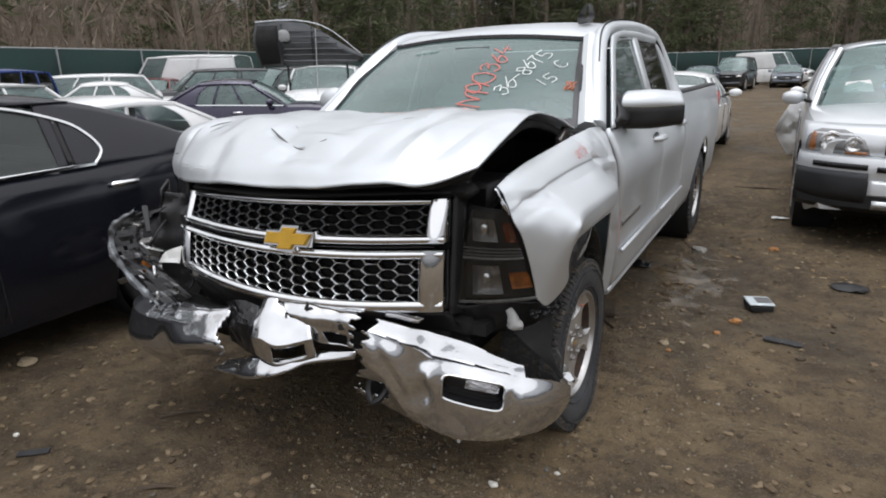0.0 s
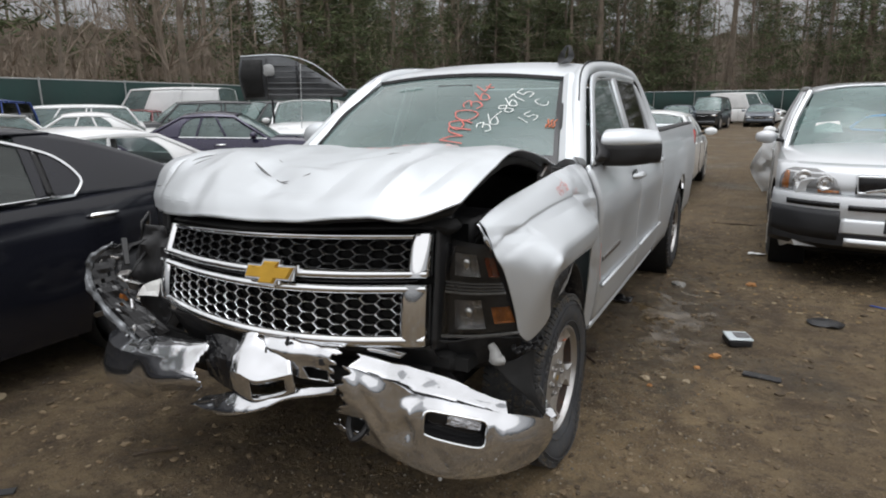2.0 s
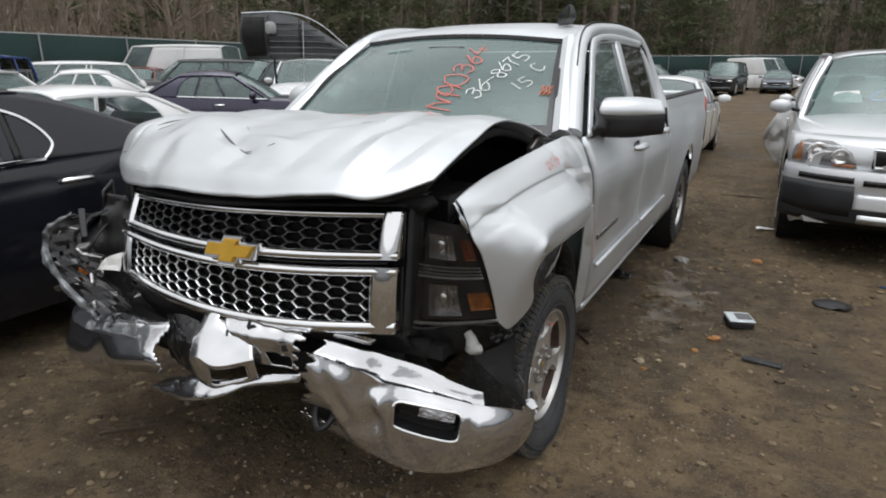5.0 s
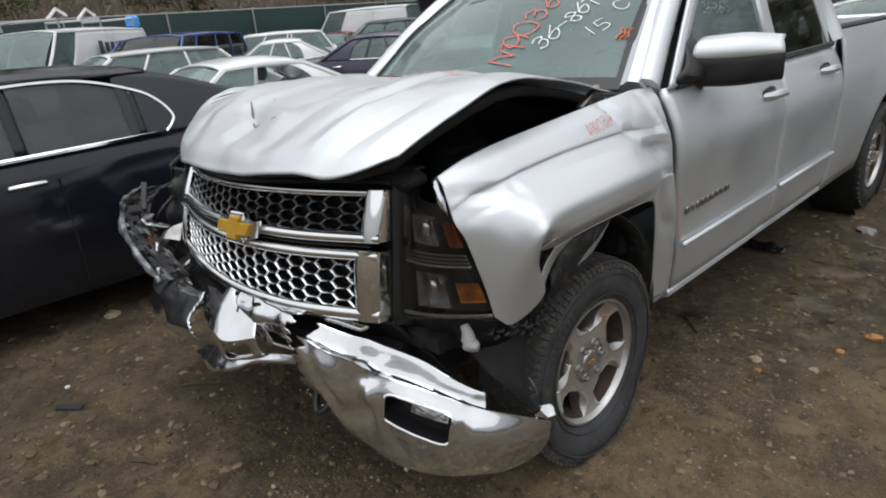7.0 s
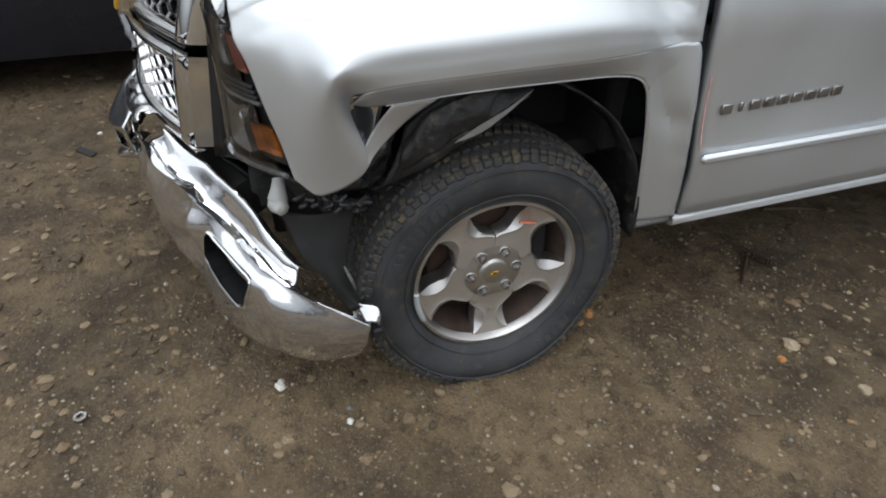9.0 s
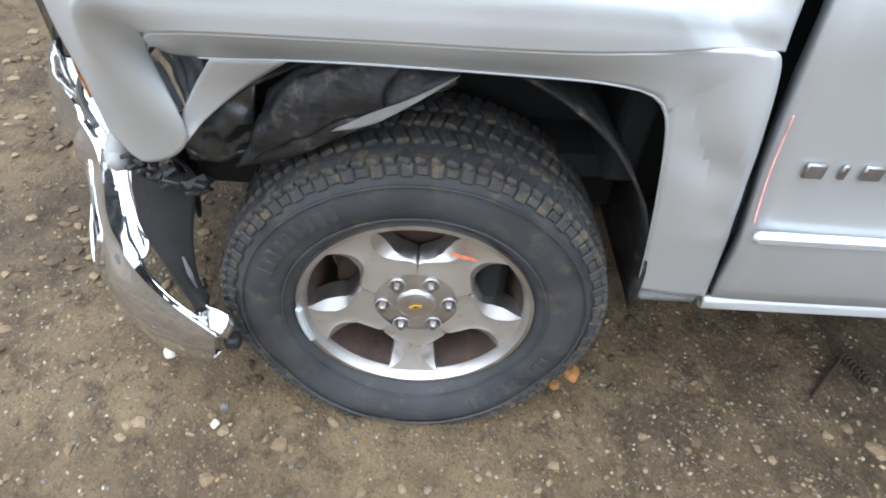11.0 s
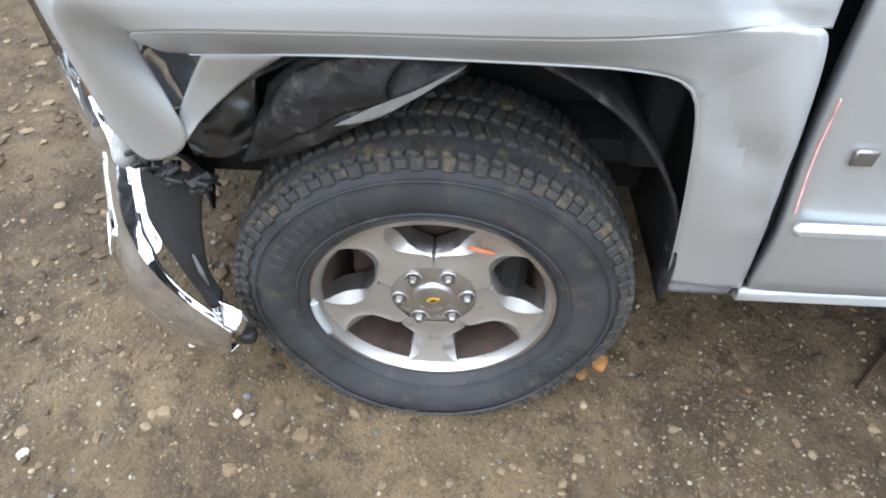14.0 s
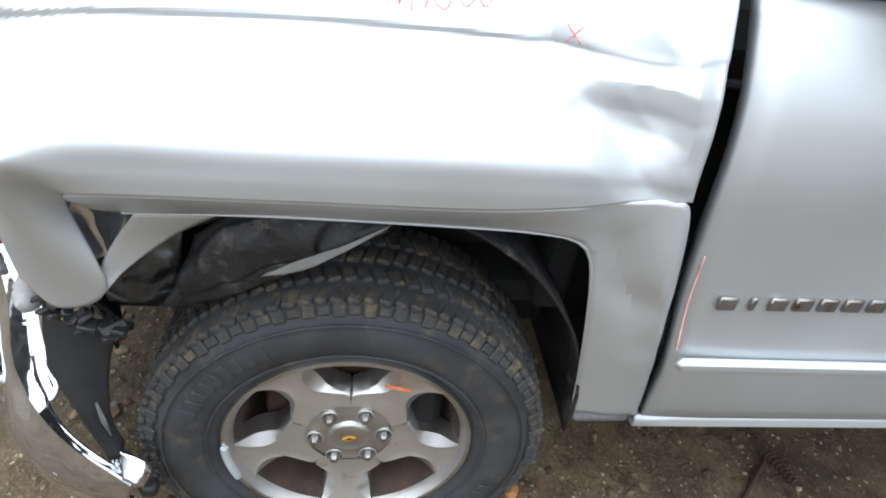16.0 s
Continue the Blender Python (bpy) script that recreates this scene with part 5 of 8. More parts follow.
# ---- front end: fender, hood, grille, lamps, bumper ----
def dent(g, amount, scale, seed, direction=None):
    """Shallow buckles in a sheet."""
    out = g.copy()
    r, c = g.shape[:2]
    du, dv = np.gradient(g, axis=1), np.gradient(g, axis=0)
    nrm = np.cross(du, dv)
    nrm /= np.linalg.norm(nrm, axis=2, keepdims=True) + 1e-9
    for i in range(r):
        for j in range(c):
            p = Vector(g[i, j]) * scale + Vector((seed * 1.7, seed * 0.3, seed * 2.9))
            k = 1 - abs(noise.noise(p)) * 2
            out[i, j] += nrm[i, j] * amount * (k * 0.6 + 0.4 * noise.noise(p * 2.1))
    return out


def bulge(g, at, radius, push):
    """Push a round area of a sheet."""
    d = np.linalg.norm(g - np.array(at), axis=2) / radius
    return g + np.exp(-d * d)[:, :, None] * np.array(push)


# driver's fender, over feature lines that run from the lamp back to the door
top_in = [(0.835, -0.555, 1.160), (0.838, -0.50, 1.178), (0.841, -0.45, 1.190), (0.843, -0.39, 1.2), (0.846, -0.31, 1.211), (0.855, -0.1, 1.232), (0.863, 0.15, 1.254), (0.87, 0.29, 1.265), (0.876, 0.385, 1.272), (0.905, 0.465, 1.272)]
shoulder = [(0.885, -0.565, 1.085), (0.905, -0.515, 1.11), (0.92, -0.46, 1.125), (0.93, -0.39, 1.138), (0.936, -0.31, 1.149), (0.945, -0.1, 1.165), (0.95, 0.15, 1.17), (0.95, 0.28, 1.165), (0.95, 0.38, 1.155), (0.962, 0.468, 1.17)]
waist = [(0.925, -0.55, 0.99), (0.955, -0.515, 1.02), (0.982, -0.47, 1.045), (1.005, -0.41, 1.07), (1.02, -0.33, 1.08), (1.03, -0.1, 1.09), (1.025, 0.15, 1.09), (1.0, 0.28, 1.075), (0.985, 0.375, 1.06), (0.996, 0.47, 1.065)]
belly = [(0.945, -0.53, 0.90), (0.985, -0.495, 0.93), (1.03, -0.455, 0.965), (1.062, -0.41, 1.025), (1.072, -0.33, 1.045), (1.076, -0.1, 1.05), (1.068, 0.15, 1.05), (1.043, 0.28, 1.035), (1.012, 0.375, 1.012), (1.0, 0.472, 1.0)]
crest = [(0.955, -0.512, 0.83), (1.0, -0.475, 0.84), (1.042, -0.43, 0.88), (1.086, -0.405, 0.99), (1.083, -0.33, 1.005), (1.083, -0.1, 1.01), (1.075, 0.15, 1.01), (1.05, 0.28, 1.0), (1.015, 0.378, 0.985), (1.001, 0.474, 0.98)]
flare = [(0.967, -0.495, 0.745), (0.99, -0.44, 0.708), (1.032, -0.345, 0.785), (1.02, -0.37, 0.92), (1.078, -0.32, 0.968), (1.08, -0.1, 0.975), (1.073, 0.15, 0.975), (1.05, 0.28, 0.972), (1.018, 0.38, 0.968), (1.003, 0.475, 0.965)]
step = [(x + 0.005, y, z - 0.018) for x, y, z in shoulder]
low_step = [(x * 0.6 + w[0] * 0.4 + 0.003, y, z * 0.6 + w[2] * 0.4 - 0.004) for (x, y, z), w in zip(step, waist)]
F = loft([top_in, [((a[0] + b[0]) / 2 + 0.004, (a[1] + b[1]) / 2, (a[2] + b[2]) / 2 + 0.008) for a, b in zip(top_in, shoulder)], shoulder, step, low_step, waist, belly, crest, flare], 150, 90)
band_out = flare[3:9] + [(1.007, 0.443, 0.966), (1.004, 0.479, 0.942), (1.002, 0.512, 0.76), (0.986, 0.546, 0.58), (0.958, 0.577, 0.432)]
band_in = [(1.012, -0.368, 0.918), (1.035, -0.31, 0.918), (1.035, -0.1, 0.925), (1.032, 0.15, 0.922), (1.03, 0.25, 0.917), (1.015, 0.318, 0.895), (1.008, 0.34, 0.868), (1.003, 0.355, 0.845), (0.99, 0.386, 0.72), (0.972, 0.415, 0.57), (0.957, 0.437, 0.44)]
F2 = loft([band_out, [(0.6 * a[0] + 0.4 * b[0] + (0.002 if k < 5 else 0.004), 0.6 * a[1] + 0.4 * b[1], 0.6 * a[2] + 0.4 * b[2]) for k, (a, b) in enumerate(zip(band_out, band_in))], band_in], 110, 12)


def crease(g, a, b, push, width):
    """A sharp fold pressed into an upright sheet along a line seen from the side."""
    a, b = np.array(a), np.array(b)
    p = g[:, :, 1:] - a
    t = np.clip((p @ (b - a)) / ((b - a) @ (b - a)), 0, 1)
    d = np.linalg.norm(p - t[:, :, None] * (b - a), axis=2)
    k = np.clip(1 - d / width, 0, 1) * np.sin(np.pi * np.clip(t, 0.12, 0.88))
    return g + k[:, :, None] * np.array(push)


for a, b, push, width in (((0.17, 1.29), (0.225, 1.16), (-0.018, 0, -0.007), 0.045), ((0.205, 1.21), (0.28, 1.09), (-0.014, 0, 0), 0.045), ((0.25, 1.13), (0.43, 0.96), (-0.012, 0, 0), 0.045), ((0.25, 1.125), (0.48, 1.11), (0.009, 0, 0.003), 0.035), ((0.30, 1.24), (0.42, 1.14), (0.014, 0, 0.004), 0.07),
                          ((0.34, 1.07), (0.46, 1.04), (-0.004, 0, 0), 0.035), ((0.41, 1.26), (0.45, 0.99), (0.012, 0, 0), 0.03), ((-0.54, 1.11), (-0.38, 1.10), (-0.012, 0, -0.004), 0.03), ((-0.5, 1.07), (-0.36, 1.12), (0.008, 0, 0), 0.03), ((-0.3, 1.115), (0.18, 1.125), (-0.007, 0, 0), 0.02)):
    F = crease(F, a, b, push, width)
for a, b, push, width in (((0.34, 0.96), (0.50, 0.66), (-0.012, 0, 0), 0.05), ((0.45, 1.0), (0.52, 0.62), (0.008, 0, 0), 0.04), ((0.40, 0.80), (0.52, 0.74), (-0.008, 0, 0), 0.04)):
    F2 = crease(F2, a, b, push, width)
fender = part("front_fender", Build().grid(F, flip=True).grid(F2, flip=True), SILVER, truck, "buckled silver fender", solid=0.006)
fender.data.set_sharp_from_angle(angle=radians(16))
part("fender_leg_foot", Build().box((0.94, 0.5, 0.425), (0.05, 0.13, 0.03), 0.012), SCUFF, fender)
arch_edge = [(1.033, -0.3, 0.917), (1.033, -0.1, 0.923), (1.03, 0.15, 0.92), (1.028, 0.25, 0.915), (1.013, 0.318, 0.893), (1.001, 0.355, 0.843), (0.988, 0.386, 0.72), (0.97, 0.416, 0.57), (0.955, 0.438, 0.44)]
part("arch_lip", Build().tube(arch_edge, 0.0025, 6, 40), SILVER, fender)
part("crumpled_tip", Build().grid(dent(loft([[(0.832, -0.552, 1.163), (0.862, -0.562, 1.12), (0.885, -0.566, 1.08)], [(0.838, -0.58, 1.152), (0.874, -0.59, 1.105), (0.892, -0.582, 1.07)], [(0.825, -0.562, 1.125), (0.858, -0.575, 1.09), (0.884, -0.572, 1.055)]], 9, 7), 0.012, 16, 3)), CHROME_DENTED, fender, "bare bent metal corner", solid=0.002)
part("torn_flap", Build().grid(loft([[(1.03, -0.285, 0.917), (1.028, -0.235, 0.918), (1.022, -0.185, 0.916)], [(1.015, -0.325, 0.86), (1.012, -0.29, 0.862), (1.006, -0.252, 0.866)], [(1.018, -0.352, 0.81), (1.015, -0.335, 0.81), (1.012, -0.318, 0.81)], [(1.026, -0.35, 0.778), (1.026, -0.348, 0.778), (1.026, -0.346, 0.778)]], 10, 14)), SILVER, fender, "bent silver metal flap", solid=0.003)
part("inner_pocket", Build().grid(dent(loft([[(1.008, -0.40, 0.93), (0.985, -0.35, 0.93), (1.005, -0.29, 0.93)], [(1.005, -0.39, 0.86), (0.965, -0.36, 0.86), (0.988, -0.31, 0.86)], [(1.0, -0.38, 0.79), (0.97, -0.36, 0.79), (0.99, -0.335, 0.79)]], 16, 16), 0.008, 13, 5)), CHROME_DENTED, fender, "shiny bare metal inside the torn fender", solid=0.003)
part("inner_bracket", Build().grid(dent(loft([[(0.975, -0.39, 0.77), (0.965, -0.32, 0.80), (0.955, -0.25, 0.86)], [(0.965, -0.385, 0.73), (0.955, -0.33, 0.74), (0.95, -0.27, 0.77)], [(0.96, -0.385, 0.69), (0.95, -0.33, 0.685), (0.94, -0.29, 0.69)]], 22, 18), 0.024, 14, 7)), DARK_METAL, fender, "crumpled dark metal behind the fender", solid=0.004)
# other fender, plain
part("front_fender", flip_x(Build().grid(loft([top_in, shoulder, waist, belly, crest, flare], 60, 30), flip=True)), SILVER, truck, solid=0.008)
# wheel arch liner
lin = np.array([[(x, -0.02 + 0.455 * math.cos(t), 0.44 + 0.472 * math.sin(t)) for t in np.linspace(-0.1, 2.3, 34)] for x in (0.968, 0.9, 0.72, 0.6)])
part("wheel_liner", Build().grid(dent(lin, 0.006, 8, 2)), DARK_LINER, truck, "grey-brown felt wheel liner", solid=0.006)
part("hanging_liner", Build().grid(dent(loft([[(0.96, 0.06, 0.905), (0.965, -0.06, 0.905), (0.965, -0.15, 0.90), (0.955, -0.24, 0.83)], [(0.985, 0.05, 0.90), (0.99, -0.05, 0.865), (0.982, -0.15, 0.82), (0.962, -0.265, 0.76)], [(0.995, 0.04, 0.885), (0.998, -0.07, 0.825), (0.985, -0.18, 0.75), (0.965, -0.30, 0.70)], [(0.95, 0.05, 0.87), (0.95, -0.07, 0.80), (0.94, -0.19, 0.725), (0.93, -0.32, 0.66)]], 28, 16), 0.007, 12, 4)), DARK_LINER, truck, "torn black wheel liner hanging over the tyre", solid=0.005)
part("liner_fold", Build().grid(dent(loft([[(0.992, -0.03, 0.905), (0.99, -0.1, 0.90), (0.98, -0.19, 0.865), (0.975, -0.25, 0.80)], [(1.004, -0.06, 0.87), (1.004, -0.12, 0.85), (0.995, -0.2, 0.81), (0.985, -0.265, 0.755)], [(0.996, -0.06, 0.84), (0.994, -0.13, 0.81), (0.985, -0.215, 0.76), (0.972, -0.28, 0.715)]], 24, 14), 0.016, 14, 9)), DARK_LINER, truck, "creased and scuffed liner fold", solid=0.003)
part("liner_strip", Build().grid(dent(loft([[(1.004, 0.045, 0.90), (1.007, -0.02, 0.862), (1.005, -0.08, 0.832), (1.0, -0.13, 0.80)], [(1.008, 0.03, 0.888), (1.012, -0.025, 0.85), (1.01, -0.08, 0.815), (1.0, -0.14, 0.793)]], 24, 5), 0.003, 20, 3)), FADED_STRIP, truck, "pale broken plastic strip", solid=0.003)
# near-black wall, painted as the shade deep in the wheel arch
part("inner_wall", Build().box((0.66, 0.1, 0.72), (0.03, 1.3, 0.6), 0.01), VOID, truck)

# hood
h0 = [(-0.86, -0.55, 1.1), (-0.55, -0.73, 1.11), (-0.2, -0.84, 1.145), (0.2, -0.865, 1.16), (0.5, -0.845, 1.19), (0.69, -0.785, 1.192), (0.815, -0.665, 1.235)]
h1 = [(-0.925, -0.49, 1.17), (-0.55, -0.70, 1.195), (-0.2, -0.775, 1.215), (0.2, -0.795, 1.23), (0.5, -0.77, 1.25), (0.7, -0.69, 1.265), (0.825, -0.59, 1.27)]
h2 = [(-0.955, -0.37, 1.285), (-0.5, -0.58, 1.3), (-0.15, -0.62, 1.295), (0.2, -0.63, 1.3), (0.5, -0.58, 1.325), (0.72, -0.5, 1.335), (0.83, -0.42, 1.33)]
h3 = [(-0.925, -0.15, 1.325), (-0.5, -0.28, 1.345), (-0.15, -0.3, 1.345), (0.2, -0.3, 1.35), (0.5, -0.27, 1.375), (0.72, -0.23, 1.39), (0.837, -0.215, 1.38)]
h4 = [(-0.84, 0.06, 1.32), (-0.5, 0.0, 1.34), (-0.15, -0.02, 1.345), (0.2, -0.02, 1.35), (0.5, 0.0, 1.355), (0.72, 0.04, 1.35), (0.838, 0.07, 1.335)]
h5 = [(-0.76, 0.33, 1.27), (-0.45, 0.2, 1.285), (-0.15, 0.14, 1.29), (0.2, 0.14, 1.29), (0.5, 0.2, 1.285), (0.7, 0.27, 1.28), (0.83, 0.315, 1.272)]
H = loft([h0, h1, h2, h3, h4, h5], 130, 84)
dome = smoothstep(-0.46, -0.38, H[:, :, 0]) * (1 - smoothstep(0.46, 0.54, H[:, :, 0])) * smoothstep(-0.75, -0.5, H[:, :, 1])
valley = np.exp(-((H[:, :, 0] - 0.05) / 0.2) ** 6)
H[:, :, 2] += 0.018 * dome - 0.012 * valley * smoothstep(-0.7, -0.5, H[:, :, 1])


def fold(g, a, b, depth, width):
    """A sharp crease pressed into a sheet along a line seen from above."""
    a, b = np.array(a), np.array(b)
    p = g[:, :, :2] - a
    t = np.clip((p @ (b - a)) / ((b - a) @ (b - a)), 0, 1)
    d = np.linalg.norm(p - t[:, :, None] * (b - a), axis=2)
    out = g.copy()
    out[:, :, 2] += 1.1 * depth * np.clip(1 - d / width, 0, 1) * np.sin(np.pi * np.clip(t, 0.08, 0.92))
    return out


for a, b, depth, width in (((-0.22, -0.54), (0.16, -0.71), -0.02, 0.05), ((0.02, -0.60), (0.30, -0.66), 0.014, 0.05), ((0.10, -0.66), (0.02, -0.80), -0.012, 0.09), ((0.0, -0.74), (0.34, -0.76), -0.012, 0.05),
                           ((-0.82, -0.30), (-0.70, -0.66), -0.03, 0.06), ((-0.70, -0.25), (-0.62, -0.66), 0.022, 0.08), ((-0.92, -0.48), (-0.72, -0.58), -0.016, 0.05), ((-0.90, -0.25), (-0.78, -0.30), 0.014, 0.06), ((-0.58, -0.42), (-0.20, -0.50), 0.014, 0.12),
                           ((0.56, -0.84), (0.60, -0.36), 0.018, 0.07), ((0.66, -0.80), (0.72, -0.40), -0.012, 0.05), ((0.30, -0.86), (0.36, -0.55), -0.01, 0.09), ((-0.30, -0.80), (-0.40, -0.58), -0.012, 0.08), ((0.15, -0.52), (0.45, -0.40), -0.008, 0.06), ((-0.6, -0.05), (0.3, -0.12), -0.008, 0.08)):
    H = fold(H, a, b, depth, width)
H = dent(dent(H, 0.006, 3.0, 1), 0.003, 8.0, 4)
hood = part("hood", Build().grid(H), SILVER_DENTED, truck, "buckled silver hood with creases and crayon marks", solid=0.006)
hood.data.set_sharp_from_angle(angle=radians(9))
# sheet below the hood whose near-black colour stands for shade
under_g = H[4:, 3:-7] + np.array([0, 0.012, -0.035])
part("hood_inner_panel", Build().grid(under_g), VOID, hood, "hood underside painted near-black as shade", solid=0.03)


def on_hood(x, y):
    d = np.hypot(H[:, :, 0] - x, H[:, :, 1] - y)
    i, j = np.unravel_index(np.argmin(d), d.shape)
    return Vector((x, y, H[i, j, 2]))


def scratch(pts, w, material, parent, name="scratch"):
    q = [on_hood(x, y) - Vector((0, 0, w * 0.25)) for x, y in pts]
    part(name, Build().tube(q, [w * 0.3, w * 0.8, w * 0.6, w * 0.3], 6, 14), material, parent)


scratch([(-0.19, -0.555), (-0.06, -0.62), (0.06, -0.68), (0.15, -0.70)], 0.007, SCUFF, hood, "gash")
scratch([(0.04, -0.67), (0.10, -0.675), (0.19, -0.665)], 0.004, SCUFF, hood, "gash")
scratch([(-0.84, -0.27), (-0.80, -0.36), (-0.76, -0.48), (-0.72, -0.6)], 0.005, SCUFF, hood)
scratch([(-0.90, -0.5), (-0.84, -0.52), (-0.78, -0.55)], 0.004, SCUFF, hood)
scratch([(-0.2, -0.47), (-0.12, -0.49), (-0.04, -0.55)], 0.003, SCUFF, hood)
scratch([(0.36, -0.42), (0.42, -0.42), (0.48, -0.42)], 0.003, SCUFF, hood)
scratch([(-0.58, -0.40), (-0.6, -0.5), (-0.62, -0.6), (-0.64, -0.68)], 0.005, SCUFF, hood)
scratch([(-0.5, -0.45), (-0.56, -0.55), (-0.6, -0.62)], 0.004, SCUFF, hood)

# engine bay; walls, rail and radiator carry their shade as near-black colour
part("engine_bay", Build().box((CX, 0.36, 0.95), (1.66, 0.06, 0.62), 0.01).box((-0.74, -0.1, 0.92), (0.05, 0.9, 0.5), 0.01).box((CX, -0.1, 0.62), (1.5, 0.95, 0.05)), VOID, truck, "engine bay walls painted near-black as shade")
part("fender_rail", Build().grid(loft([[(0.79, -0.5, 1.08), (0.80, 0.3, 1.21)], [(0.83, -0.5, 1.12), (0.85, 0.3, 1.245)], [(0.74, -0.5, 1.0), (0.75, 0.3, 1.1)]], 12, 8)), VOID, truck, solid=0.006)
part("engine_cover", Build().box((0.0, -0.12, 1.08), (0.7, 0.6, 0.2), 0.06).box((0.42, -0.1, 1.05), (0.2, 0.26, 0.18), 0.03), BLACK_PLASTIC, truck)
part("battery", Build().box((0.6, -0.2, 1.02), (0.22, 0.28, 0.2), 0.02), BLACK_PLASTIC, truck)
part("hood_hinge", Build().box((0.80, 0.24, 1.235), (0.03, 0.13, 0.09), 0.006, Matrix.Rotation(0.5, 3, "X")).tube([(0.78, 0.1, 1.17), (0.8, 0.28, 1.25)], 0.012, 6), STEEL, truck, "bare metal hood hinge")
part("coolant_hose", Build().tube([(0.55, -0.45, 1.0), (0.4, -0.35, 1.12), (0.25, -0.3, 1.1), (0.1, -0.35, 1.15)], 0.028, 8, 20), GLOSS_BLACK, truck)
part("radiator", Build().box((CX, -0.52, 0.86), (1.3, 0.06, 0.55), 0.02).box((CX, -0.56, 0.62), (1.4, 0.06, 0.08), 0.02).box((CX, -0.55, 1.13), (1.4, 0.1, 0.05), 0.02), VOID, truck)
part("upper_shroud", Build().grid(loft([[(-0.55, -0.70, 1.085), (0.05, -0.78, 1.11), (0.68, -0.60, 1.135)], [(-0.55, -0.55, 1.12), (0.05, -0.6, 1.15), (0.7, -0.48, 1.16)]], 24, 5)), BLACK_PLASTIC, truck, solid=0.01)


# grille on a bowed patch: u across from the passenger's side, v down
def grille_point(u, v, lift=0.0):
    top = crom([(-0.565, -0.665, 1.066), (-0.25, -0.735, 1.085), (0.06, -0.755, 1.10), (0.38, -0.70, 1.112), (0.68, -0.585, 1.118)], 41)
    bot = crom([(-0.545, -0.775, 0.755), (-0.25, -0.825, 0.725), (0.06, -0.835, 0.712), (0.38, -0.785, 0.715), (0.69, -0.672, 0.728)], 41)
    i = min(int(u * 40), 39)
    f = u * 40 - i
    a, b = top[i] + (top[i + 1] - top[i]) * f, bot[i] + (bot[i + 1] - bot[i]) * f
    p = a + (b - a) * v
    return p + np.array([0.0, -1.0, 0.12]) * (lift + 0.018 * math.sin(math.pi * min(max(v, 0), 1)))


# backing sheet painted near-black for the shade behind the mesh
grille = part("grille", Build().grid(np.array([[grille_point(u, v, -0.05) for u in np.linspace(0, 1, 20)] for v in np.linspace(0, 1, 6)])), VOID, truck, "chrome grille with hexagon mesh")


def bar(u0, u1, v0, v1, lift, depth, name, material, n=30, u2=None, u3=None):
    """A bar of the grille frame with rounded front edges."""
    u2, u3 = (u0 if u2 is None else u2), (u1 if u3 is None else u3)
    rows = []
    for f, d in ((0, -depth), (0.0, -0.012), (0.12, -0.004), (0.3, 0.0), (0.5, 0.002), (0.7, 0.0), (0.88, -0.004), (1, -0.012), (1, -depth)):
        v = v0 + (v1 - v0) * f
        rows.append([grille_point((u0 + (u2 - u0) * f) + ((u1 + (u3 - u1) * f) - (u0 + (u2 - u0) * f)) * s, v, lift + d) for s in np.linspace(0, 1, n)])
    return part(name, Build().grid(np.array(rows), flip=True), material, grille)


def post(u0, u1, v0, v1, lift, depth, name, material, n=10):
    rows = []
    for f, d in ((0, -depth), (0.0, -0.012), (0.12, -0.004), (0.3, 0.0), (0.5, 0.002), (0.7, 0.0), (0.88, -0.004), (1, -0.012), (1, -depth)):
        rows.append([grille_point(u0 + (u1 - u0) * f, v, lift + d) for v in np.linspace(v0, v1, n)])
    return part(name, Build().grid(np.array(rows)), material, grille)


bar(0.0, 1.0, 0.0, 0.075, 0.03, 0.06, "top_bar", CHROME)
bar(0.0, 1.0, 0.33, 0.415, 0.035, 0.06, "middle_bar", CHROME)
bar(0.03, 0.97, 0.425, 0.455, 0.018, 0.05, "groove_bar", GLOSS_BLACK)
bar(-0.015, 1.0, 0.465, 0.545, 0.035, 0.06, "middle_bar", CHROME)
bar(0.0, 1.0, 0.925, 1.03, 0.035, 0.06, "bottom_bar", CHROME)
post(0.0, 0.035, 0.02, 0.40, 0.036, 0.06, "frame_post", CHROME)
post(0.945, 1.0, 0.02, 0.40, 0.036, 0.06, "frame_post", CHROME)
post(-0.015, 0.04, 0.47, 1.0, 0.036, 0.06, "frame_post", CHROME)
post(0.93, 1.0, 0.47, 1.02, 0.036, 0.06, "frame_post", CHROME)


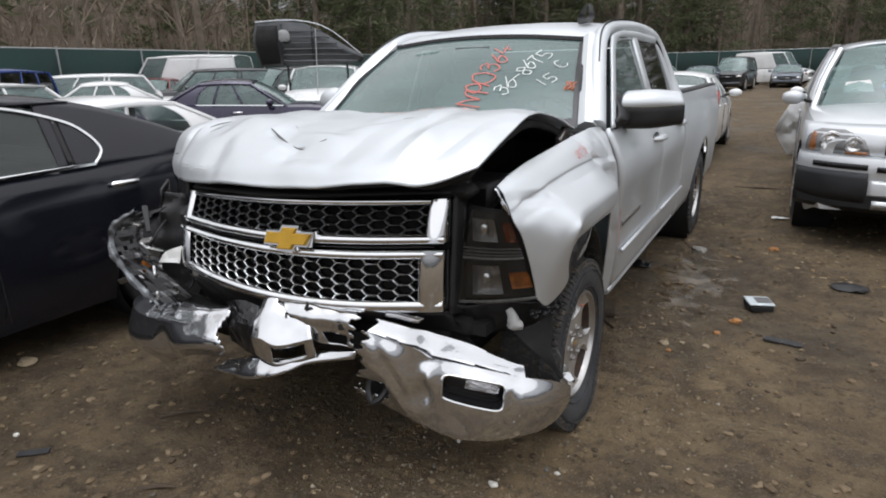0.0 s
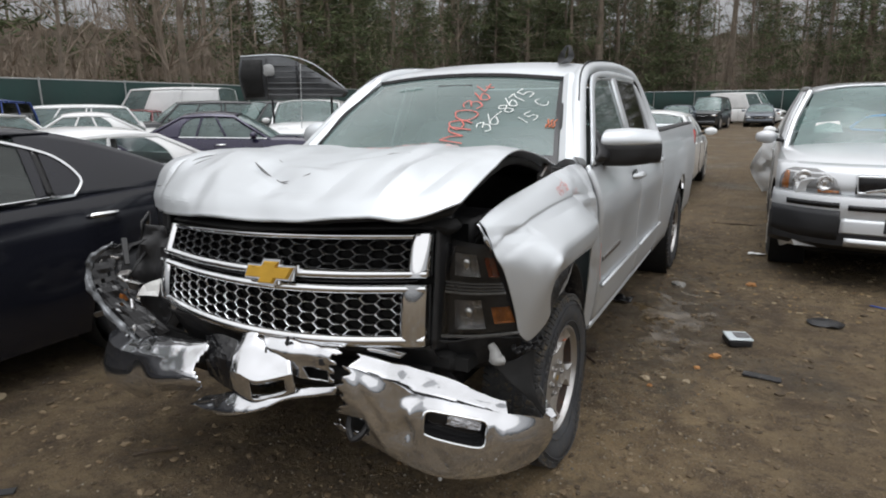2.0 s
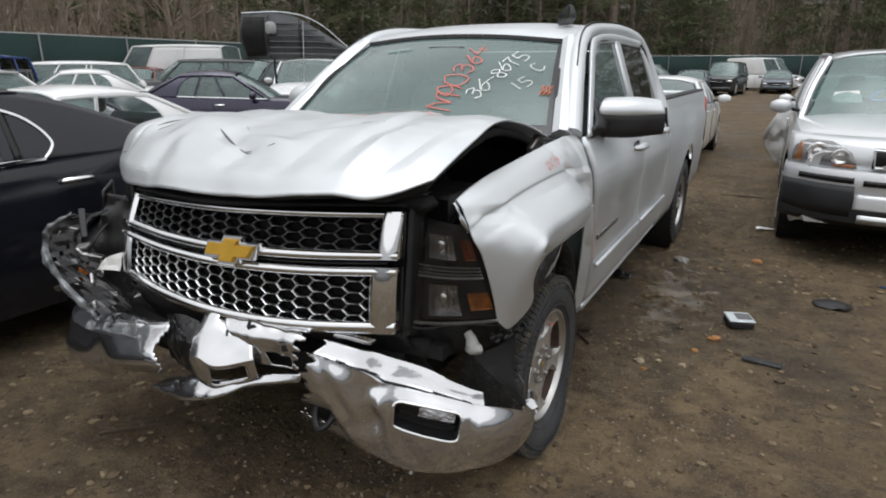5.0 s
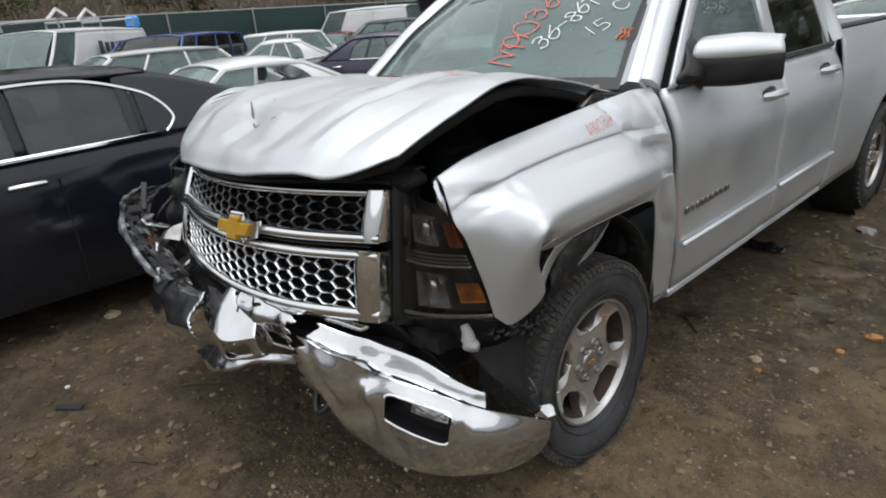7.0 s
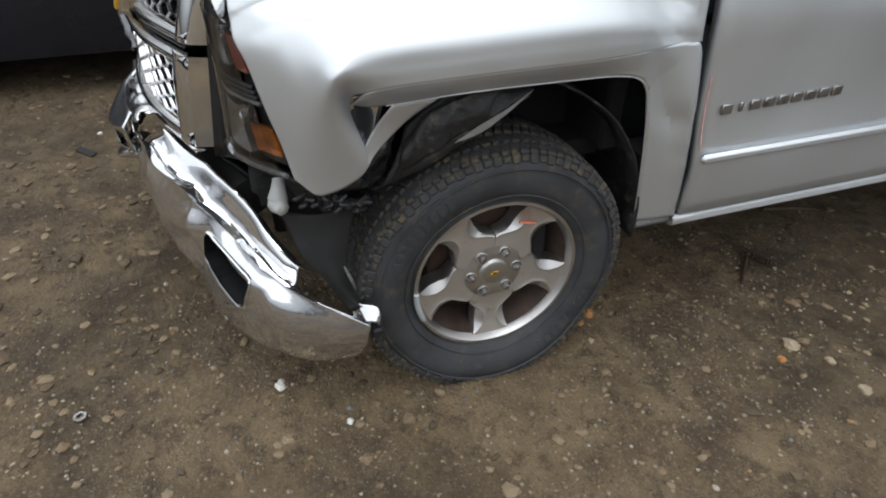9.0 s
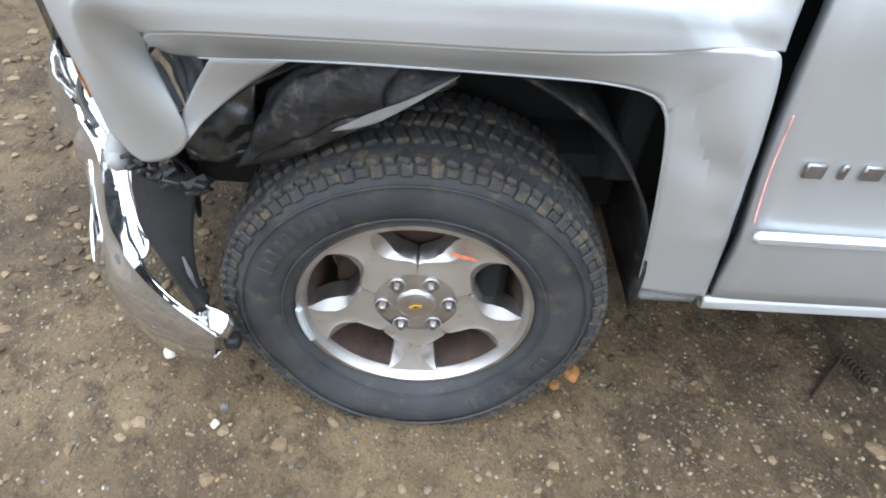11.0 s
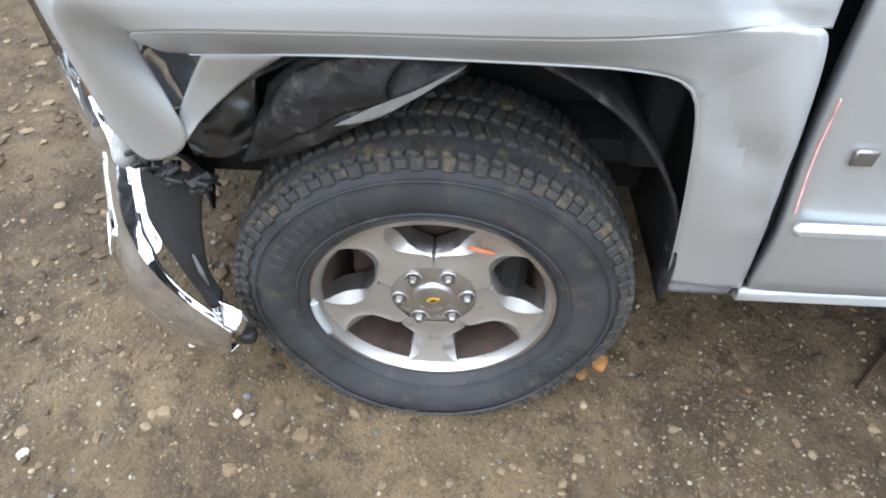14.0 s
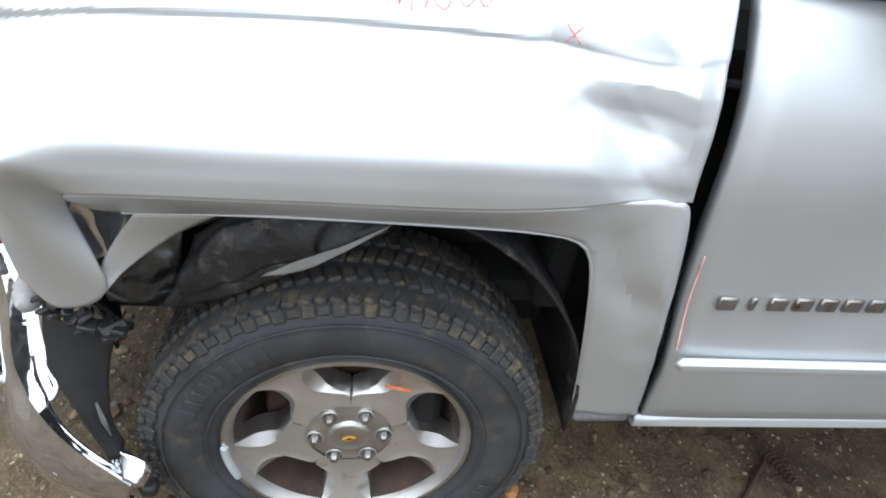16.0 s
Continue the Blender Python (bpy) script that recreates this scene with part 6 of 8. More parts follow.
def hexes(u0, u1, v0, v1, cols, rows, lift, name, material, rim):
    b, walls = Build(), Build()
    cu, cv = (u1 - u0) / cols, (v1 - v0) / rows

    def ring(cx, cy, d, lf):
        a, c, e = 0.667 - 1.15 * d / (cu * 1.26), 0.333 - 0.577 * d / (cu * 1.26), 0.5 - d / (cv * 0.36)
        pts = [(-a, 0), (-c, -e), (c, -e), (a, 0), (c, e), (-c, e)]
        return [grille_point(min(max(cx + x * cu, u0), u1), min(max(cy + y * cv, v0), v1), lf) for x, y in pts]

    for i in range(cols + 1):
        for j in range(rows + 1):
            cx, cy = u0 + (i + 0.0) * cu, v0 + (j + (0.5 if i % 2 else 0.0)) * cv
            if cy > v1 + cv * 0.3 or cy < v0 - cv * 0.1:
                continue
            a, c, d, e = ring(cx, cy, 0.0, lift + 0.003), ring(cx, cy, rim * 0.7, lift), ring(cx, cy, rim, lift - 0.004), ring(cx, cy, rim * 1.25, lift - 0.03)
            b.grid(np.array([a, c, d]), wrap=True, flip=True)
            walls.grid(np.array([d, e]), wrap=True, flip=True)
    mesh = part(name, b, material, grille)
    # cell walls painted black, so the depth of the mesh reads as shaded
    part("cell_shade", walls, GLOSS_BLACK, mesh, "mesh cell walls painted black as depth shade")
    return mesh


# upper mesh has a much darker base colour than the lower one
MESH_DARK = mat("darker_chrome_mesh", (0.28, 0.285, 0.29), 0.22, 0.9, 0.15, 8.0)
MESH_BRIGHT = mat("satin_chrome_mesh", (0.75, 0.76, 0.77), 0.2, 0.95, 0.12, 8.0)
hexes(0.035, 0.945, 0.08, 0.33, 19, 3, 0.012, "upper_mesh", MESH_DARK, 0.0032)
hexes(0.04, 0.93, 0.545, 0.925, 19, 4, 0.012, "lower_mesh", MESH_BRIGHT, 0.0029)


def emblem():
    w, h, t, s = 0.105, 0.040, 0.036, 0.012

    def outline(k):
        a, b, c = w + k, h * 0.52 + k * 0.7, h + k
        pts = [(-a, -b), (-t - k, -b), (-t + s - k, -c), (t + s + k * 0.6, -c), (t + k, -b), (a + s, -b), (a - s, b), (t + k, b), (t - s + k * 0.4, c), (-t - s - k, c), (-t - k, b), (-a - s, b)]
        return pts

    def plate(k, l0, l1, inset):
        b = Build()
        lay = []
        for kk, lf in ((k, l0), (k, l1 - inset), (k - inset, l1)):
            lay.append([grille_point(0.545 + x / 1.45, 0.375 + y / 0.4, lf) for x, y in outline(kk)])
        b.grid(np.array(lay), wrap=True)
        n = len(lay[-1])
        b.f.append(tuple(range(2 * n, 3 * n)))
        return b

    e = part("emblem", plate(0.012, 0.03, 0.056, 0.004), CHROME, grille, "gold emblem with chrome border")
    part("emblem_face", plate(0.0, 0.05, 0.066, 0.005), GOLD, e, "worn gold face")


emblem()


# driver's headlamp: u outward, v down
def lamp_point(u, v, lift=0.0):
    a = np.array((0.722, -0.585, 1.085)) + (np.array((0.718, -0.622, 0.738)) - np.array((0.722, -0.585, 1.085))) * v
    b = np.array((0.888, -0.575, 1.075)) + (np.array((0.972, -0.505, 0.755)) - np.array((0.888, -0.575, 1.075))) * v
    p = a + (b - a) * u
    return p + np.array([0.1, -1, 0.05]) * (lift + 0.03 * math.sin(math.pi * u) * 0.8)


def lamp_patch(u0, u1, v0, v1, lift, n=8):
    return np.array([[lamp_point(u, v, lift) for u in np.linspace(u0, u1, n)] for v in np.linspace(v0, v1, n)])


lampun = part("headlight", Build().grid(lamp_patch(0, 1, 0, 1, -0.05)), BLACK_PLASTIC, truck, "smoked stacked headlight with amber corner")


def cell(u0, u1, v0, v1, back, material, name, label=""):
    """A recessed chamber of the lamp."""
    g0, g1 = lamp_patch(u0, u1, v0, v1, -0.005), lamp_patch(u0 + 0.03, u1 - 0.03, v0 + 0.012, v1 - 0.012, back)
    rim = []
    for g in (g0, g1):
        rim.append(list(g[0]) + list(g[1:, -1]) + list(g[-1, -2::-1]) + list(g[-2:0:-1, 0]))
    return part(name, Build().grid(np.array(rim), wrap=True).grid(g1), material, lampun, label)


cell(0.2, 0.66, 0.1, 0.34, -0.04, DIM_REFLECTOR, "upper_reflector")
cell(0.8, 0.97, 0.12, 0.34, -0.03, SMOKED, "upper_marker", "dark amber side marker")
cell(0.18, 0.60, 0.60, 0.92, -0.04, DIM_REFLECTOR, "lower_reflector")
for u0, u1, v0, v1 in ((0.2, 0.66, 0.1, 0.34), (0.18, 0.60, 0.60, 0.92)):
    for f in (0.3, 0.5, 0.7):
        part("reflector_rib", Build().tube([lamp_point(u0 + (u1 - u0) * f, v0 + (v1 - v0) * q, -0.03) for q in (0.08, 0.5, 0.92)], 0.003, 4), REFLECTOR, lampun)
    part("bulb_shield", Build().blob(lamp_point(u0 + (u1 - u0) * 0.42, (v0 + v1) / 2, -0.028), (0.018, 0.012, 0.026), 2, 0.1), CHROME, lampun)
cell(0.72, 0.98, 0.68, 0.87, -0.02, AMBER, "indicator", "amber turn signal")
for v in (0.42, 0.455, 0.49, 0.525):
    part("lamp_fin", Build().tube([lamp_point(u, v, -0.004) for u in np.linspace(0.02, 0.98, 8)], 0.0055, 5), GLOSS_BLACK if v < 0.5 else SCUFF, lampun)
part("lamp_foot", Build().tube([lamp_point(u, 0.99, 0.004) for u in np.linspace(0.0, 1.0, 8)], 0.006, 6), SCUFF, lampun)
part("lamp_lens", Build().grid(lamp_patch(0.01, 0.99, 0.01, 0.99, 0.012, 12), flip=True), LENS, lampun, "scratched clear lens")
part("lamp_gap_panel", Build().grid(loft([[(0.695, -0.60, 1.13), (0.70, -0.66, 0.70)], [(0.715, -0.55, 1.12), (0.72, -0.58, 0.68)]], 14, 4)), BLACK_PLASTIC, truck, solid=0.01)
part("horn_bracket", Build().tube([(0.868, -0.525, 0.70), (0.885, -0.53, 0.68), (0.893, -0.535, 0.66)], [0.014, 0.018, 0.024], 10, 8).blob((0.897, -0.535, 0.65), (0.032, 0.024, 0.024), 3, 0.3), BRACKET, truck, "pale broken lamp bracket")
part("lower_filler", Build().grid(dent(loft([[(0.45, -0.70, 0.70), (0.72, -0.62, 0.72), (0.96, -0.48, 0.73)], [(0.45, -0.62, 0.64), (0.72, -0.56, 0.65), (0.95, -0.43, 0.69)], [(0.45, -0.58, 0.55), (0.72, -0.5, 0.55), (0.93, -0.38, 0.6)]], 24, 12), 0.02, 10, 8)), BLACK_PLASTIC, truck, "torn black plastic behind the bumper", solid=0.006)

# bumper, driver's half: ridge lines from the torn end round to the wheel
b0 = [(0.45, -0.80, 0.695), (0.557, -0.735, 0.655), (0.66, -0.66, 0.61), (0.75, -0.605, 0.57), (0.83, -0.572, 0.53), (0.91, -0.528, 0.49), (1.0, -0.46, 0.458), (1.048, -0.368, 0.403)]
b1 = [(0.433, -0.862, 0.67), (0.585, -0.808, 0.62), (0.68, -0.72, 0.54), (0.77, -0.665, 0.51), (0.865, -0.625, 0.488), (0.945, -0.572, 0.465), (1.022, -0.485, 0.43), (1.068, -0.374, 0.365)]
b2 = [(0.425, -0.875, 0.615), (0.585, -0.83, 0.555), (0.69, -0.735, 0.485), (0.79, -0.70, 0.455), (0.895, -0.65, 0.43), (0.978, -0.588, 0.405), (1.043, -0.485, 0.375), (1.071, -0.382, 0.335)]
b3 = [(0.41, -0.865, 0.51), (0.58, -0.835, 0.465), (0.69, -0.752, 0.405), (0.80, -0.715, 0.37), (0.91, -0.662, 0.35), (1.0, -0.575, 0.335), (1.05, -0.48, 0.32), (1.068, -0.39, 0.30)]
b4 = [(0.35, -0.815, 0.385), (0.53, -0.805, 0.345), (0.66, -0.765, 0.28), (0.77, -0.728, 0.245), (0.89, -0.655, 0.235), (0.99, -0.55, 0.235), (1.03, -0.47, 0.24), (1.045, -0.41, 0.25)]
b5 = [(0.375, -0.775, 0.345), (0.54, -0.765, 0.315), (0.68, -0.73, 0.27), (0.78, -0.69, 0.24), (0.88, -0.62, 0.23), (0.97, -0.52, 0.232), (1.0, -0.45, 0.24), (1.02, -0.395, 0.25)]
groove = [((a[0] + b[0]) / 2, (a[1] + b[1]) / 2, (a[2] + b[2]) / 2 - 0.03) for a, b in zip(b0, b1)]
back = [(x - 0.012, y + 0.02, z - 0.03) for x, y, z in b0]
NU = 150
BM = np.vstack([loft([back, b0, groove, b1], NU, 22)[:-1], loft([b1, b2, b3, b4, b5], NU, 70)])
BM = dent(BM, 0.0015, 3.0, 6)
for at, rad, push in (((0.655, -0.79, 0.42), 0.05, (-0.004, 0.022, 0)), ((0.52, -0.86, 0.58), 0.07, (0, -0.012, 0)), ((0.63, -0.77, 0.55), 0.035, (0, 0.012, -0.01)), ((0.66, -0.74, 0.48), 0.03, (0, -0.012, 0)), ((0.60, -0.80, 0.36), 0.04, (0, -0.012, 0))):
    BM = bulge(BM, at, rad, push)


def pinch(g, a, b, push, width):
    """A sharp fold along a line seen from the front."""
    a, b = np.array(a), np.array(b)
    p = g[:, :, [0, 2]] - a
    t = np.clip((p @ (b - a)) / ((b - a) @ (b - a)), 0, 1)
    d = np.linalg.norm(p - t[:, :, None] * (b - a), axis=2)
    k = np.clip(1 - d / width, 0, 1) * np.sin(np.pi * np.clip(t, 0.1, 0.9))
    return g + k[:, :, None] * np.array(push)


for a, b, push, width in (((0.60, 0.66), (0.655, 0.30), (0, 0.02, 0), 0.035), ((0.655, 0.56), (0.695, 0.34), (0, -0.014, 0), 0.03), ((0.48, 0.66), (0.60, 0.42), (0, 0.012, 0), 0.03), ((0.53, 0.50), (0.60, 0.33), (0, -0.012, 0), 0.03), ((0.72, 0.37), (0.80, 0.26), (0, 0.008, 0), 0.04), ((0.93, 0.46), (0.935, 0.25), (-0.006, 0.01, 0), 0.03), ((0.79, 0.50), (0.94, 0.45), (0, 0.006, 0.004), 0.02)):
    BM = pinch(BM, a, b, push, width)


def fog_shape(p):
    """Place in the fog lamp opening: below 1 inside it."""
    s1 = (p[0] - 0.70) / 0.207
    f1 = (p[2] - (0.402 - 0.042 * s1)) / 0.092
    return abs(2 * s1 - 1) ** 7 + abs(2 * f1 - 1) ** 6


def open_bumper(i, j):
    p = BM[i:i + 2, j:j + 2].mean(axis=(0, 1))
    u = j / (NU - 1)
    hook = 0.405 < p[0] < 0.525 and 0.395 < p[2] < 0.47 and i > 22
    torn = u < 0.018 * (1 + math.sin(i * 0.31) * 0.6 + math.sin(i * 0.83) * 0.5)
    ledge = i < 16 and 0.74 < u < 0.945
    return not ((i > 22 and fog_shape(p) < 1) or hook or torn or ledge)


bumper = part("front_bumper", Build().grid(BM, keep=open_bumper, flip=True), CHROME_DENTED, truck, "bent chrome bumper half with dents", solid=0.005)
bumper.data.set_sharp_from_angle(angle=radians(14))
FACE = BM[24:].reshape(-1, 3)


def on_bumper(x, z, push=0.0):
    k = np.argsort((FACE[:, 0] - x) ** 2 + (FACE[:, 2] - z) ** 2)[:4]
    return np.array([x, FACE[k, 1].mean(), z]) + np.array([-0.5, 0.85, 0.0]) * push


rim = []
for a in np.linspace(0, 2 * math.pi, 44, endpoint=False):
    cs, sn = math.cos(a), math.sin(a)
    s1 = 0.5 + 0.5 * math.copysign(abs(cs) ** 0.28, cs)
    f1 = 0.5 + 0.5 * math.copysign(abs(sn) ** 0.33, sn)
    rim.append((0.70 + 0.207 * s1, 0.402 - 0.042 * s1 + 0.092 * f1))
fog = Build().grid(np.array([[on_bumper(x, z, d) for x, z in rim] for d in (0.003, 0.03, 0.06)]), wrap=True)
fog.grid(np.array([[on_bumper(0.695 + 0.217 * s1, 0.398 - 0.042 * s1 + 0.1 * f1, 0.062) for s1 in np.linspace(0, 1, 6)] for f1 in np.linspace(0, 1, 5)]))
fb = part("fog_lamp", fog, GLOSS_BLACK, bumper, "black fog lamp pocket with a clear lamp")
part("fog_lens", Build().grid(np.array([[on_bumper(0.70 + 0.207 * s1, 0.402 - 0.042 * s1 + 0.092 * f1, 0.032) for s1 in np.linspace(0.4, 0.93, 6)] for f1 in np.linspace(0.5, 0.88, 5)])), DIM_REFLECTOR, fb)
part("fog_rim", Build().tube([on_bumper(x, z, -0.001) for x, z in rim + rim[:1]], 0.005, 6), CHROME, fb)
part("tow_hook", Build().tube([(0.435, -0.77, 0.47), (0.432, -0.815, 0.42), (0.462, -0.84, 0.375), (0.497, -0.815, 0.40), (0.495, -0.765, 0.45)], 0.013, 8, 24), BLACK_PLASTIC, bumper, "black tow hook")
part("hook_pocket", Build().grid(dent(loft([[(0.36, -0.76, 0.50), (0.45, -0.765, 0.50), (0.56, -0.74, 0.48)], [(0.36, -0.745, 0.42), (0.45, -0.745, 0.42), (0.56, -0.725, 0.41)], [(0.38, -0.74, 0.34), (0.45, -0.74, 0.33), (0.56, -0.72, 0.32)]], 12, 10), 0.012, 14, 4)), VOID, bumper, solid=0.004)
part("bumper_stud", Build().tube([(0.759, -0.715, 0.262), (0.759, -0.724, 0.225)], [0.014, 0.006], 6), BRACKET, bumper)
part("bumper_tip", Build().grid(dent(loft([[(1.07, -0.385, 0.385), (1.045, -0.395, 0.40), (1.03, -0.405, 0.415)], [(1.08, -0.36, 0.385), (1.06, -0.352, 0.40), (1.045, -0.355, 0.41)], [(1.075, -0.35, 0.365), (1.055, -0.34, 0.375), (1.04, -0.34, 0.38)]], 10, 10), 0.008, 16, 5)), CHROME_DENTED, bumper, "folded bright bumper tip", solid=0.003)
part("end_block", Build().box((1.045, -0.355, 0.325), (0.03, 0.03, 0.03), 0.006), BLACK_PLASTIC, bumper)
part("ledge_bracket", Build().grid(dent(loft([[(0.50, -0.74, 0.70), (0.60, -0.68, 0.665)], [(0.49, -0.775, 0.695), (0.59, -0.71, 0.66)]], 10, 5), 0.006, 12, 3)), CHROME_DENTED, bumper, solid=0.02)
# splash shield and torn foam between the bumper and the tyre
part("splash_shield", Build().grid(dent(loft([[(0.88, -0.53, 0.62), (0.955, -0.46, 0.64), (0.985, -0.37, 0.67)], [(0.95, -0.51, 0.55), (0.99, -0.45, 0.55), (0.99, -0.40, 0.55)], [(1.0, -0.46, 0.48), (1.02, -0.43, 0.47), (1.005, -0.405, 0.47)], [(1.04, -0.41, 0.40), (1.04, -0.39, 0.41), (1.015, -0.39, 0.42)]], 20, 24), 0.007, 9, 6)), VOID, truck, "scuffed black plastic splash shield", solid=0.004)
part("shield_slit", Build().tube([(1.018, -0.415, 0.525), (1.03, -0.405, 0.495), (1.037, -0.397, 0.465)], [0.002, 0.005, 0.001], 5, 10), SCUFF, truck)
foam = random.Random(31)
for k in range(22):
    a = k / 21
    p = Vector((0.955 + 0.06 * a + foam.uniform(-0.012, 0.012), -0.475 + 0.125 * a + foam.uniform(-0.015, 0.015), 0.70 - 0.03 * foam.random() - 0.01 * a))
    m3 = Euler((foam.uniform(-0.6, 0.6), foam.uniform(-0.6, 0.6), foam.uniform(0, 3))).to_matrix()
    part("torn_foam", Build().box(p, (foam.uniform(0.012, 0.03), foam.uniform(0.02, 0.04), 0.008), 0.002, m3), BLACK_PLASTIC, truck)

# bumper, crushed passenger's end
p0 = [(-0.80, -0.58, 0.60), (-0.81, -0.66, 0.595), (-0.71, -0.77, 0.592), (-0.513, -0.85, 0.61), (-0.30, -0.885, 0.632), (-0.16, -0.885, 0.655)]
p1 = [(-0.92, -0.60, 0.552), (-0.945, -0.765, 0.542), (-0.81, -0.893, 0.538), (-0.607, -0.942, 0.545), (-0.32, -0.945, 0.585), (-0.15, -0.935, 0.615)]
p2 = [(-0.94, -0.61, 0.42), (-0.965, -0.785, 0.41), (-0.83, -0.925, 0.40), (-0.61, -0.965, 0.42), (-0.32, -0.995, 0.505), (-0.13, -0.985, 0.535)]
p3 = [(-0.84, -0.6, 0.31), (-0.86, -0.74, 0.30), (-0.76, -0.85, 0.29), (-0.62, -0.895, 0.31), (-0.384, -0.95, 0.425), (-0.15, -0.955, 0.475)]
PB = np.vstack([loft([p0, [((a[0] + b[0]) / 2, (a[1] + b[1]) / 2, (a[2] + b[2]) / 2 + 0.012) for a, b in zip(p0, p1)], p1], 60, 10)[:-1], loft([p1, p2, p3], 60, 22)])
PB = dent(PB, 0.005, 6, 9)
PB = bulge(PB, (-0.52, -0.95, 0.44), 0.06, (0, 0.03, 0))
part("bumper_end", Build().grid(PB, keep=lambda i, j: j < 57 + 1.5 * math.sin(i * 0.35) and not (i < 5 and 25 < j < 28)), CHROME_DENTED, truck, "crushed chrome bumper end", solid=0.005)
part("end_mount", Build().grid(dent(loft([[(-0.21, -0.87, 0.67), (-0.1, -0.88, 0.69), (0.0, -0.89, 0.68)], [(-0.2, -0.90, 0.60), (-0.1, -0.93, 0.61), (0.0, -0.94, 0.62)], [(-0.17, -0.91, 0.52), (-0.08, -0.92, 0.50), (0.01, -0.94, 0.50)]], 16, 14), 0.02, 12, 3)), GLOSS_BLACK, truck, "black bumper mount", solid=0.012, smooth=False)
# crumpled middle: folded plates over a torn lower lip
plates = loft([[(-0.03, -0.87, 0.70), (0.05, -0.865, 0.73), (0.14, -0.855, 0.705), (0.22, -0.85, 0.695)], [(0.005, -0.945, 0.645), (0.055, -0.915, 0.685), (0.15, -0.90, 0.675), (0.235, -0.885, 0.66)],
               [(0.015, -0.972, 0.598), (0.07, -0.978, 0.605), (0.15, -0.972, 0.592), (0.27, -0.92, 0.622)], [(0.012, -0.955, 0.51), (0.07, -0.968, 0.50), (0.15, -0.96, 0.505), (0.27, -0.905, 0.545)]], 25, 6, sharp=True)
plates = dent(plates, 0.004, 9, 12)
middle = part("bumper_middle", Build().grid(plates, keep=lambda i, j: not (13 <= i <= 16 and 13 <= j <= 21) and not (i < 2 and (j < 2 or 9 < j < 13))), CHROME_DENTED, truck, "crumpled chrome middle of the bumper", solid=0.004)
middle.data.set_sharp_from_angle(angle=radians(16))
lip_g = loft([[(-0.18, -0.93, 0.44), (-0.03, -0.94, 0.49), (0.07, -0.95, 0.515), (0.16, -0.94, 0.53), (0.26, -0.895, 0.555), (0.42, -0.85, 0.575)], [(-0.25, -0.955, 0.395), (-0.05, -0.99, 0.425), (0.045, -1.0, 0.45), (0.15, -0.98, 0.48), (0.25, -0.92, 0.52), (0.41, -0.86, 0.55)], [(-0.24, -0.92, 0.375), (-0.05, -0.95, 0.41), (0.045, -0.965, 0.43), (0.15, -0.94, 0.465), (0.25, -0.885, 0.505), (0.41, -0.83, 0.535)]], 48, 12)
part("lower_lip", Build().grid(dent(lip_g, 0.009, 8, 4)), CHROME_DENTED, middle, "torn chrome lower lip", solid=0.004)
strip_g = loft([[(0.09, -0.82, 0.725), (0.2, -0.82, 0.718), (0.32, -0.805, 0.715), (0.435, -0.80, 0.715)], [(0.10, -0.865, 0.728), (0.2, -0.86, 0.722), (0.32, -0.85, 0.72), (0.45, -0.845, 0.712)], [(0.13, -0.90, 0.70), (0.22, -0.895, 0.69), (0.32, -0.88, 0.69), (0.44, -0.872, 0.675)], [(0.20, -0.90, 0.665), (0.25, -0.895, 0.645), (0.33, -0.875, 0.64), (0.42, -0.865, 0.635)], [(0.26, -0.895, 0.60), (0.29, -0.885, 0.59), (0.34, -0.865, 0.585), (0.41, -0.855, 0.58)]], 40, 30)
part("bumper_strip", Build().grid(dent(strip_g, 0.012, 9, 8), keep=lambda i, j: not (20 < i < 28 and 18 < j < 34) and not (j > 36 + 2 * math.sin(i))), CHROME_DENTED, middle, "folded chrome strip", solid=0.004)
part("bumper_beam", Build().tube([(-0.75, -0.70, 0.52), (-0.3, -0.78, 0.52), (0.2, -0.74, 0.55), (0.66, -0.60, 0.54)], 0.06, 8, 20), VOID, truck)
part("lower_valance", Build().grid(dent(loft([[(-0.5, -0.82, 0.72), (0.1, -0.82, 0.69), (0.7, -0.66, 0.7)], [(-0.5, -0.76, 0.62), (0.1, -0.76, 0.6), (0.7, -0.58, 0.6)], [(-0.55, -0.66, 0.45), (0.1, -0.66, 0.42), (0.8, -0.48, 0.42)]], 40, 14), 0.025, 8, 21)), BLACK_PLASTIC, truck, "broken black plastic below the grille", solid=0.006)
scrap = random.Random(8)
for k in range(9):
    p = Vector((scrap.uniform(-0.02, 0.44), -0.86 - scrap.uniform(0, 0.04), scrap.uniform(0.66, 0.73)))
    m3 = Euler((scrap.uniform(0, 3), scrap.uniform(0, 3), scrap.uniform(0, 3))).to_matrix()
    part("metal_scrap", Build().box(p, (scrap.uniform(0.015, 0.04), scrap.uniform(0.01, 0.03), 0.003), 0.001, m3), scrap.choice((CHROME_DENTED, BLACK_PLASTIC)), middle)

# broken lamp carrier on the passenger's side
arc_o = [(-0.755, -0.85, 0.99), (-0.80, -0.925, 0.945), (-0.805, -0.96, 0.88), (-0.755, -0.975, 0.80), (-0.675, -0.965, 0.705), (-0.56, -0.94, 0.605)]
arc_i = [(-0.747, -0.84, 0.98), (-0.785, -0.91, 0.935), (-0.787, -0.945, 0.875), (-0.738, -0.96, 0.80), (-0.66, -0.95, 0.71), (-0.55, -0.925, 0.612)]
arc_b = [(x + 0.03, y + 0.045, z) for x, y, z in arc_i]
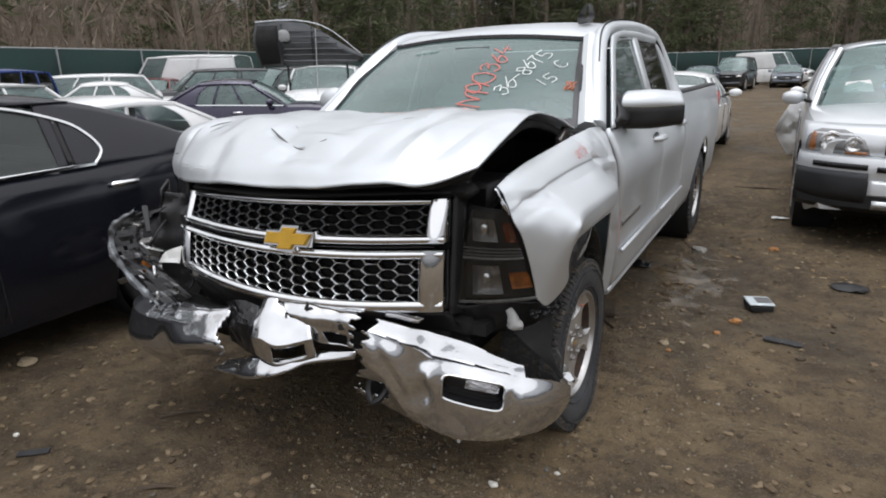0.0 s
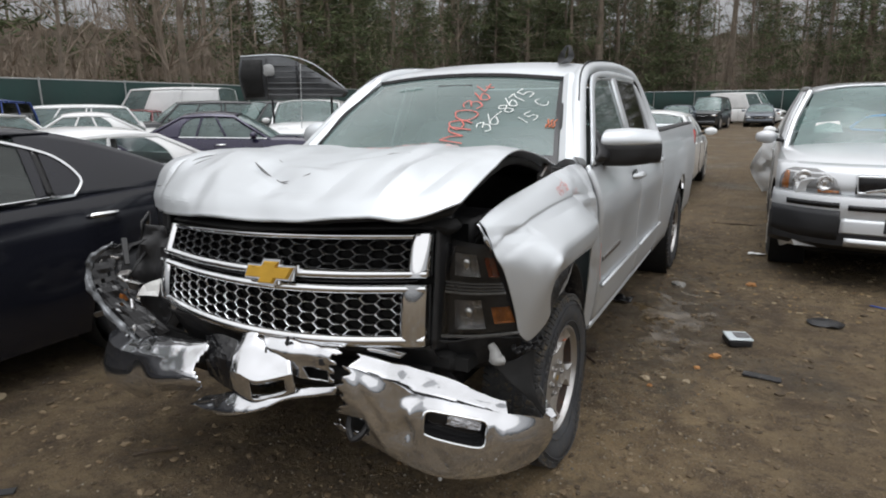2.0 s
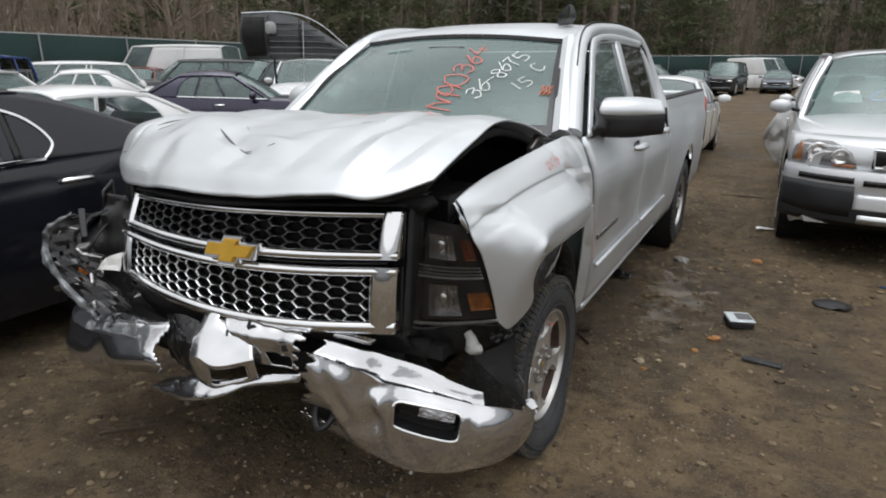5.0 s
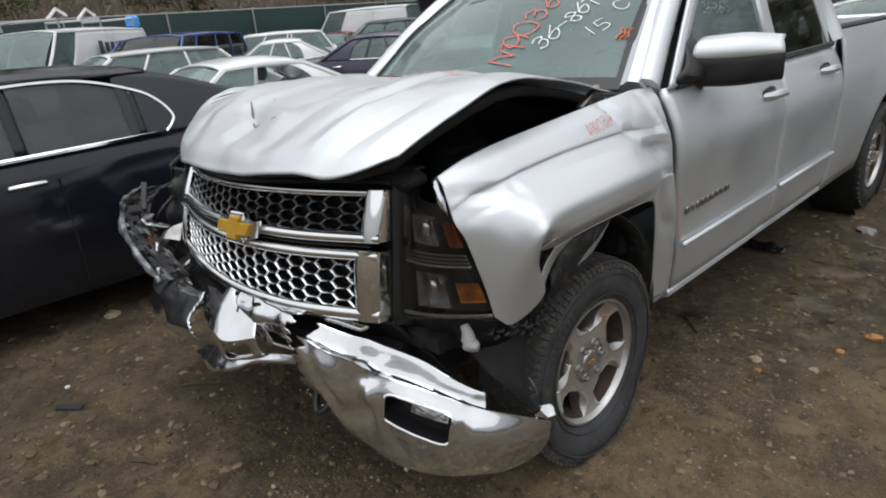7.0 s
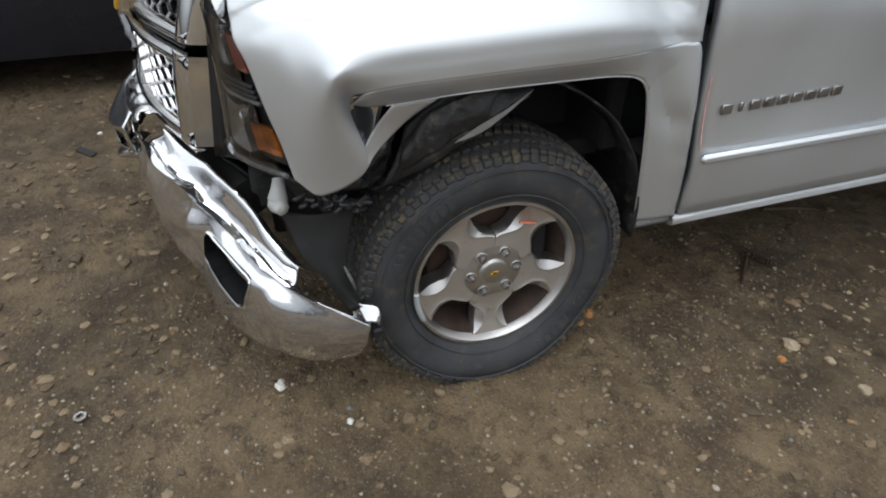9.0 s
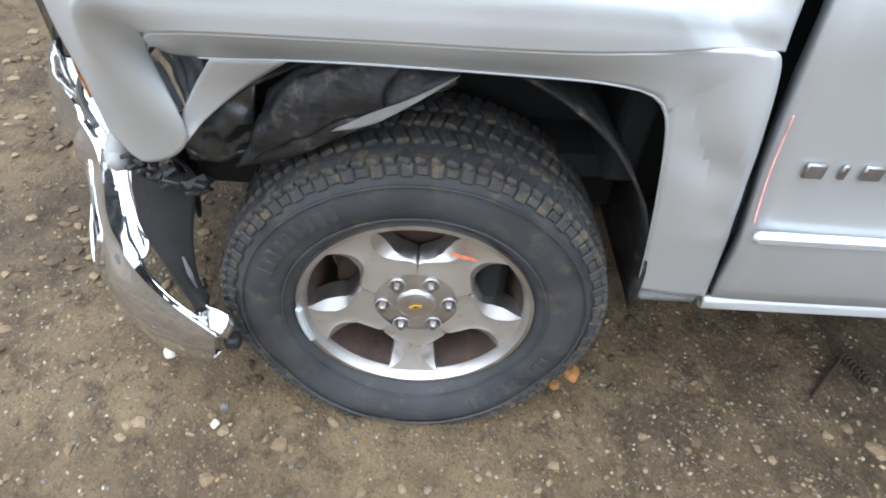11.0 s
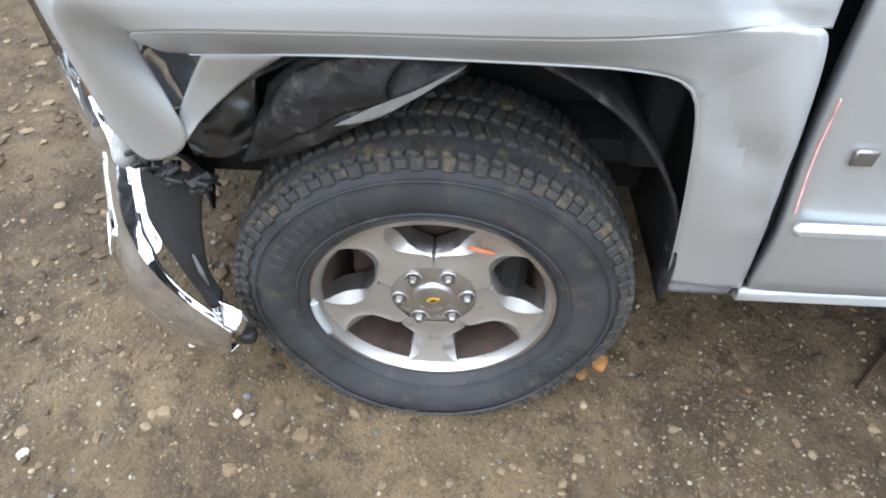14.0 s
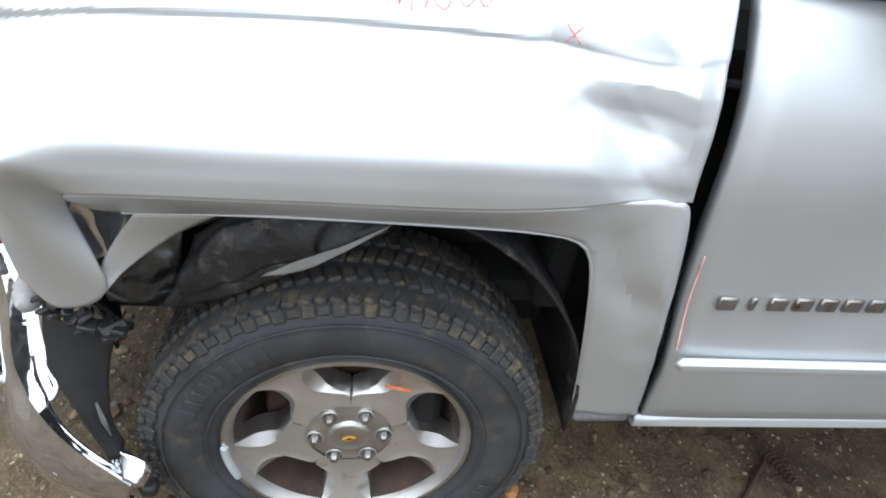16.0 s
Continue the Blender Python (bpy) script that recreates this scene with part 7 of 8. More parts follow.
carrier = part("lamp_carrier", Build().grid(dent(loft([arc_o, [((a[0] + b[0]) / 2, (a[1] + b[1]) / 2 - 0.012, (a[2] + b[2]) / 2) for a, b in zip(arc_o, arc_i)], arc_i], 44, 9), 0.016, 16, 7)), DARK_METAL, truck, "broken dark chrome lamp carrier hanging off", solid=0.004)
part("carrier_back", Build().grid(dent(loft([arc_i, arc_b, [(x + 0.035, y + 0.05, z + 0.01) for x, y, z in arc_b]], 22, 9), 0.028, 13, 9), keep=lambda i, j: (i * 7 + j * 3) % 11 != 0), GLOSS_BLACK, carrier, "splintered black plastic", solid=0.006, smooth=False)
part("carrier_lamp", Build().blob((-0.682, -0.885, 0.765), (0.026, 0.025, 0.036), 4, 0.5), AMBER, carrier, "broken amber lamp")
part("carrier_scrap", Build().grid(dent(loft([[(-0.625, -0.83, 0.815), (-0.555, -0.79, 0.838)], [(-0.635, -0.865, 0.775), (-0.545, -0.83, 0.772)]], 6, 4), 0.02, 12, 5)), PAPER, carrier, "bright torn scrap", solid=0.004, smooth=False)
rr = random.Random(4)
for k in range(16):
    p = Vector((rr.uniform(-0.8, -0.58), rr.uniform(-0.92, -0.74), rr.uniform(0.62, 1.0)))
    m3 = Euler((rr.uniform(0, 3), rr.uniform(0, 3), rr.uniform(0, 3))).to_matrix()
    part("broken_piece", Build().box(p, (rr.uniform(0.02, 0.05), rr.uniform(0.04, 0.13), 0.012), 0.003, m3), rr.choice((GLOSS_BLACK, BLACK_PLASTIC, BLACK_PLASTIC, STEEL, REFLECTOR)), truck)
part("wire", Build().tube([(-0.7, -0.72, 0.95), (-0.66, -0.84, 0.88), (-0.70, -0.86, 0.78), (-0.62, -0.84, 0.7)], 0.006, 5, 20), BLACK_PLASTIC, truck)
part("lamp_shell", Build().grid(loft([[(-0.78, -0.64, 1.09), (-0.73, -0.72, 1.06)], [(-0.80, -0.64, 0.9), (-0.74, -0.74, 0.88)]], 8, 6)), GLOSS_BLACK, truck, "black edge of the missing lamp", solid=0.01)
part("side_support", Build().box((-0.70, -0.62, 0.92), (0.05, 0.06, 0.42), 0.01, Matrix.Rotation(0.2, 3, "Y")).box((-0.62, -0.64, 0.86), (0.12, 0.03, 0.3), 0.01), BLACK_PLASTIC, truck)
part("crushed_support", Build().grid(dent(loft([[(-0.75, -0.72, 1.05), (-0.58, -0.72, 1.05)], [(-0.76, -0.78, 0.85), (-0.58, -0.76, 0.85)], [(-0.74, -0.76, 0.62), (-0.56, -0.78, 0.62)]], 16, 20), 0.05, 10, 15)), BLACK_PLASTIC, truck, solid=0.008)


# door mirror
def door_mirror():
    foot = loft([[(0.95, 0.56, 1.268), (0.95, 0.70, 1.262), (0.95, 0.80, 1.27)], [(0.96, 0.575, 1.30), (0.99, 0.70, 1.285), (0.97, 0.80, 1.30)], [(0.94, 0.66, 1.345), (0.97, 0.74, 1.34), (0.95, 0.80, 1.345)], [(0.90, 0.72, 1.42), (0.90, 0.76, 1.42), (0.895, 0.80, 1.42)]], 12, 12)
    arm = part("door_mirror", Build().grid(foot), BLACK_PLASTIC, truck, "black mirror foot with silver cap", solid=0.02)
    low = loft([[(0.935, 0.780, 1.248), (1.062, 0.840, 1.248), (1.188, 0.925, 1.263)], [(0.929, 0.720, 1.262), (1.073, 0.785, 1.262), (1.206, 0.880, 1.275)], [(0.935, 0.710, 1.323), (1.073, 0.772, 1.323), (1.209, 0.870, 1.330)], [(0.947, 0.720, 1.350), (1.073, 0.780, 1.350), (1.206, 0.875, 1.354)]], 20, 14)
    part("mirror_housing", Build().grid(low, flip=True), BLACK_PLASTIC, arm, solid=0.015)
    cap = loft([[(0.941, 0.715, 1.346), (1.073, 0.772, 1.346), (1.207, 0.870, 1.351)], [(0.937, 0.712, 1.366), (1.073, 0.768, 1.368), (1.206, 0.868, 1.364)], [(0.941, 0.735, 1.395), (1.073, 0.795, 1.400), (1.194, 0.885, 1.385)], [(0.947, 0.790, 1.410), (1.073, 0.850, 1.415), (1.183, 0.925, 1.400)], [(0.952, 0.850, 1.406), (1.073, 0.900, 1.410), (1.177, 0.955, 1.395)]], 22, 22)
    part("mirror_cap", Build().grid(cap, flip=True), SILVER, arm, "silver painted mirror cap", solid=0.012)
    part("mirror_glass", Build().grid(loft([[(0.947, 0.820, 1.280), (1.183, 0.950, 1.290)], [(0.952, 0.850, 1.402), (1.175, 0.955, 1.392)]], 6, 6)), CHROME, arm)
    part("sail_panel", Build().grid(loft([[(0.95, 0.575, 1.272), (0.948, 0.74, 1.272)], [(0.885, 0.78, 1.44), (0.885, 0.80, 1.44)]], 6, 6)), BLACK_PLASTIC, arm, solid=0.01)


door_mirror()
both_mirror = part("door_mirror", Build().blob((2 * CX - 1.08, 0.84, 1.36), (0.12, 0.075, 0.09), 2, 0.0, 3), SILVER, truck)


# ---- crayon writing ----
STROKES = {"M": "00 06,06 24 31,31 45 66,66 60", "9": "54 46 25 13 32 53,54 52 40", "0": "36 15 02 20 40 53 46 36", "3": "15 36 55 44 23,23 44 52 30 11", "6": "56 34 12 20 41 53 33 12", "4": "46 12,12 62,43 40",
           "8": "54 36 15 24 42 40 20 12 33 54", "7": "16 56,56 34 20", "5": "56 16,16 13,13 43 51 30 10", "1": "36 33 30", "C": "55 36 14 11 30 51", "-": "13 53", "X": "06 60,00 66"}


def letters(body, size, place, parent, material, name, label="", gap=0.62, wobble=0.06, seed=1, wide=0.05):
    """Handwritten characters laid on a surface; place(x, y) gives the point for flat coordinates."""
    r = random.Random(seed)
    b = Build()
    pen = 0.0
    for ch in body:
        if ch != " ":
            a, k, dy = r.uniform(-0.12, 0.12), r.uniform(0.92, 1.08), r.uniform(-wobble, wobble) * size
            for stroke in STROKES[ch].split(","):
                pts = [(int(q[0]) / 9 * size * k, int(q[1]) / 8 * size * k, 0) for q in stroke.split()]
                line = crom(pts, 5 * len(pts))
                flat = [(pen + x * math.cos(a) - y * math.sin(a), dy + x * math.sin(a) + y * math.cos(a)) for x, y, _ in line]
                rows = [[], []]
                for i, p in enumerate(flat):
                    q, o = flat[min(i + 1, len(flat) - 1)], flat[max(i - 1, 0)]
                    d = math.hypot(q[0] - o[0], q[1] - o[1]) + 1e-9
                    n = (-(q[1] - o[1]) / d, (q[0] - o[0]) / d)
                    w = size * wide * r.uniform(0.7, 1.1) / 2
                    for row, sg in zip(rows, (-1, 1)):
                        row.append(np.array(place(p[0] + sg * n[0] * w, p[1] + sg * n[1] * w)))
                b.grid(np.array(rows))
        pen += size * gap
    return part(name, b, material, parent, label, smooth=False)


def on_glass(u0, v0, angle):
    c, s = math.cos(radians(angle)), math.sin(radians(angle))

    def place(x, y):
        v = v0 + (x * s + y * c) / 0.8
        u = u0 + (x * c - y * s) / 1.4
        i, j = min(max(v, 0), 1) * 24, min(max(u, 0), 1) * 40
        a, b = min(int(i), 23), min(int(j), 39)
        f, g = i - a, j - b
        p = (WS[a, b] * (1 - g) + WS[a, b + 1] * g) * (1 - f) + (WS[a + 1, b] * (1 - g) + WS[a + 1, b + 1] * g) * f
        return p + np.array([0, -0.0035, 0.005])

    return place


letters("M90364", 0.16, on_glass(0.665, 0.17, 84), shield, RED_CRAYON, "red_number", "red crayon number", 0.56, seed=3)
letters("36-8675", 0.12, on_glass(0.735, 0.27, 63), shield, WHITE_CRAYON, "white_number", "white crayon number", 0.52, seed=4)
letters("15", 0.09, on_glass(0.865, 0.36, 48), shield, WHITE_CRAYON, "white_number", "white crayon number", 0.6, seed=5)
letters("C", 0.1, on_glass(0.93, 0.58, 60), shield, WHITE_CRAYON, "white_letter", "white crayon letter", seed=6)
for k in range(3):
    pl = on_glass(0.945 + k * 0.012, 0.35, 80)
    part("orange_mark", Build().tube([pl(t * 0.07, 0.006 * math.sin(t * 9 + k)) for t in np.linspace(0, 1, 6)], 0.004, 4), ORANGE_CRAYON, shield)
pl = on_glass(0.2, 0.8, 5)
part("faint_bar", Build().grid(np.array([[pl(x, y) for x in (0, 0.06, 0.12, 0.18)] for y in (0, 0.025)])), WINDSHIELD, shield)


def on_fender(y0, z0, tilt):
    def place(x, y):
        yy, zz = y0 + x, z0 + y + x * tilt
        d = np.hypot(F[:, :, 1] - yy, F[:, :, 2] - zz)
        i, j = np.unravel_index(np.argmin(d), d.shape)
        return np.array([F[i, j, 0] + 0.006, yy, zz + 0.002])

    return place


letters("M90364", 0.042, on_fender(0.02, 1.176, 0.1), fender, RED_CRAYON, "red_number", "red crayon stock number", 0.66, seed=8)
letters("X", 0.03, on_fender(0.25, 1.155, 0.1), fender, RED_CRAYON, "red_mark", seed=9)


def on_hood_text(x0, y0):
    def place(x, y):
        return np.array(on_hood(x0 + x, y0 + y * 1.6)) + np.array([0, 0, 0.004])

    return place


FAINT_RED = mat("smeared_red_crayon", (0.72, 0.42, 0.39), 0.7, 0.0, 0.3, 30.0)
letters("M90364", 0.13, on_hood_text(0.05, -0.2), hood, FAINT_RED, "red_number", "smeared red crayon number", 0.62, seed=10)


def on_window(x, y):
    yy, zz = 0.95 + x, 1.5 + y
    return np.array([0.938 - 0.155 * (zz - 1.262) / 0.44 + 0.005, yy, zz])


FAINT_WHITE = mat("worn_white_crayon", (0.3, 0.36, 0.35), 0.7, 0.0, 0.3, 30.0)
letters("36-8675", 0.06, on_window, truck, FAINT_WHITE, "white_number", "white crayon number on the door glass", 0.62, seed=11)
part("orange_mark", Build().tube([front_wheel.data.vertices[0].co * 0 + Vector((0.969, 0.085 + 0.03 * t, 0.365 + 0.15 - 0.008 * t)) for t in np.linspace(-0.8, 0.8, 5)], 0.0035, 5), ORANGE_CRAYON, front_wheel, "orange crayon stroke")
part("red_line", Build().tube([(side_x(z) + 0.002, max(y, door_front(z) + 0.004), z) for y, z in crom([(0.515, 0.875, 0), (0.532, 0.805, 0), (0.545, 0.735, 0), (0.553, 0.672, 0)], 12)[:, :2]], 0.002, 4), FAINT_RED, fd)
part("wheel_weight", Build().tube([(0.99, 0.232 * math.cos(t), 0.365 + 0.232 * math.sin(t)) for t in np.linspace(math.pi * 1.0, math.pi * 1.13, 6)], 0.008, 6), WEIGHT, front_wheel, "pale stick-on wheel weight")


# ---- litter and stones on the mud ----
def on_ground(x, y):
    return Vector((x, y, ground_height(x, y)))


STONE = mat("tan_stone", (0.3, 0.24, 0.16), 0.85, 0.0, 0.25, 20.0, 0.003, 60.0)
STONE_GREY = mat("grey_stone", (0.26, 0.25, 0.23), 0.85, 0.0, 0.25, 20.0, 0.003, 60.0)
STONE_RUST = mat("orange_stone", (0.36, 0.17, 0.06), 0.85, 0.0, 0.3, 20.0, 0.003, 60.0)
STONE_WHITE = mat("white_stone", (0.62, 0.6, 0.55), 0.8, 0.0, 0.2, 20.0, 0.003, 60.0)


def rock(x, y, s, material, label, seed, flat=0.6):
    p = on_ground(x, y) + Vector((0, 0, s * flat * 0.35))
    single("rock", Build().blob(p, (s, s * 0.8, s * flat), seed, 0.45, 2), material, label, "stone", smooth=False, group="stones on the mud")


for k, (x, y, s, m, lab) in enumerate(((1.54, 1.5, 0.035, STONE_RUST, "small yellow-orange rock on the mud"), (1.13, 3.05, 0.065, STONE_GREY, "pale grey rock beside the puddle"), (0.85, -0.62, 0.02, STONE_WHITE, "small white stone on the mud"), (0.86, 0.41, 0.028, STONE_RUST, "rust-orange stone beside the tyre"), (0.9, 0.36, 0.018, STONE_RUST, "small rust-orange stone chip"), (1.2, 0.97, 0.03, STONE, "tan stone pressed into mud"), (1.29, 1.05, 0.018, STONE, "tan pebble on wet mud"), (1.24, 0.9, 0.016, STONE_RUST, "orange pebble on wet mud"), (1.17, -0.9, 0.016, STONE_WHITE, "white chip in gravel"), (-1.93, -0.89, 0.06, STONE, "flat tan leaf-like stone"), (-1.2, -1.31, 0.014, STONE_WHITE, "white stone chip on mud"), (1.45, 1.3, 0.02, STONE_RUST, "orange stone fragment on mud"), (1.42, 1.05, 0.022, STONE, "tan pebble cluster stone"), (0.98, 0.36, 0.012, STONE, "tan pebble near tyre"), (1.7, 3.3, 0.04, STONE_RUST, "orange clay lump on mud"), (1.05, -0.45, 0.012, STONE_WHITE, "white pebble in gravel"))):
    rock(x, y, s, m, lab, k + 1, 0.35 if k == 9 else 0.6)


def litter():
    p = on_ground(1.65, 1.80)
    ob = thing("metal_module", "square silver and black car part lying on mud", "car part", p, group="litter")
    rz = Matrix.Rotation(0.35, 3, "Z")
    part("case", Build().box(p + Vector((0, 0, 0.028)), (0.15, 0.15, 0.05), 0.012, rz), BLACK_PLASTIC, ob)
    part("lid", Build().box(p + Vector((0, 0, 0.058)), (0.155, 0.155, 0.012), 0.005, rz), WEIGHT, ob, "dull silver lid")
    part("rim", Build().box(p + Vector((0.02, 0.01, 0.066)), (0.09, 0.09, 0.006), 0.003, rz), SCUFF, ob)
    p = on_ground(2.19, 2.44)
    single("rubber_pad", Build().blob(p + Vector((0, 0, 0.02)), (0.12, 0.09, 0.025), 4, 0.35), BLACK_PLASTIC, "black rounded plastic scrap lying on mud", "scrap", group="litter")
    p = on_ground(1.8, 1.27)
    single("plastic_strip", Build().box(p + Vector((0, 0, 0.008)), (0.2, 0.06, 0.012), 0.004, Matrix.Rotation(-0.1, 3, "Z")), DARK_LINER, "flat dark plastic strip in the mud", "scrap", group="litter")
    p = on_ground(0.75, 2.33)
    single("black_scrap", Build().grid(dent(loft([[p + Vector((-0.1, -0.05, 0.02)), p + Vector((0.12, -0.04, 0.02))], [p + Vector((-0.1, 0, 0.06)), p + Vector((0.12, 0, 0.05))], [p + Vector((-0.1, 0.06, 0.02)), p + Vector((0.12, 0.05, 0.02))]], 12, 10), 0.03, 9, 2)), GLOSS_BLACK, "crumpled glossy black plastic scrap", "scrap", group="litter", solid=0.005)
    p = on_ground(0.82, 1.13)
    ob = thing("coil_spring", "small rusty coil spring with a rod on wet mud", "scrap", p, group="litter")
    part("coil", Build().tube([p + Vector((-0.06 + 0.012 * t / 6.28 * 1.0, 0.05 + 0.012 * t / 6.28 * 0.4 + 0.012 * math.cos(t), 0.016 + 0.012 * math.sin(t))) for t in np.linspace(0, 50, 120)], 0.0035, 5), RUST, ob)
    part("rod", Build().tube([p + Vector((-0.05, 0.04, 0.012)), p + Vector((0.08, -0.1, 0.012))], 0.006, 6), RUST, ob)
    for x, y, a, ln in ((1.46, 6.2, 0.05, 0.5), (-0.66, -0.85, 0.8, 0.16), (-0.3, -1.25, 0.6, 0.12), (0.55, 1.6, 1.2, 0.2)):
        p = on_ground(x, y) + Vector((0, 0, 0.008))
        d = Vector((math.cos(a), math.sin(a), 0)) * ln * 0.6
        single("stick", Build().tube([p - d, p + Vector((0, 0.01, 0.004)), p + d], [0.008, 0.011, 0.005], 5, 8), DEAD_WOOD, "short dry brown stick lying on mud", "stick", group="litter")
    p = on_ground(-0.98, -1.35)
    single("plastic_shard", Build().box(p + Vector((0, 0, 0.012)), (0.13, 0.035, 0.008), 0.003, Matrix.Rotation(0.7, 3, "Z") @ Matrix.Rotation(0.2, 3, "X")), BLACK_PLASTIC, "black plastic shard on the mud", "scrap", group="litter")
    p = on_ground(0.805, -1.16)
    single("steel_nut", Build().lathe([(0.0, 0.01), (0.0, 0.019), (0.014, 0.019), (0.014, 0.01)], "z", 6, p + Vector((0, 0, 0.002))), STEEL, "dark steel nut lying in gravel", "nut", group="litter")
    p = on_ground(2.6, 3.0)
    single("blue_scrap", Build().box(p + Vector((0, 0, 0.008)), (0.16, 0.02, 0.01), 0.004, Matrix.Rotation(-0.4, 3, "Z")), BLUE_PAINT, "thin blue plastic strip on mud", "scrap", group="litter")
    p = on_ground(1.72, 4.5)
    single("white_scrap", Build().grid(dent(loft([[p + Vector((-0.08, -0.03, 0.01)), p + Vector((0.08, -0.02, 0.015))], [p + Vector((-0.08, 0.04, 0.02)), p + Vector((0.08, 0.04, 0.01))]], 8, 6), 0.015, 14, 3)), PAPER, "crumpled white paper scrap on mud", "paper", group="litter", solid=0.002)


litter()


def scatter(name, count, seed, sizes, material, label, spread, squash):
    """Small stones too many to count, in one mesh."""
    r = random.Random(seed)
    bm = bmesh.new()
    bmesh.ops.create_icosphere(bm, subdivisions=1, radius=1)
    base = np.array([v.co[:] for v in bm.verts])
    faces = [[v.index for v in f.verts] for f in bm.faces]
    bm.free()
    b = Build()
    for i in range(count):
        x, y = spread(r)
        s = sizes(r)
        j = np.array([[r.uniform(0.7, 1.3) for _ in range(3)] for _ in range(len(base))])
        v = base * j * np.array([s, s * r.uniform(0.6, 1), s * squash])
        a = r.uniform(0, 6.28)
        m = np.array([[math.cos(a), -math.sin(a), 0], [math.sin(a), math.cos(a), 0], [0, 0, 1]])
        b.add(v @ m.T + np.array(on_ground(x, y)) + np.array([0, 0, s * squash * 0.3]), faces)
    tagged(new(name, b.mesh(name, material, False)), label, "gravel", kind="stuff")


def gravel_material(name, colours, rough):
    m = bpy.data.materials.new(name)
    m.use_nodes = True
    n, l = m.node_tree.nodes, m.node_tree.links
    g, ramp = n.new("ShaderNodeNewGeometry"), n.new("ShaderNodeValToRGB")
    l.new(g.outputs["Random Per Island"], ramp.inputs["Fac"])
    ramp.color_ramp.interpolation = "CONSTANT"
    while len(ramp.color_ramp.elements) < len(colours):
        ramp.color_ramp.elements.new(0.5)
    for k, c in enumerate(colours):
        ramp.color_ramp.elements[k].position, ramp.color_ramp.elements[k].color = k / len(colours), (*c, 1)
    l.new(ramp.outputs["Color"], n["Principled BSDF"].inputs["Base Color"])
    n["Principled BSDF"].inputs["Roughness"].default_value = rough
    return m


GRAVEL = gravel_material("mixed_gravel", [(0.22, 0.19, 0.14), (0.3, 0.24, 0.15), (0.14, 0.13, 0.12), (0.3, 0.26, 0.2), (0.1, 0.085, 0.065), (0.24, 0.15, 0.07), (0.2, 0.15, 0.09), (0.17, 0.13, 0.09), (0.13, 0.1, 0.07), (0.27, 0.24, 0.19), (0.2, 0.16, 0.1), (0.15, 0.11, 0.07)], 0.85)
CLOD = gravel_material("mud_clods", [(0.1, 0.07, 0.04), (0.15, 0.105, 0.06), (0.07, 0.05, 0.03), (0.19, 0.14, 0.085)], 0.9)


def near_path(r):
    k = r.random()
    if k < 0.4:
        return r.gauss(0.75, 0.45), r.gauss(-0.75, 0.45)
    if k < 0.7:
        return r.gauss(1.1, 0.35), r.gauss(0.75, 0.5)
    return r.uniform(-2.0, 3.0), r.uniform(-1.9, 5.5)


scatter("gravel", 9500, 5, lambda r: 0.002 + 0.0045 * r.random() ** 2.5 + (0.006 if r.random() < 0.015 else 0), GRAVEL, "loose mixed pebbles and grit in the mud", near_path, 0.7)
scatter("mud_clods", 3600, 6, lambda r: 0.005 + 0.014 * r.random() ** 2, CLOD, "small crumbs and clods of brown mud", lambda r: (r.gauss(0.9, 1.3), r.gauss(0.4, 1.6)) if r.random() < 0.7 else (r.uniform(-2.2, 3.2), r.uniform(-2, 6)), 0.45)


scatter("mud_lumps", 900, 16, lambda r: 0.009 + 0.022 * r.random() ** 2, CLOD, "larger crumbled lumps of trodden mud", lambda r: (r.uniform(-2.2, 0.9), r.uniform(-2.0, -0.5)) if r.random() < 0.5 else (r.uniform(1.0, 3.2), r.uniform(-0.4, 5.0)), 0.4)
CHIPS = gravel_material("leaf_and_wood_litter", [(0.26, 0.17, 0.08), (0.19, 0.13, 0.06), (0.28, 0.2, 0.11), (0.1, 0.07, 0.04), (0.3, 0.24, 0.15), (0.15, 0.09, 0.04)], 0.9)
scatter("ground_litter", 2600, 9, lambda r: 0.006 + 0.016 * r.random() ** 2.5, CHIPS, "fallen leaves and wood chips trodden into the dirt", lambda r: (r.uniform(0.6, 4.0), 2.6 + 12 * r.random() ** 1.3), 0.3)


# ---- silver utility vehicle: face ----
SCUFF_TRIM = mat("faded_grey_trim", (0.025, 0.026, 0.029), 0.55, 0.0, 0.2, 6.0, 0.0006, 120.0)
LAMP_CLEAR = mat("clear_lamp_housing", (0.22, 0.22, 0.22), 0.12, 0.3, 0.15, 12.0, coat=1.0)


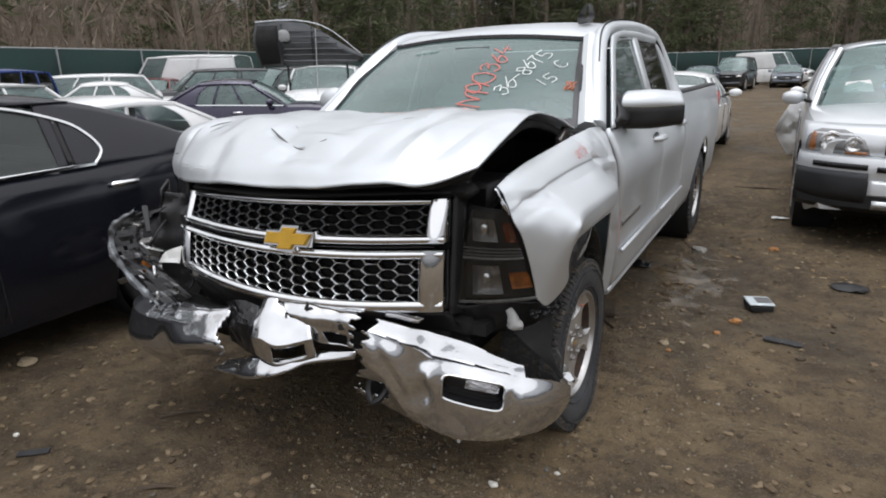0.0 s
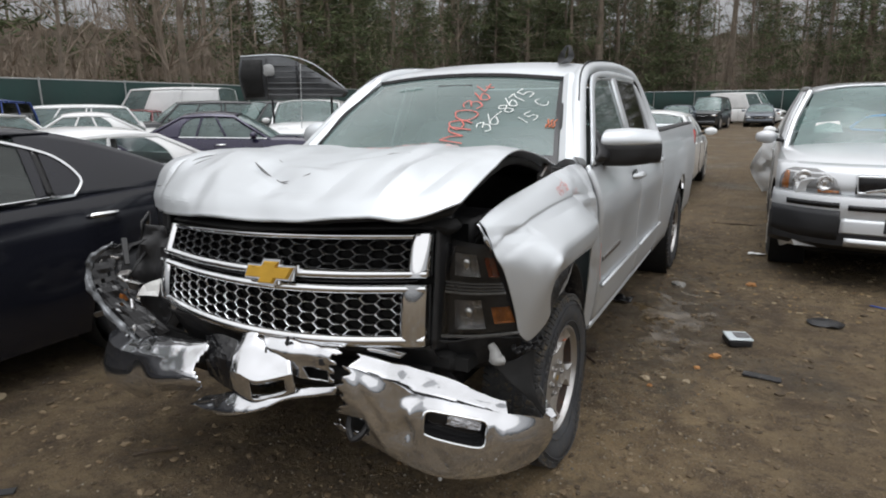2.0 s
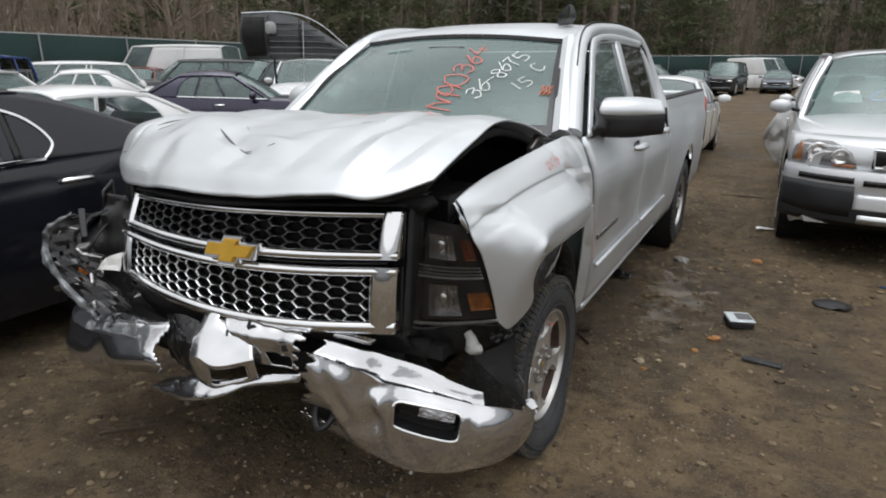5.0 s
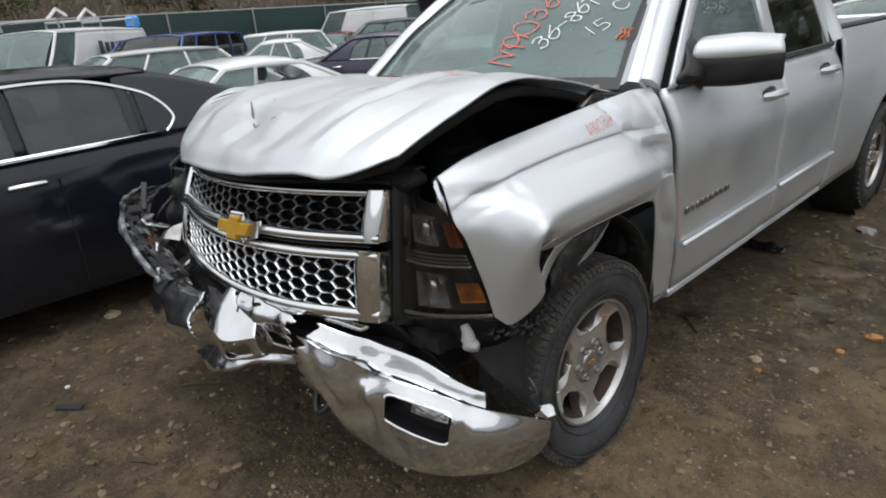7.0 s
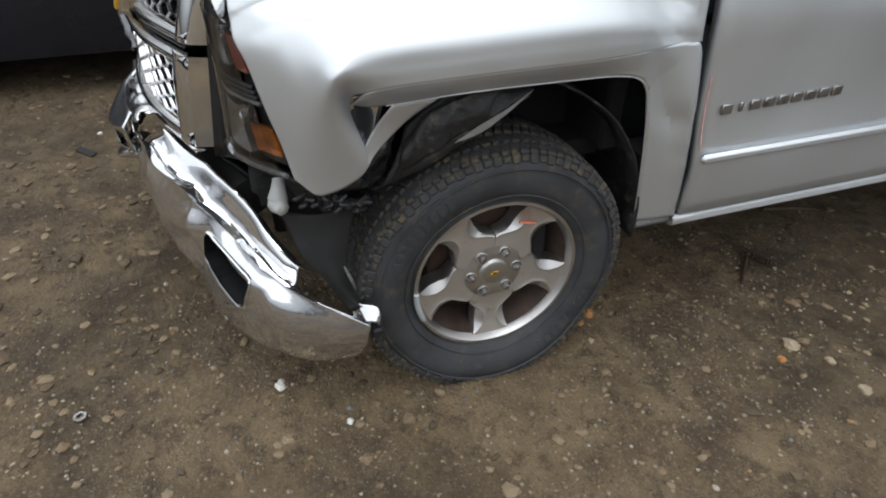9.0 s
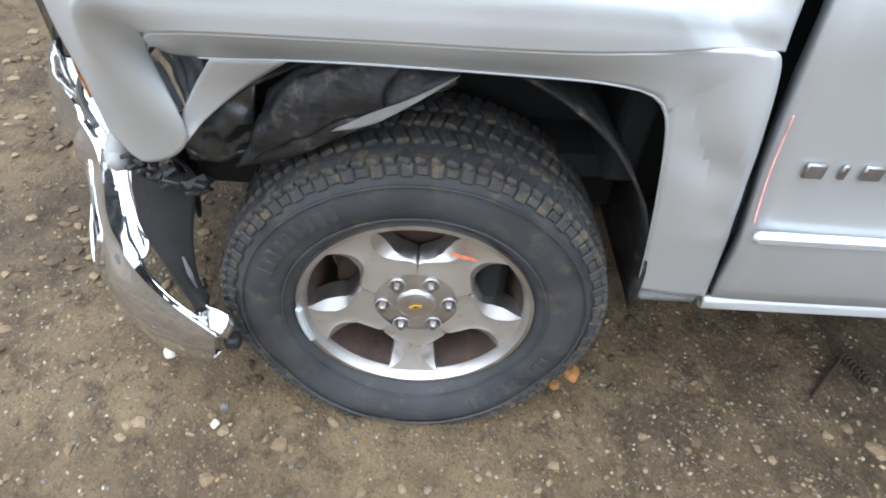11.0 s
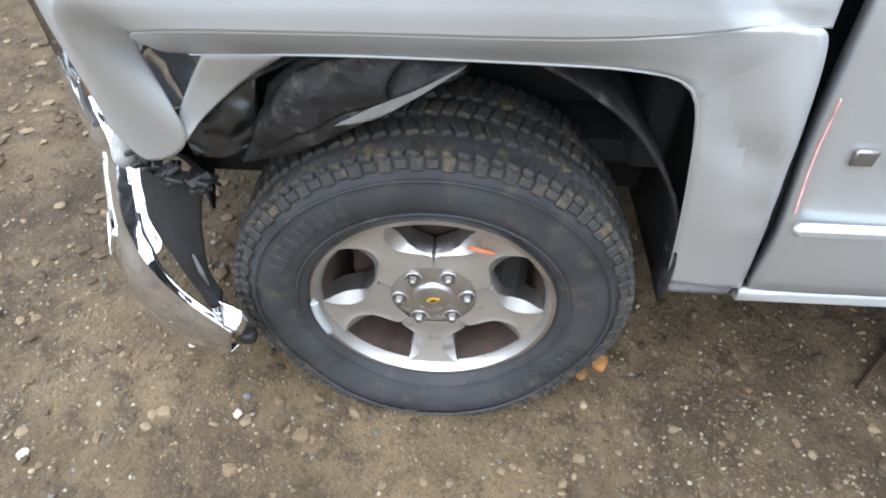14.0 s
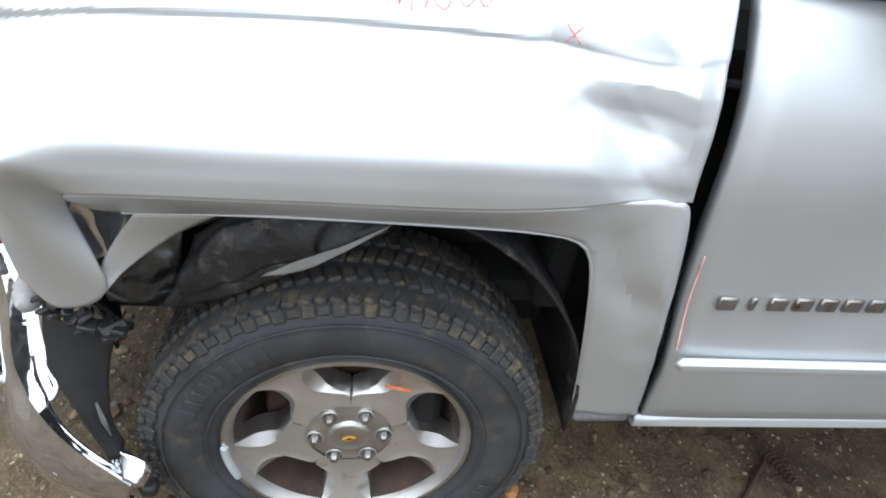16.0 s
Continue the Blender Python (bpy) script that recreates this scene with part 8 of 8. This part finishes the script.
def suv_face():
    ob = bpy.data.objects["silver_suv"]
    m = ob.matrix_world.copy()
    ob.matrix_world = Matrix()

    def nose(x, y):
        return y + 0.36 * (abs(x) / 0.95) ** 3.2

    def skin(x0, x1, rows, n=24):
        """A panel across the nose; rows of (set-back, height)."""
        return np.array([[(x, nose(x, y), z) for x in np.linspace(x0, x1, n)] for y, z in rows])

    part("nose_panel", Build().grid(skin(-0.93, 0.93, ((-2.3, 1.03), (-2.4, 1.005), (-2.45, 0.96), (-2.475, 0.88), (-2.48, 0.77)), 40)), SUV_PAINT, ob, solid=0.01)
    part("front_bumper", Build().grid(skin(-0.945, 0.945, ((-2.46, 0.79), (-2.53, 0.775), (-2.55, 0.74), (-2.55, 0.66), (-2.54, 0.60), (-2.5, 0.58)), 40)), SUV_PAINT, ob, "silver upper bumper", solid=0.01)
    part("bumper_skirt", Build().grid(skin(-0.95, 0.95, ((-2.545, 0.6), (-2.556, 0.5), (-2.53, 0.38), (-2.43, 0.33)), 40)), SCUFF_TRIM, ob, "dark grey lower bumper", solid=0.01)
    part("skid_plate", Build().grid(skin(-0.4, 0.4, ((-2.57, 0.45), (-2.575, 0.42), (-2.55, 0.38)))), SUV_PAINT, ob, solid=0.006)
    part("bumper_center", Build().grid(skin(-0.44, 0.44, ((-2.56, 0.61), (-2.57, 0.58), (-2.57, 0.5), (-2.55, 0.48)))), SUV_PAINT, ob, solid=0.006)
    part("air_slot", Build().grid(skin(-0.4, 0.4, ((-2.568, 0.725), (-2.568, 0.68)))), GLOSS_BLACK, ob, solid=0.004)
    for s in (-1, 1):
        part("bumper_slot", Build().grid(skin(s * 0.46, s * 0.84, ((-2.568, 0.737), (-2.568, 0.69)))), GLOSS_BLACK, ob, solid=0.004)
        part("bumper_pad", Build().grid(skin(s * 0.45, s * 0.95, ((-2.566, 0.67), (-2.582, 0.62), (-2.578, 0.5), (-2.55, 0.42)))), SCUFF_TRIM, ob, "dark grey bumper corner", solid=0.006)
        shape = []
        for z, a, b in ((0.80, 0.45, 0.90), (0.86, 0.47, 0.905), (0.92, 0.50, 0.895), (0.97, 0.58, 0.86), (0.995, 0.64, 0.80)):
            shape.append([(s * x, nose(x, -2.486 + max(0, z - 0.9) * 0.55), z) for x in np.linspace(a, b, 12)])
        lamp = part("headlight", Build().grid(np.array(shape)), LAMP_CLEAR, ob, "clear twin-round headlight with amber corner", solid=0.006)
        for x, z, q in ((0.73, 0.90, 0.078), (0.575, 0.885, 0.06)):
            y = nose(x, -2.492)
            part("reflector_bowl", Build().lathe([(-0.012, q), (-0.016, q * 0.86), (0.0, q * 0.5), (-0.012, q * 0.3), (-0.012, 0.0)], "y", 24, (s * x, y, z)), REFLECTOR, lamp)
            part("bulb_ring", Build().lathe([(-0.013, q * 1.07), (-0.02, q), (-0.013, q * 0.93)], "y", 24, (s * x, y, z)), CHROME, lamp)
        part("side_amber", Build().grid(np.array([[(s * x, nose(x, -2.495 + max(0, z - 0.9) * 0.55), z) for x in (0.835, 0.86, 0.885 - max(0, z - 0.9) * 0.5)] for z in (0.81, 0.86, 0.92, 0.965)])), AMBER, lamp, solid=0.004)
        part("lower_amber", Build().grid(np.array([[(s * x, nose(x, -2.494), z) for x in np.linspace(0.47, 0.62, 5)] for z in (0.803, 0.828)])), AMBER, lamp, solid=0.004)
    g = part("grille_panel", Build().grid(skin(-0.36, 0.36, ((-2.482, 0.965), (-2.49, 0.95), (-2.497, 0.83), (-2.49, 0.815)))), GLOSS_BLACK, ob, solid=0.01)
    part("grille_frame", Build().tube([(-0.36, -2.49, 0.955), (0.36, -2.49, 0.955), (0.345, -2.505, 0.82), (-0.345, -2.505, 0.82), (-0.36, -2.49, 0.955)], 0.011, 6), SUV_PAINT, g)
    part("grille_slash", Build().box((0, -2.51, 0.888), (0.6, 0.012, 0.022), 0.004, Matrix.Rotation(-0.2, 3, "Y")).box((0, -2.515, 0.888), (0.07, 0.012, 0.06), 0.008), CHROME, g)
    part("plate_holder", Build().box((-0.13, -2.575, 0.57), (0.025, 0.015, 0.12), 0.005).box((0.13, -2.575, 0.57), (0.025, 0.015, 0.12), 0.005).box((0, -2.575, 0.53), (0.28, 0.012, 0.03), 0.005), SCUFF_TRIM, ob)
    part("paper_sheet", Build().grid(loft([[(-0.62, -0.93, 1.24), (-0.36, -0.98, 1.25)], [(-0.6, -0.85, 1.34), (-0.4, -0.88, 1.36)]], 5, 4)), PAPER, ob, "white paper inside the windshield")
    part("blue_drawing", Build().tube([(-0.3, -0.93, 1.3), (-0.15, -0.84, 1.4), (0.15, -0.84, 1.41), (0.3, -0.92, 1.33), (0.25, -0.97, 1.27), (-0.3, -0.95, 1.28), (-0.3, -0.93, 1.3)], 0.009, 5, 26), BLUE_CRAYON, ob, "blue crayon outline on glass")
    ob.matrix_world = m


suv_face()


def wrapped_wreck():
    p = Vector((1.72, 9.3, 0))
    ob = thing("plastic_wrap", "torn clear plastic film hanging on a wrecked car", "film", p)
    g = dent(loft([[p + Vector((0.0, 0, 1.05)), p + Vector((0.4, 0.0, 1.1))], [p + Vector((-0.15, -0.1, 0.7)), p + Vector((0.35, -0.1, 0.75))], [p + Vector((-0.22, 0, 0.42)), p + Vector((0.3, 0, 0.4))], [p + Vector((0.0, 0, 0.05)), p + Vector((0.2, 0, 0.1))]], 16, 20), 0.12, 4, 6)
    part("film_sheet", Build().grid(g), FILM, ob, solid=0.004)


wrapped_wreck()
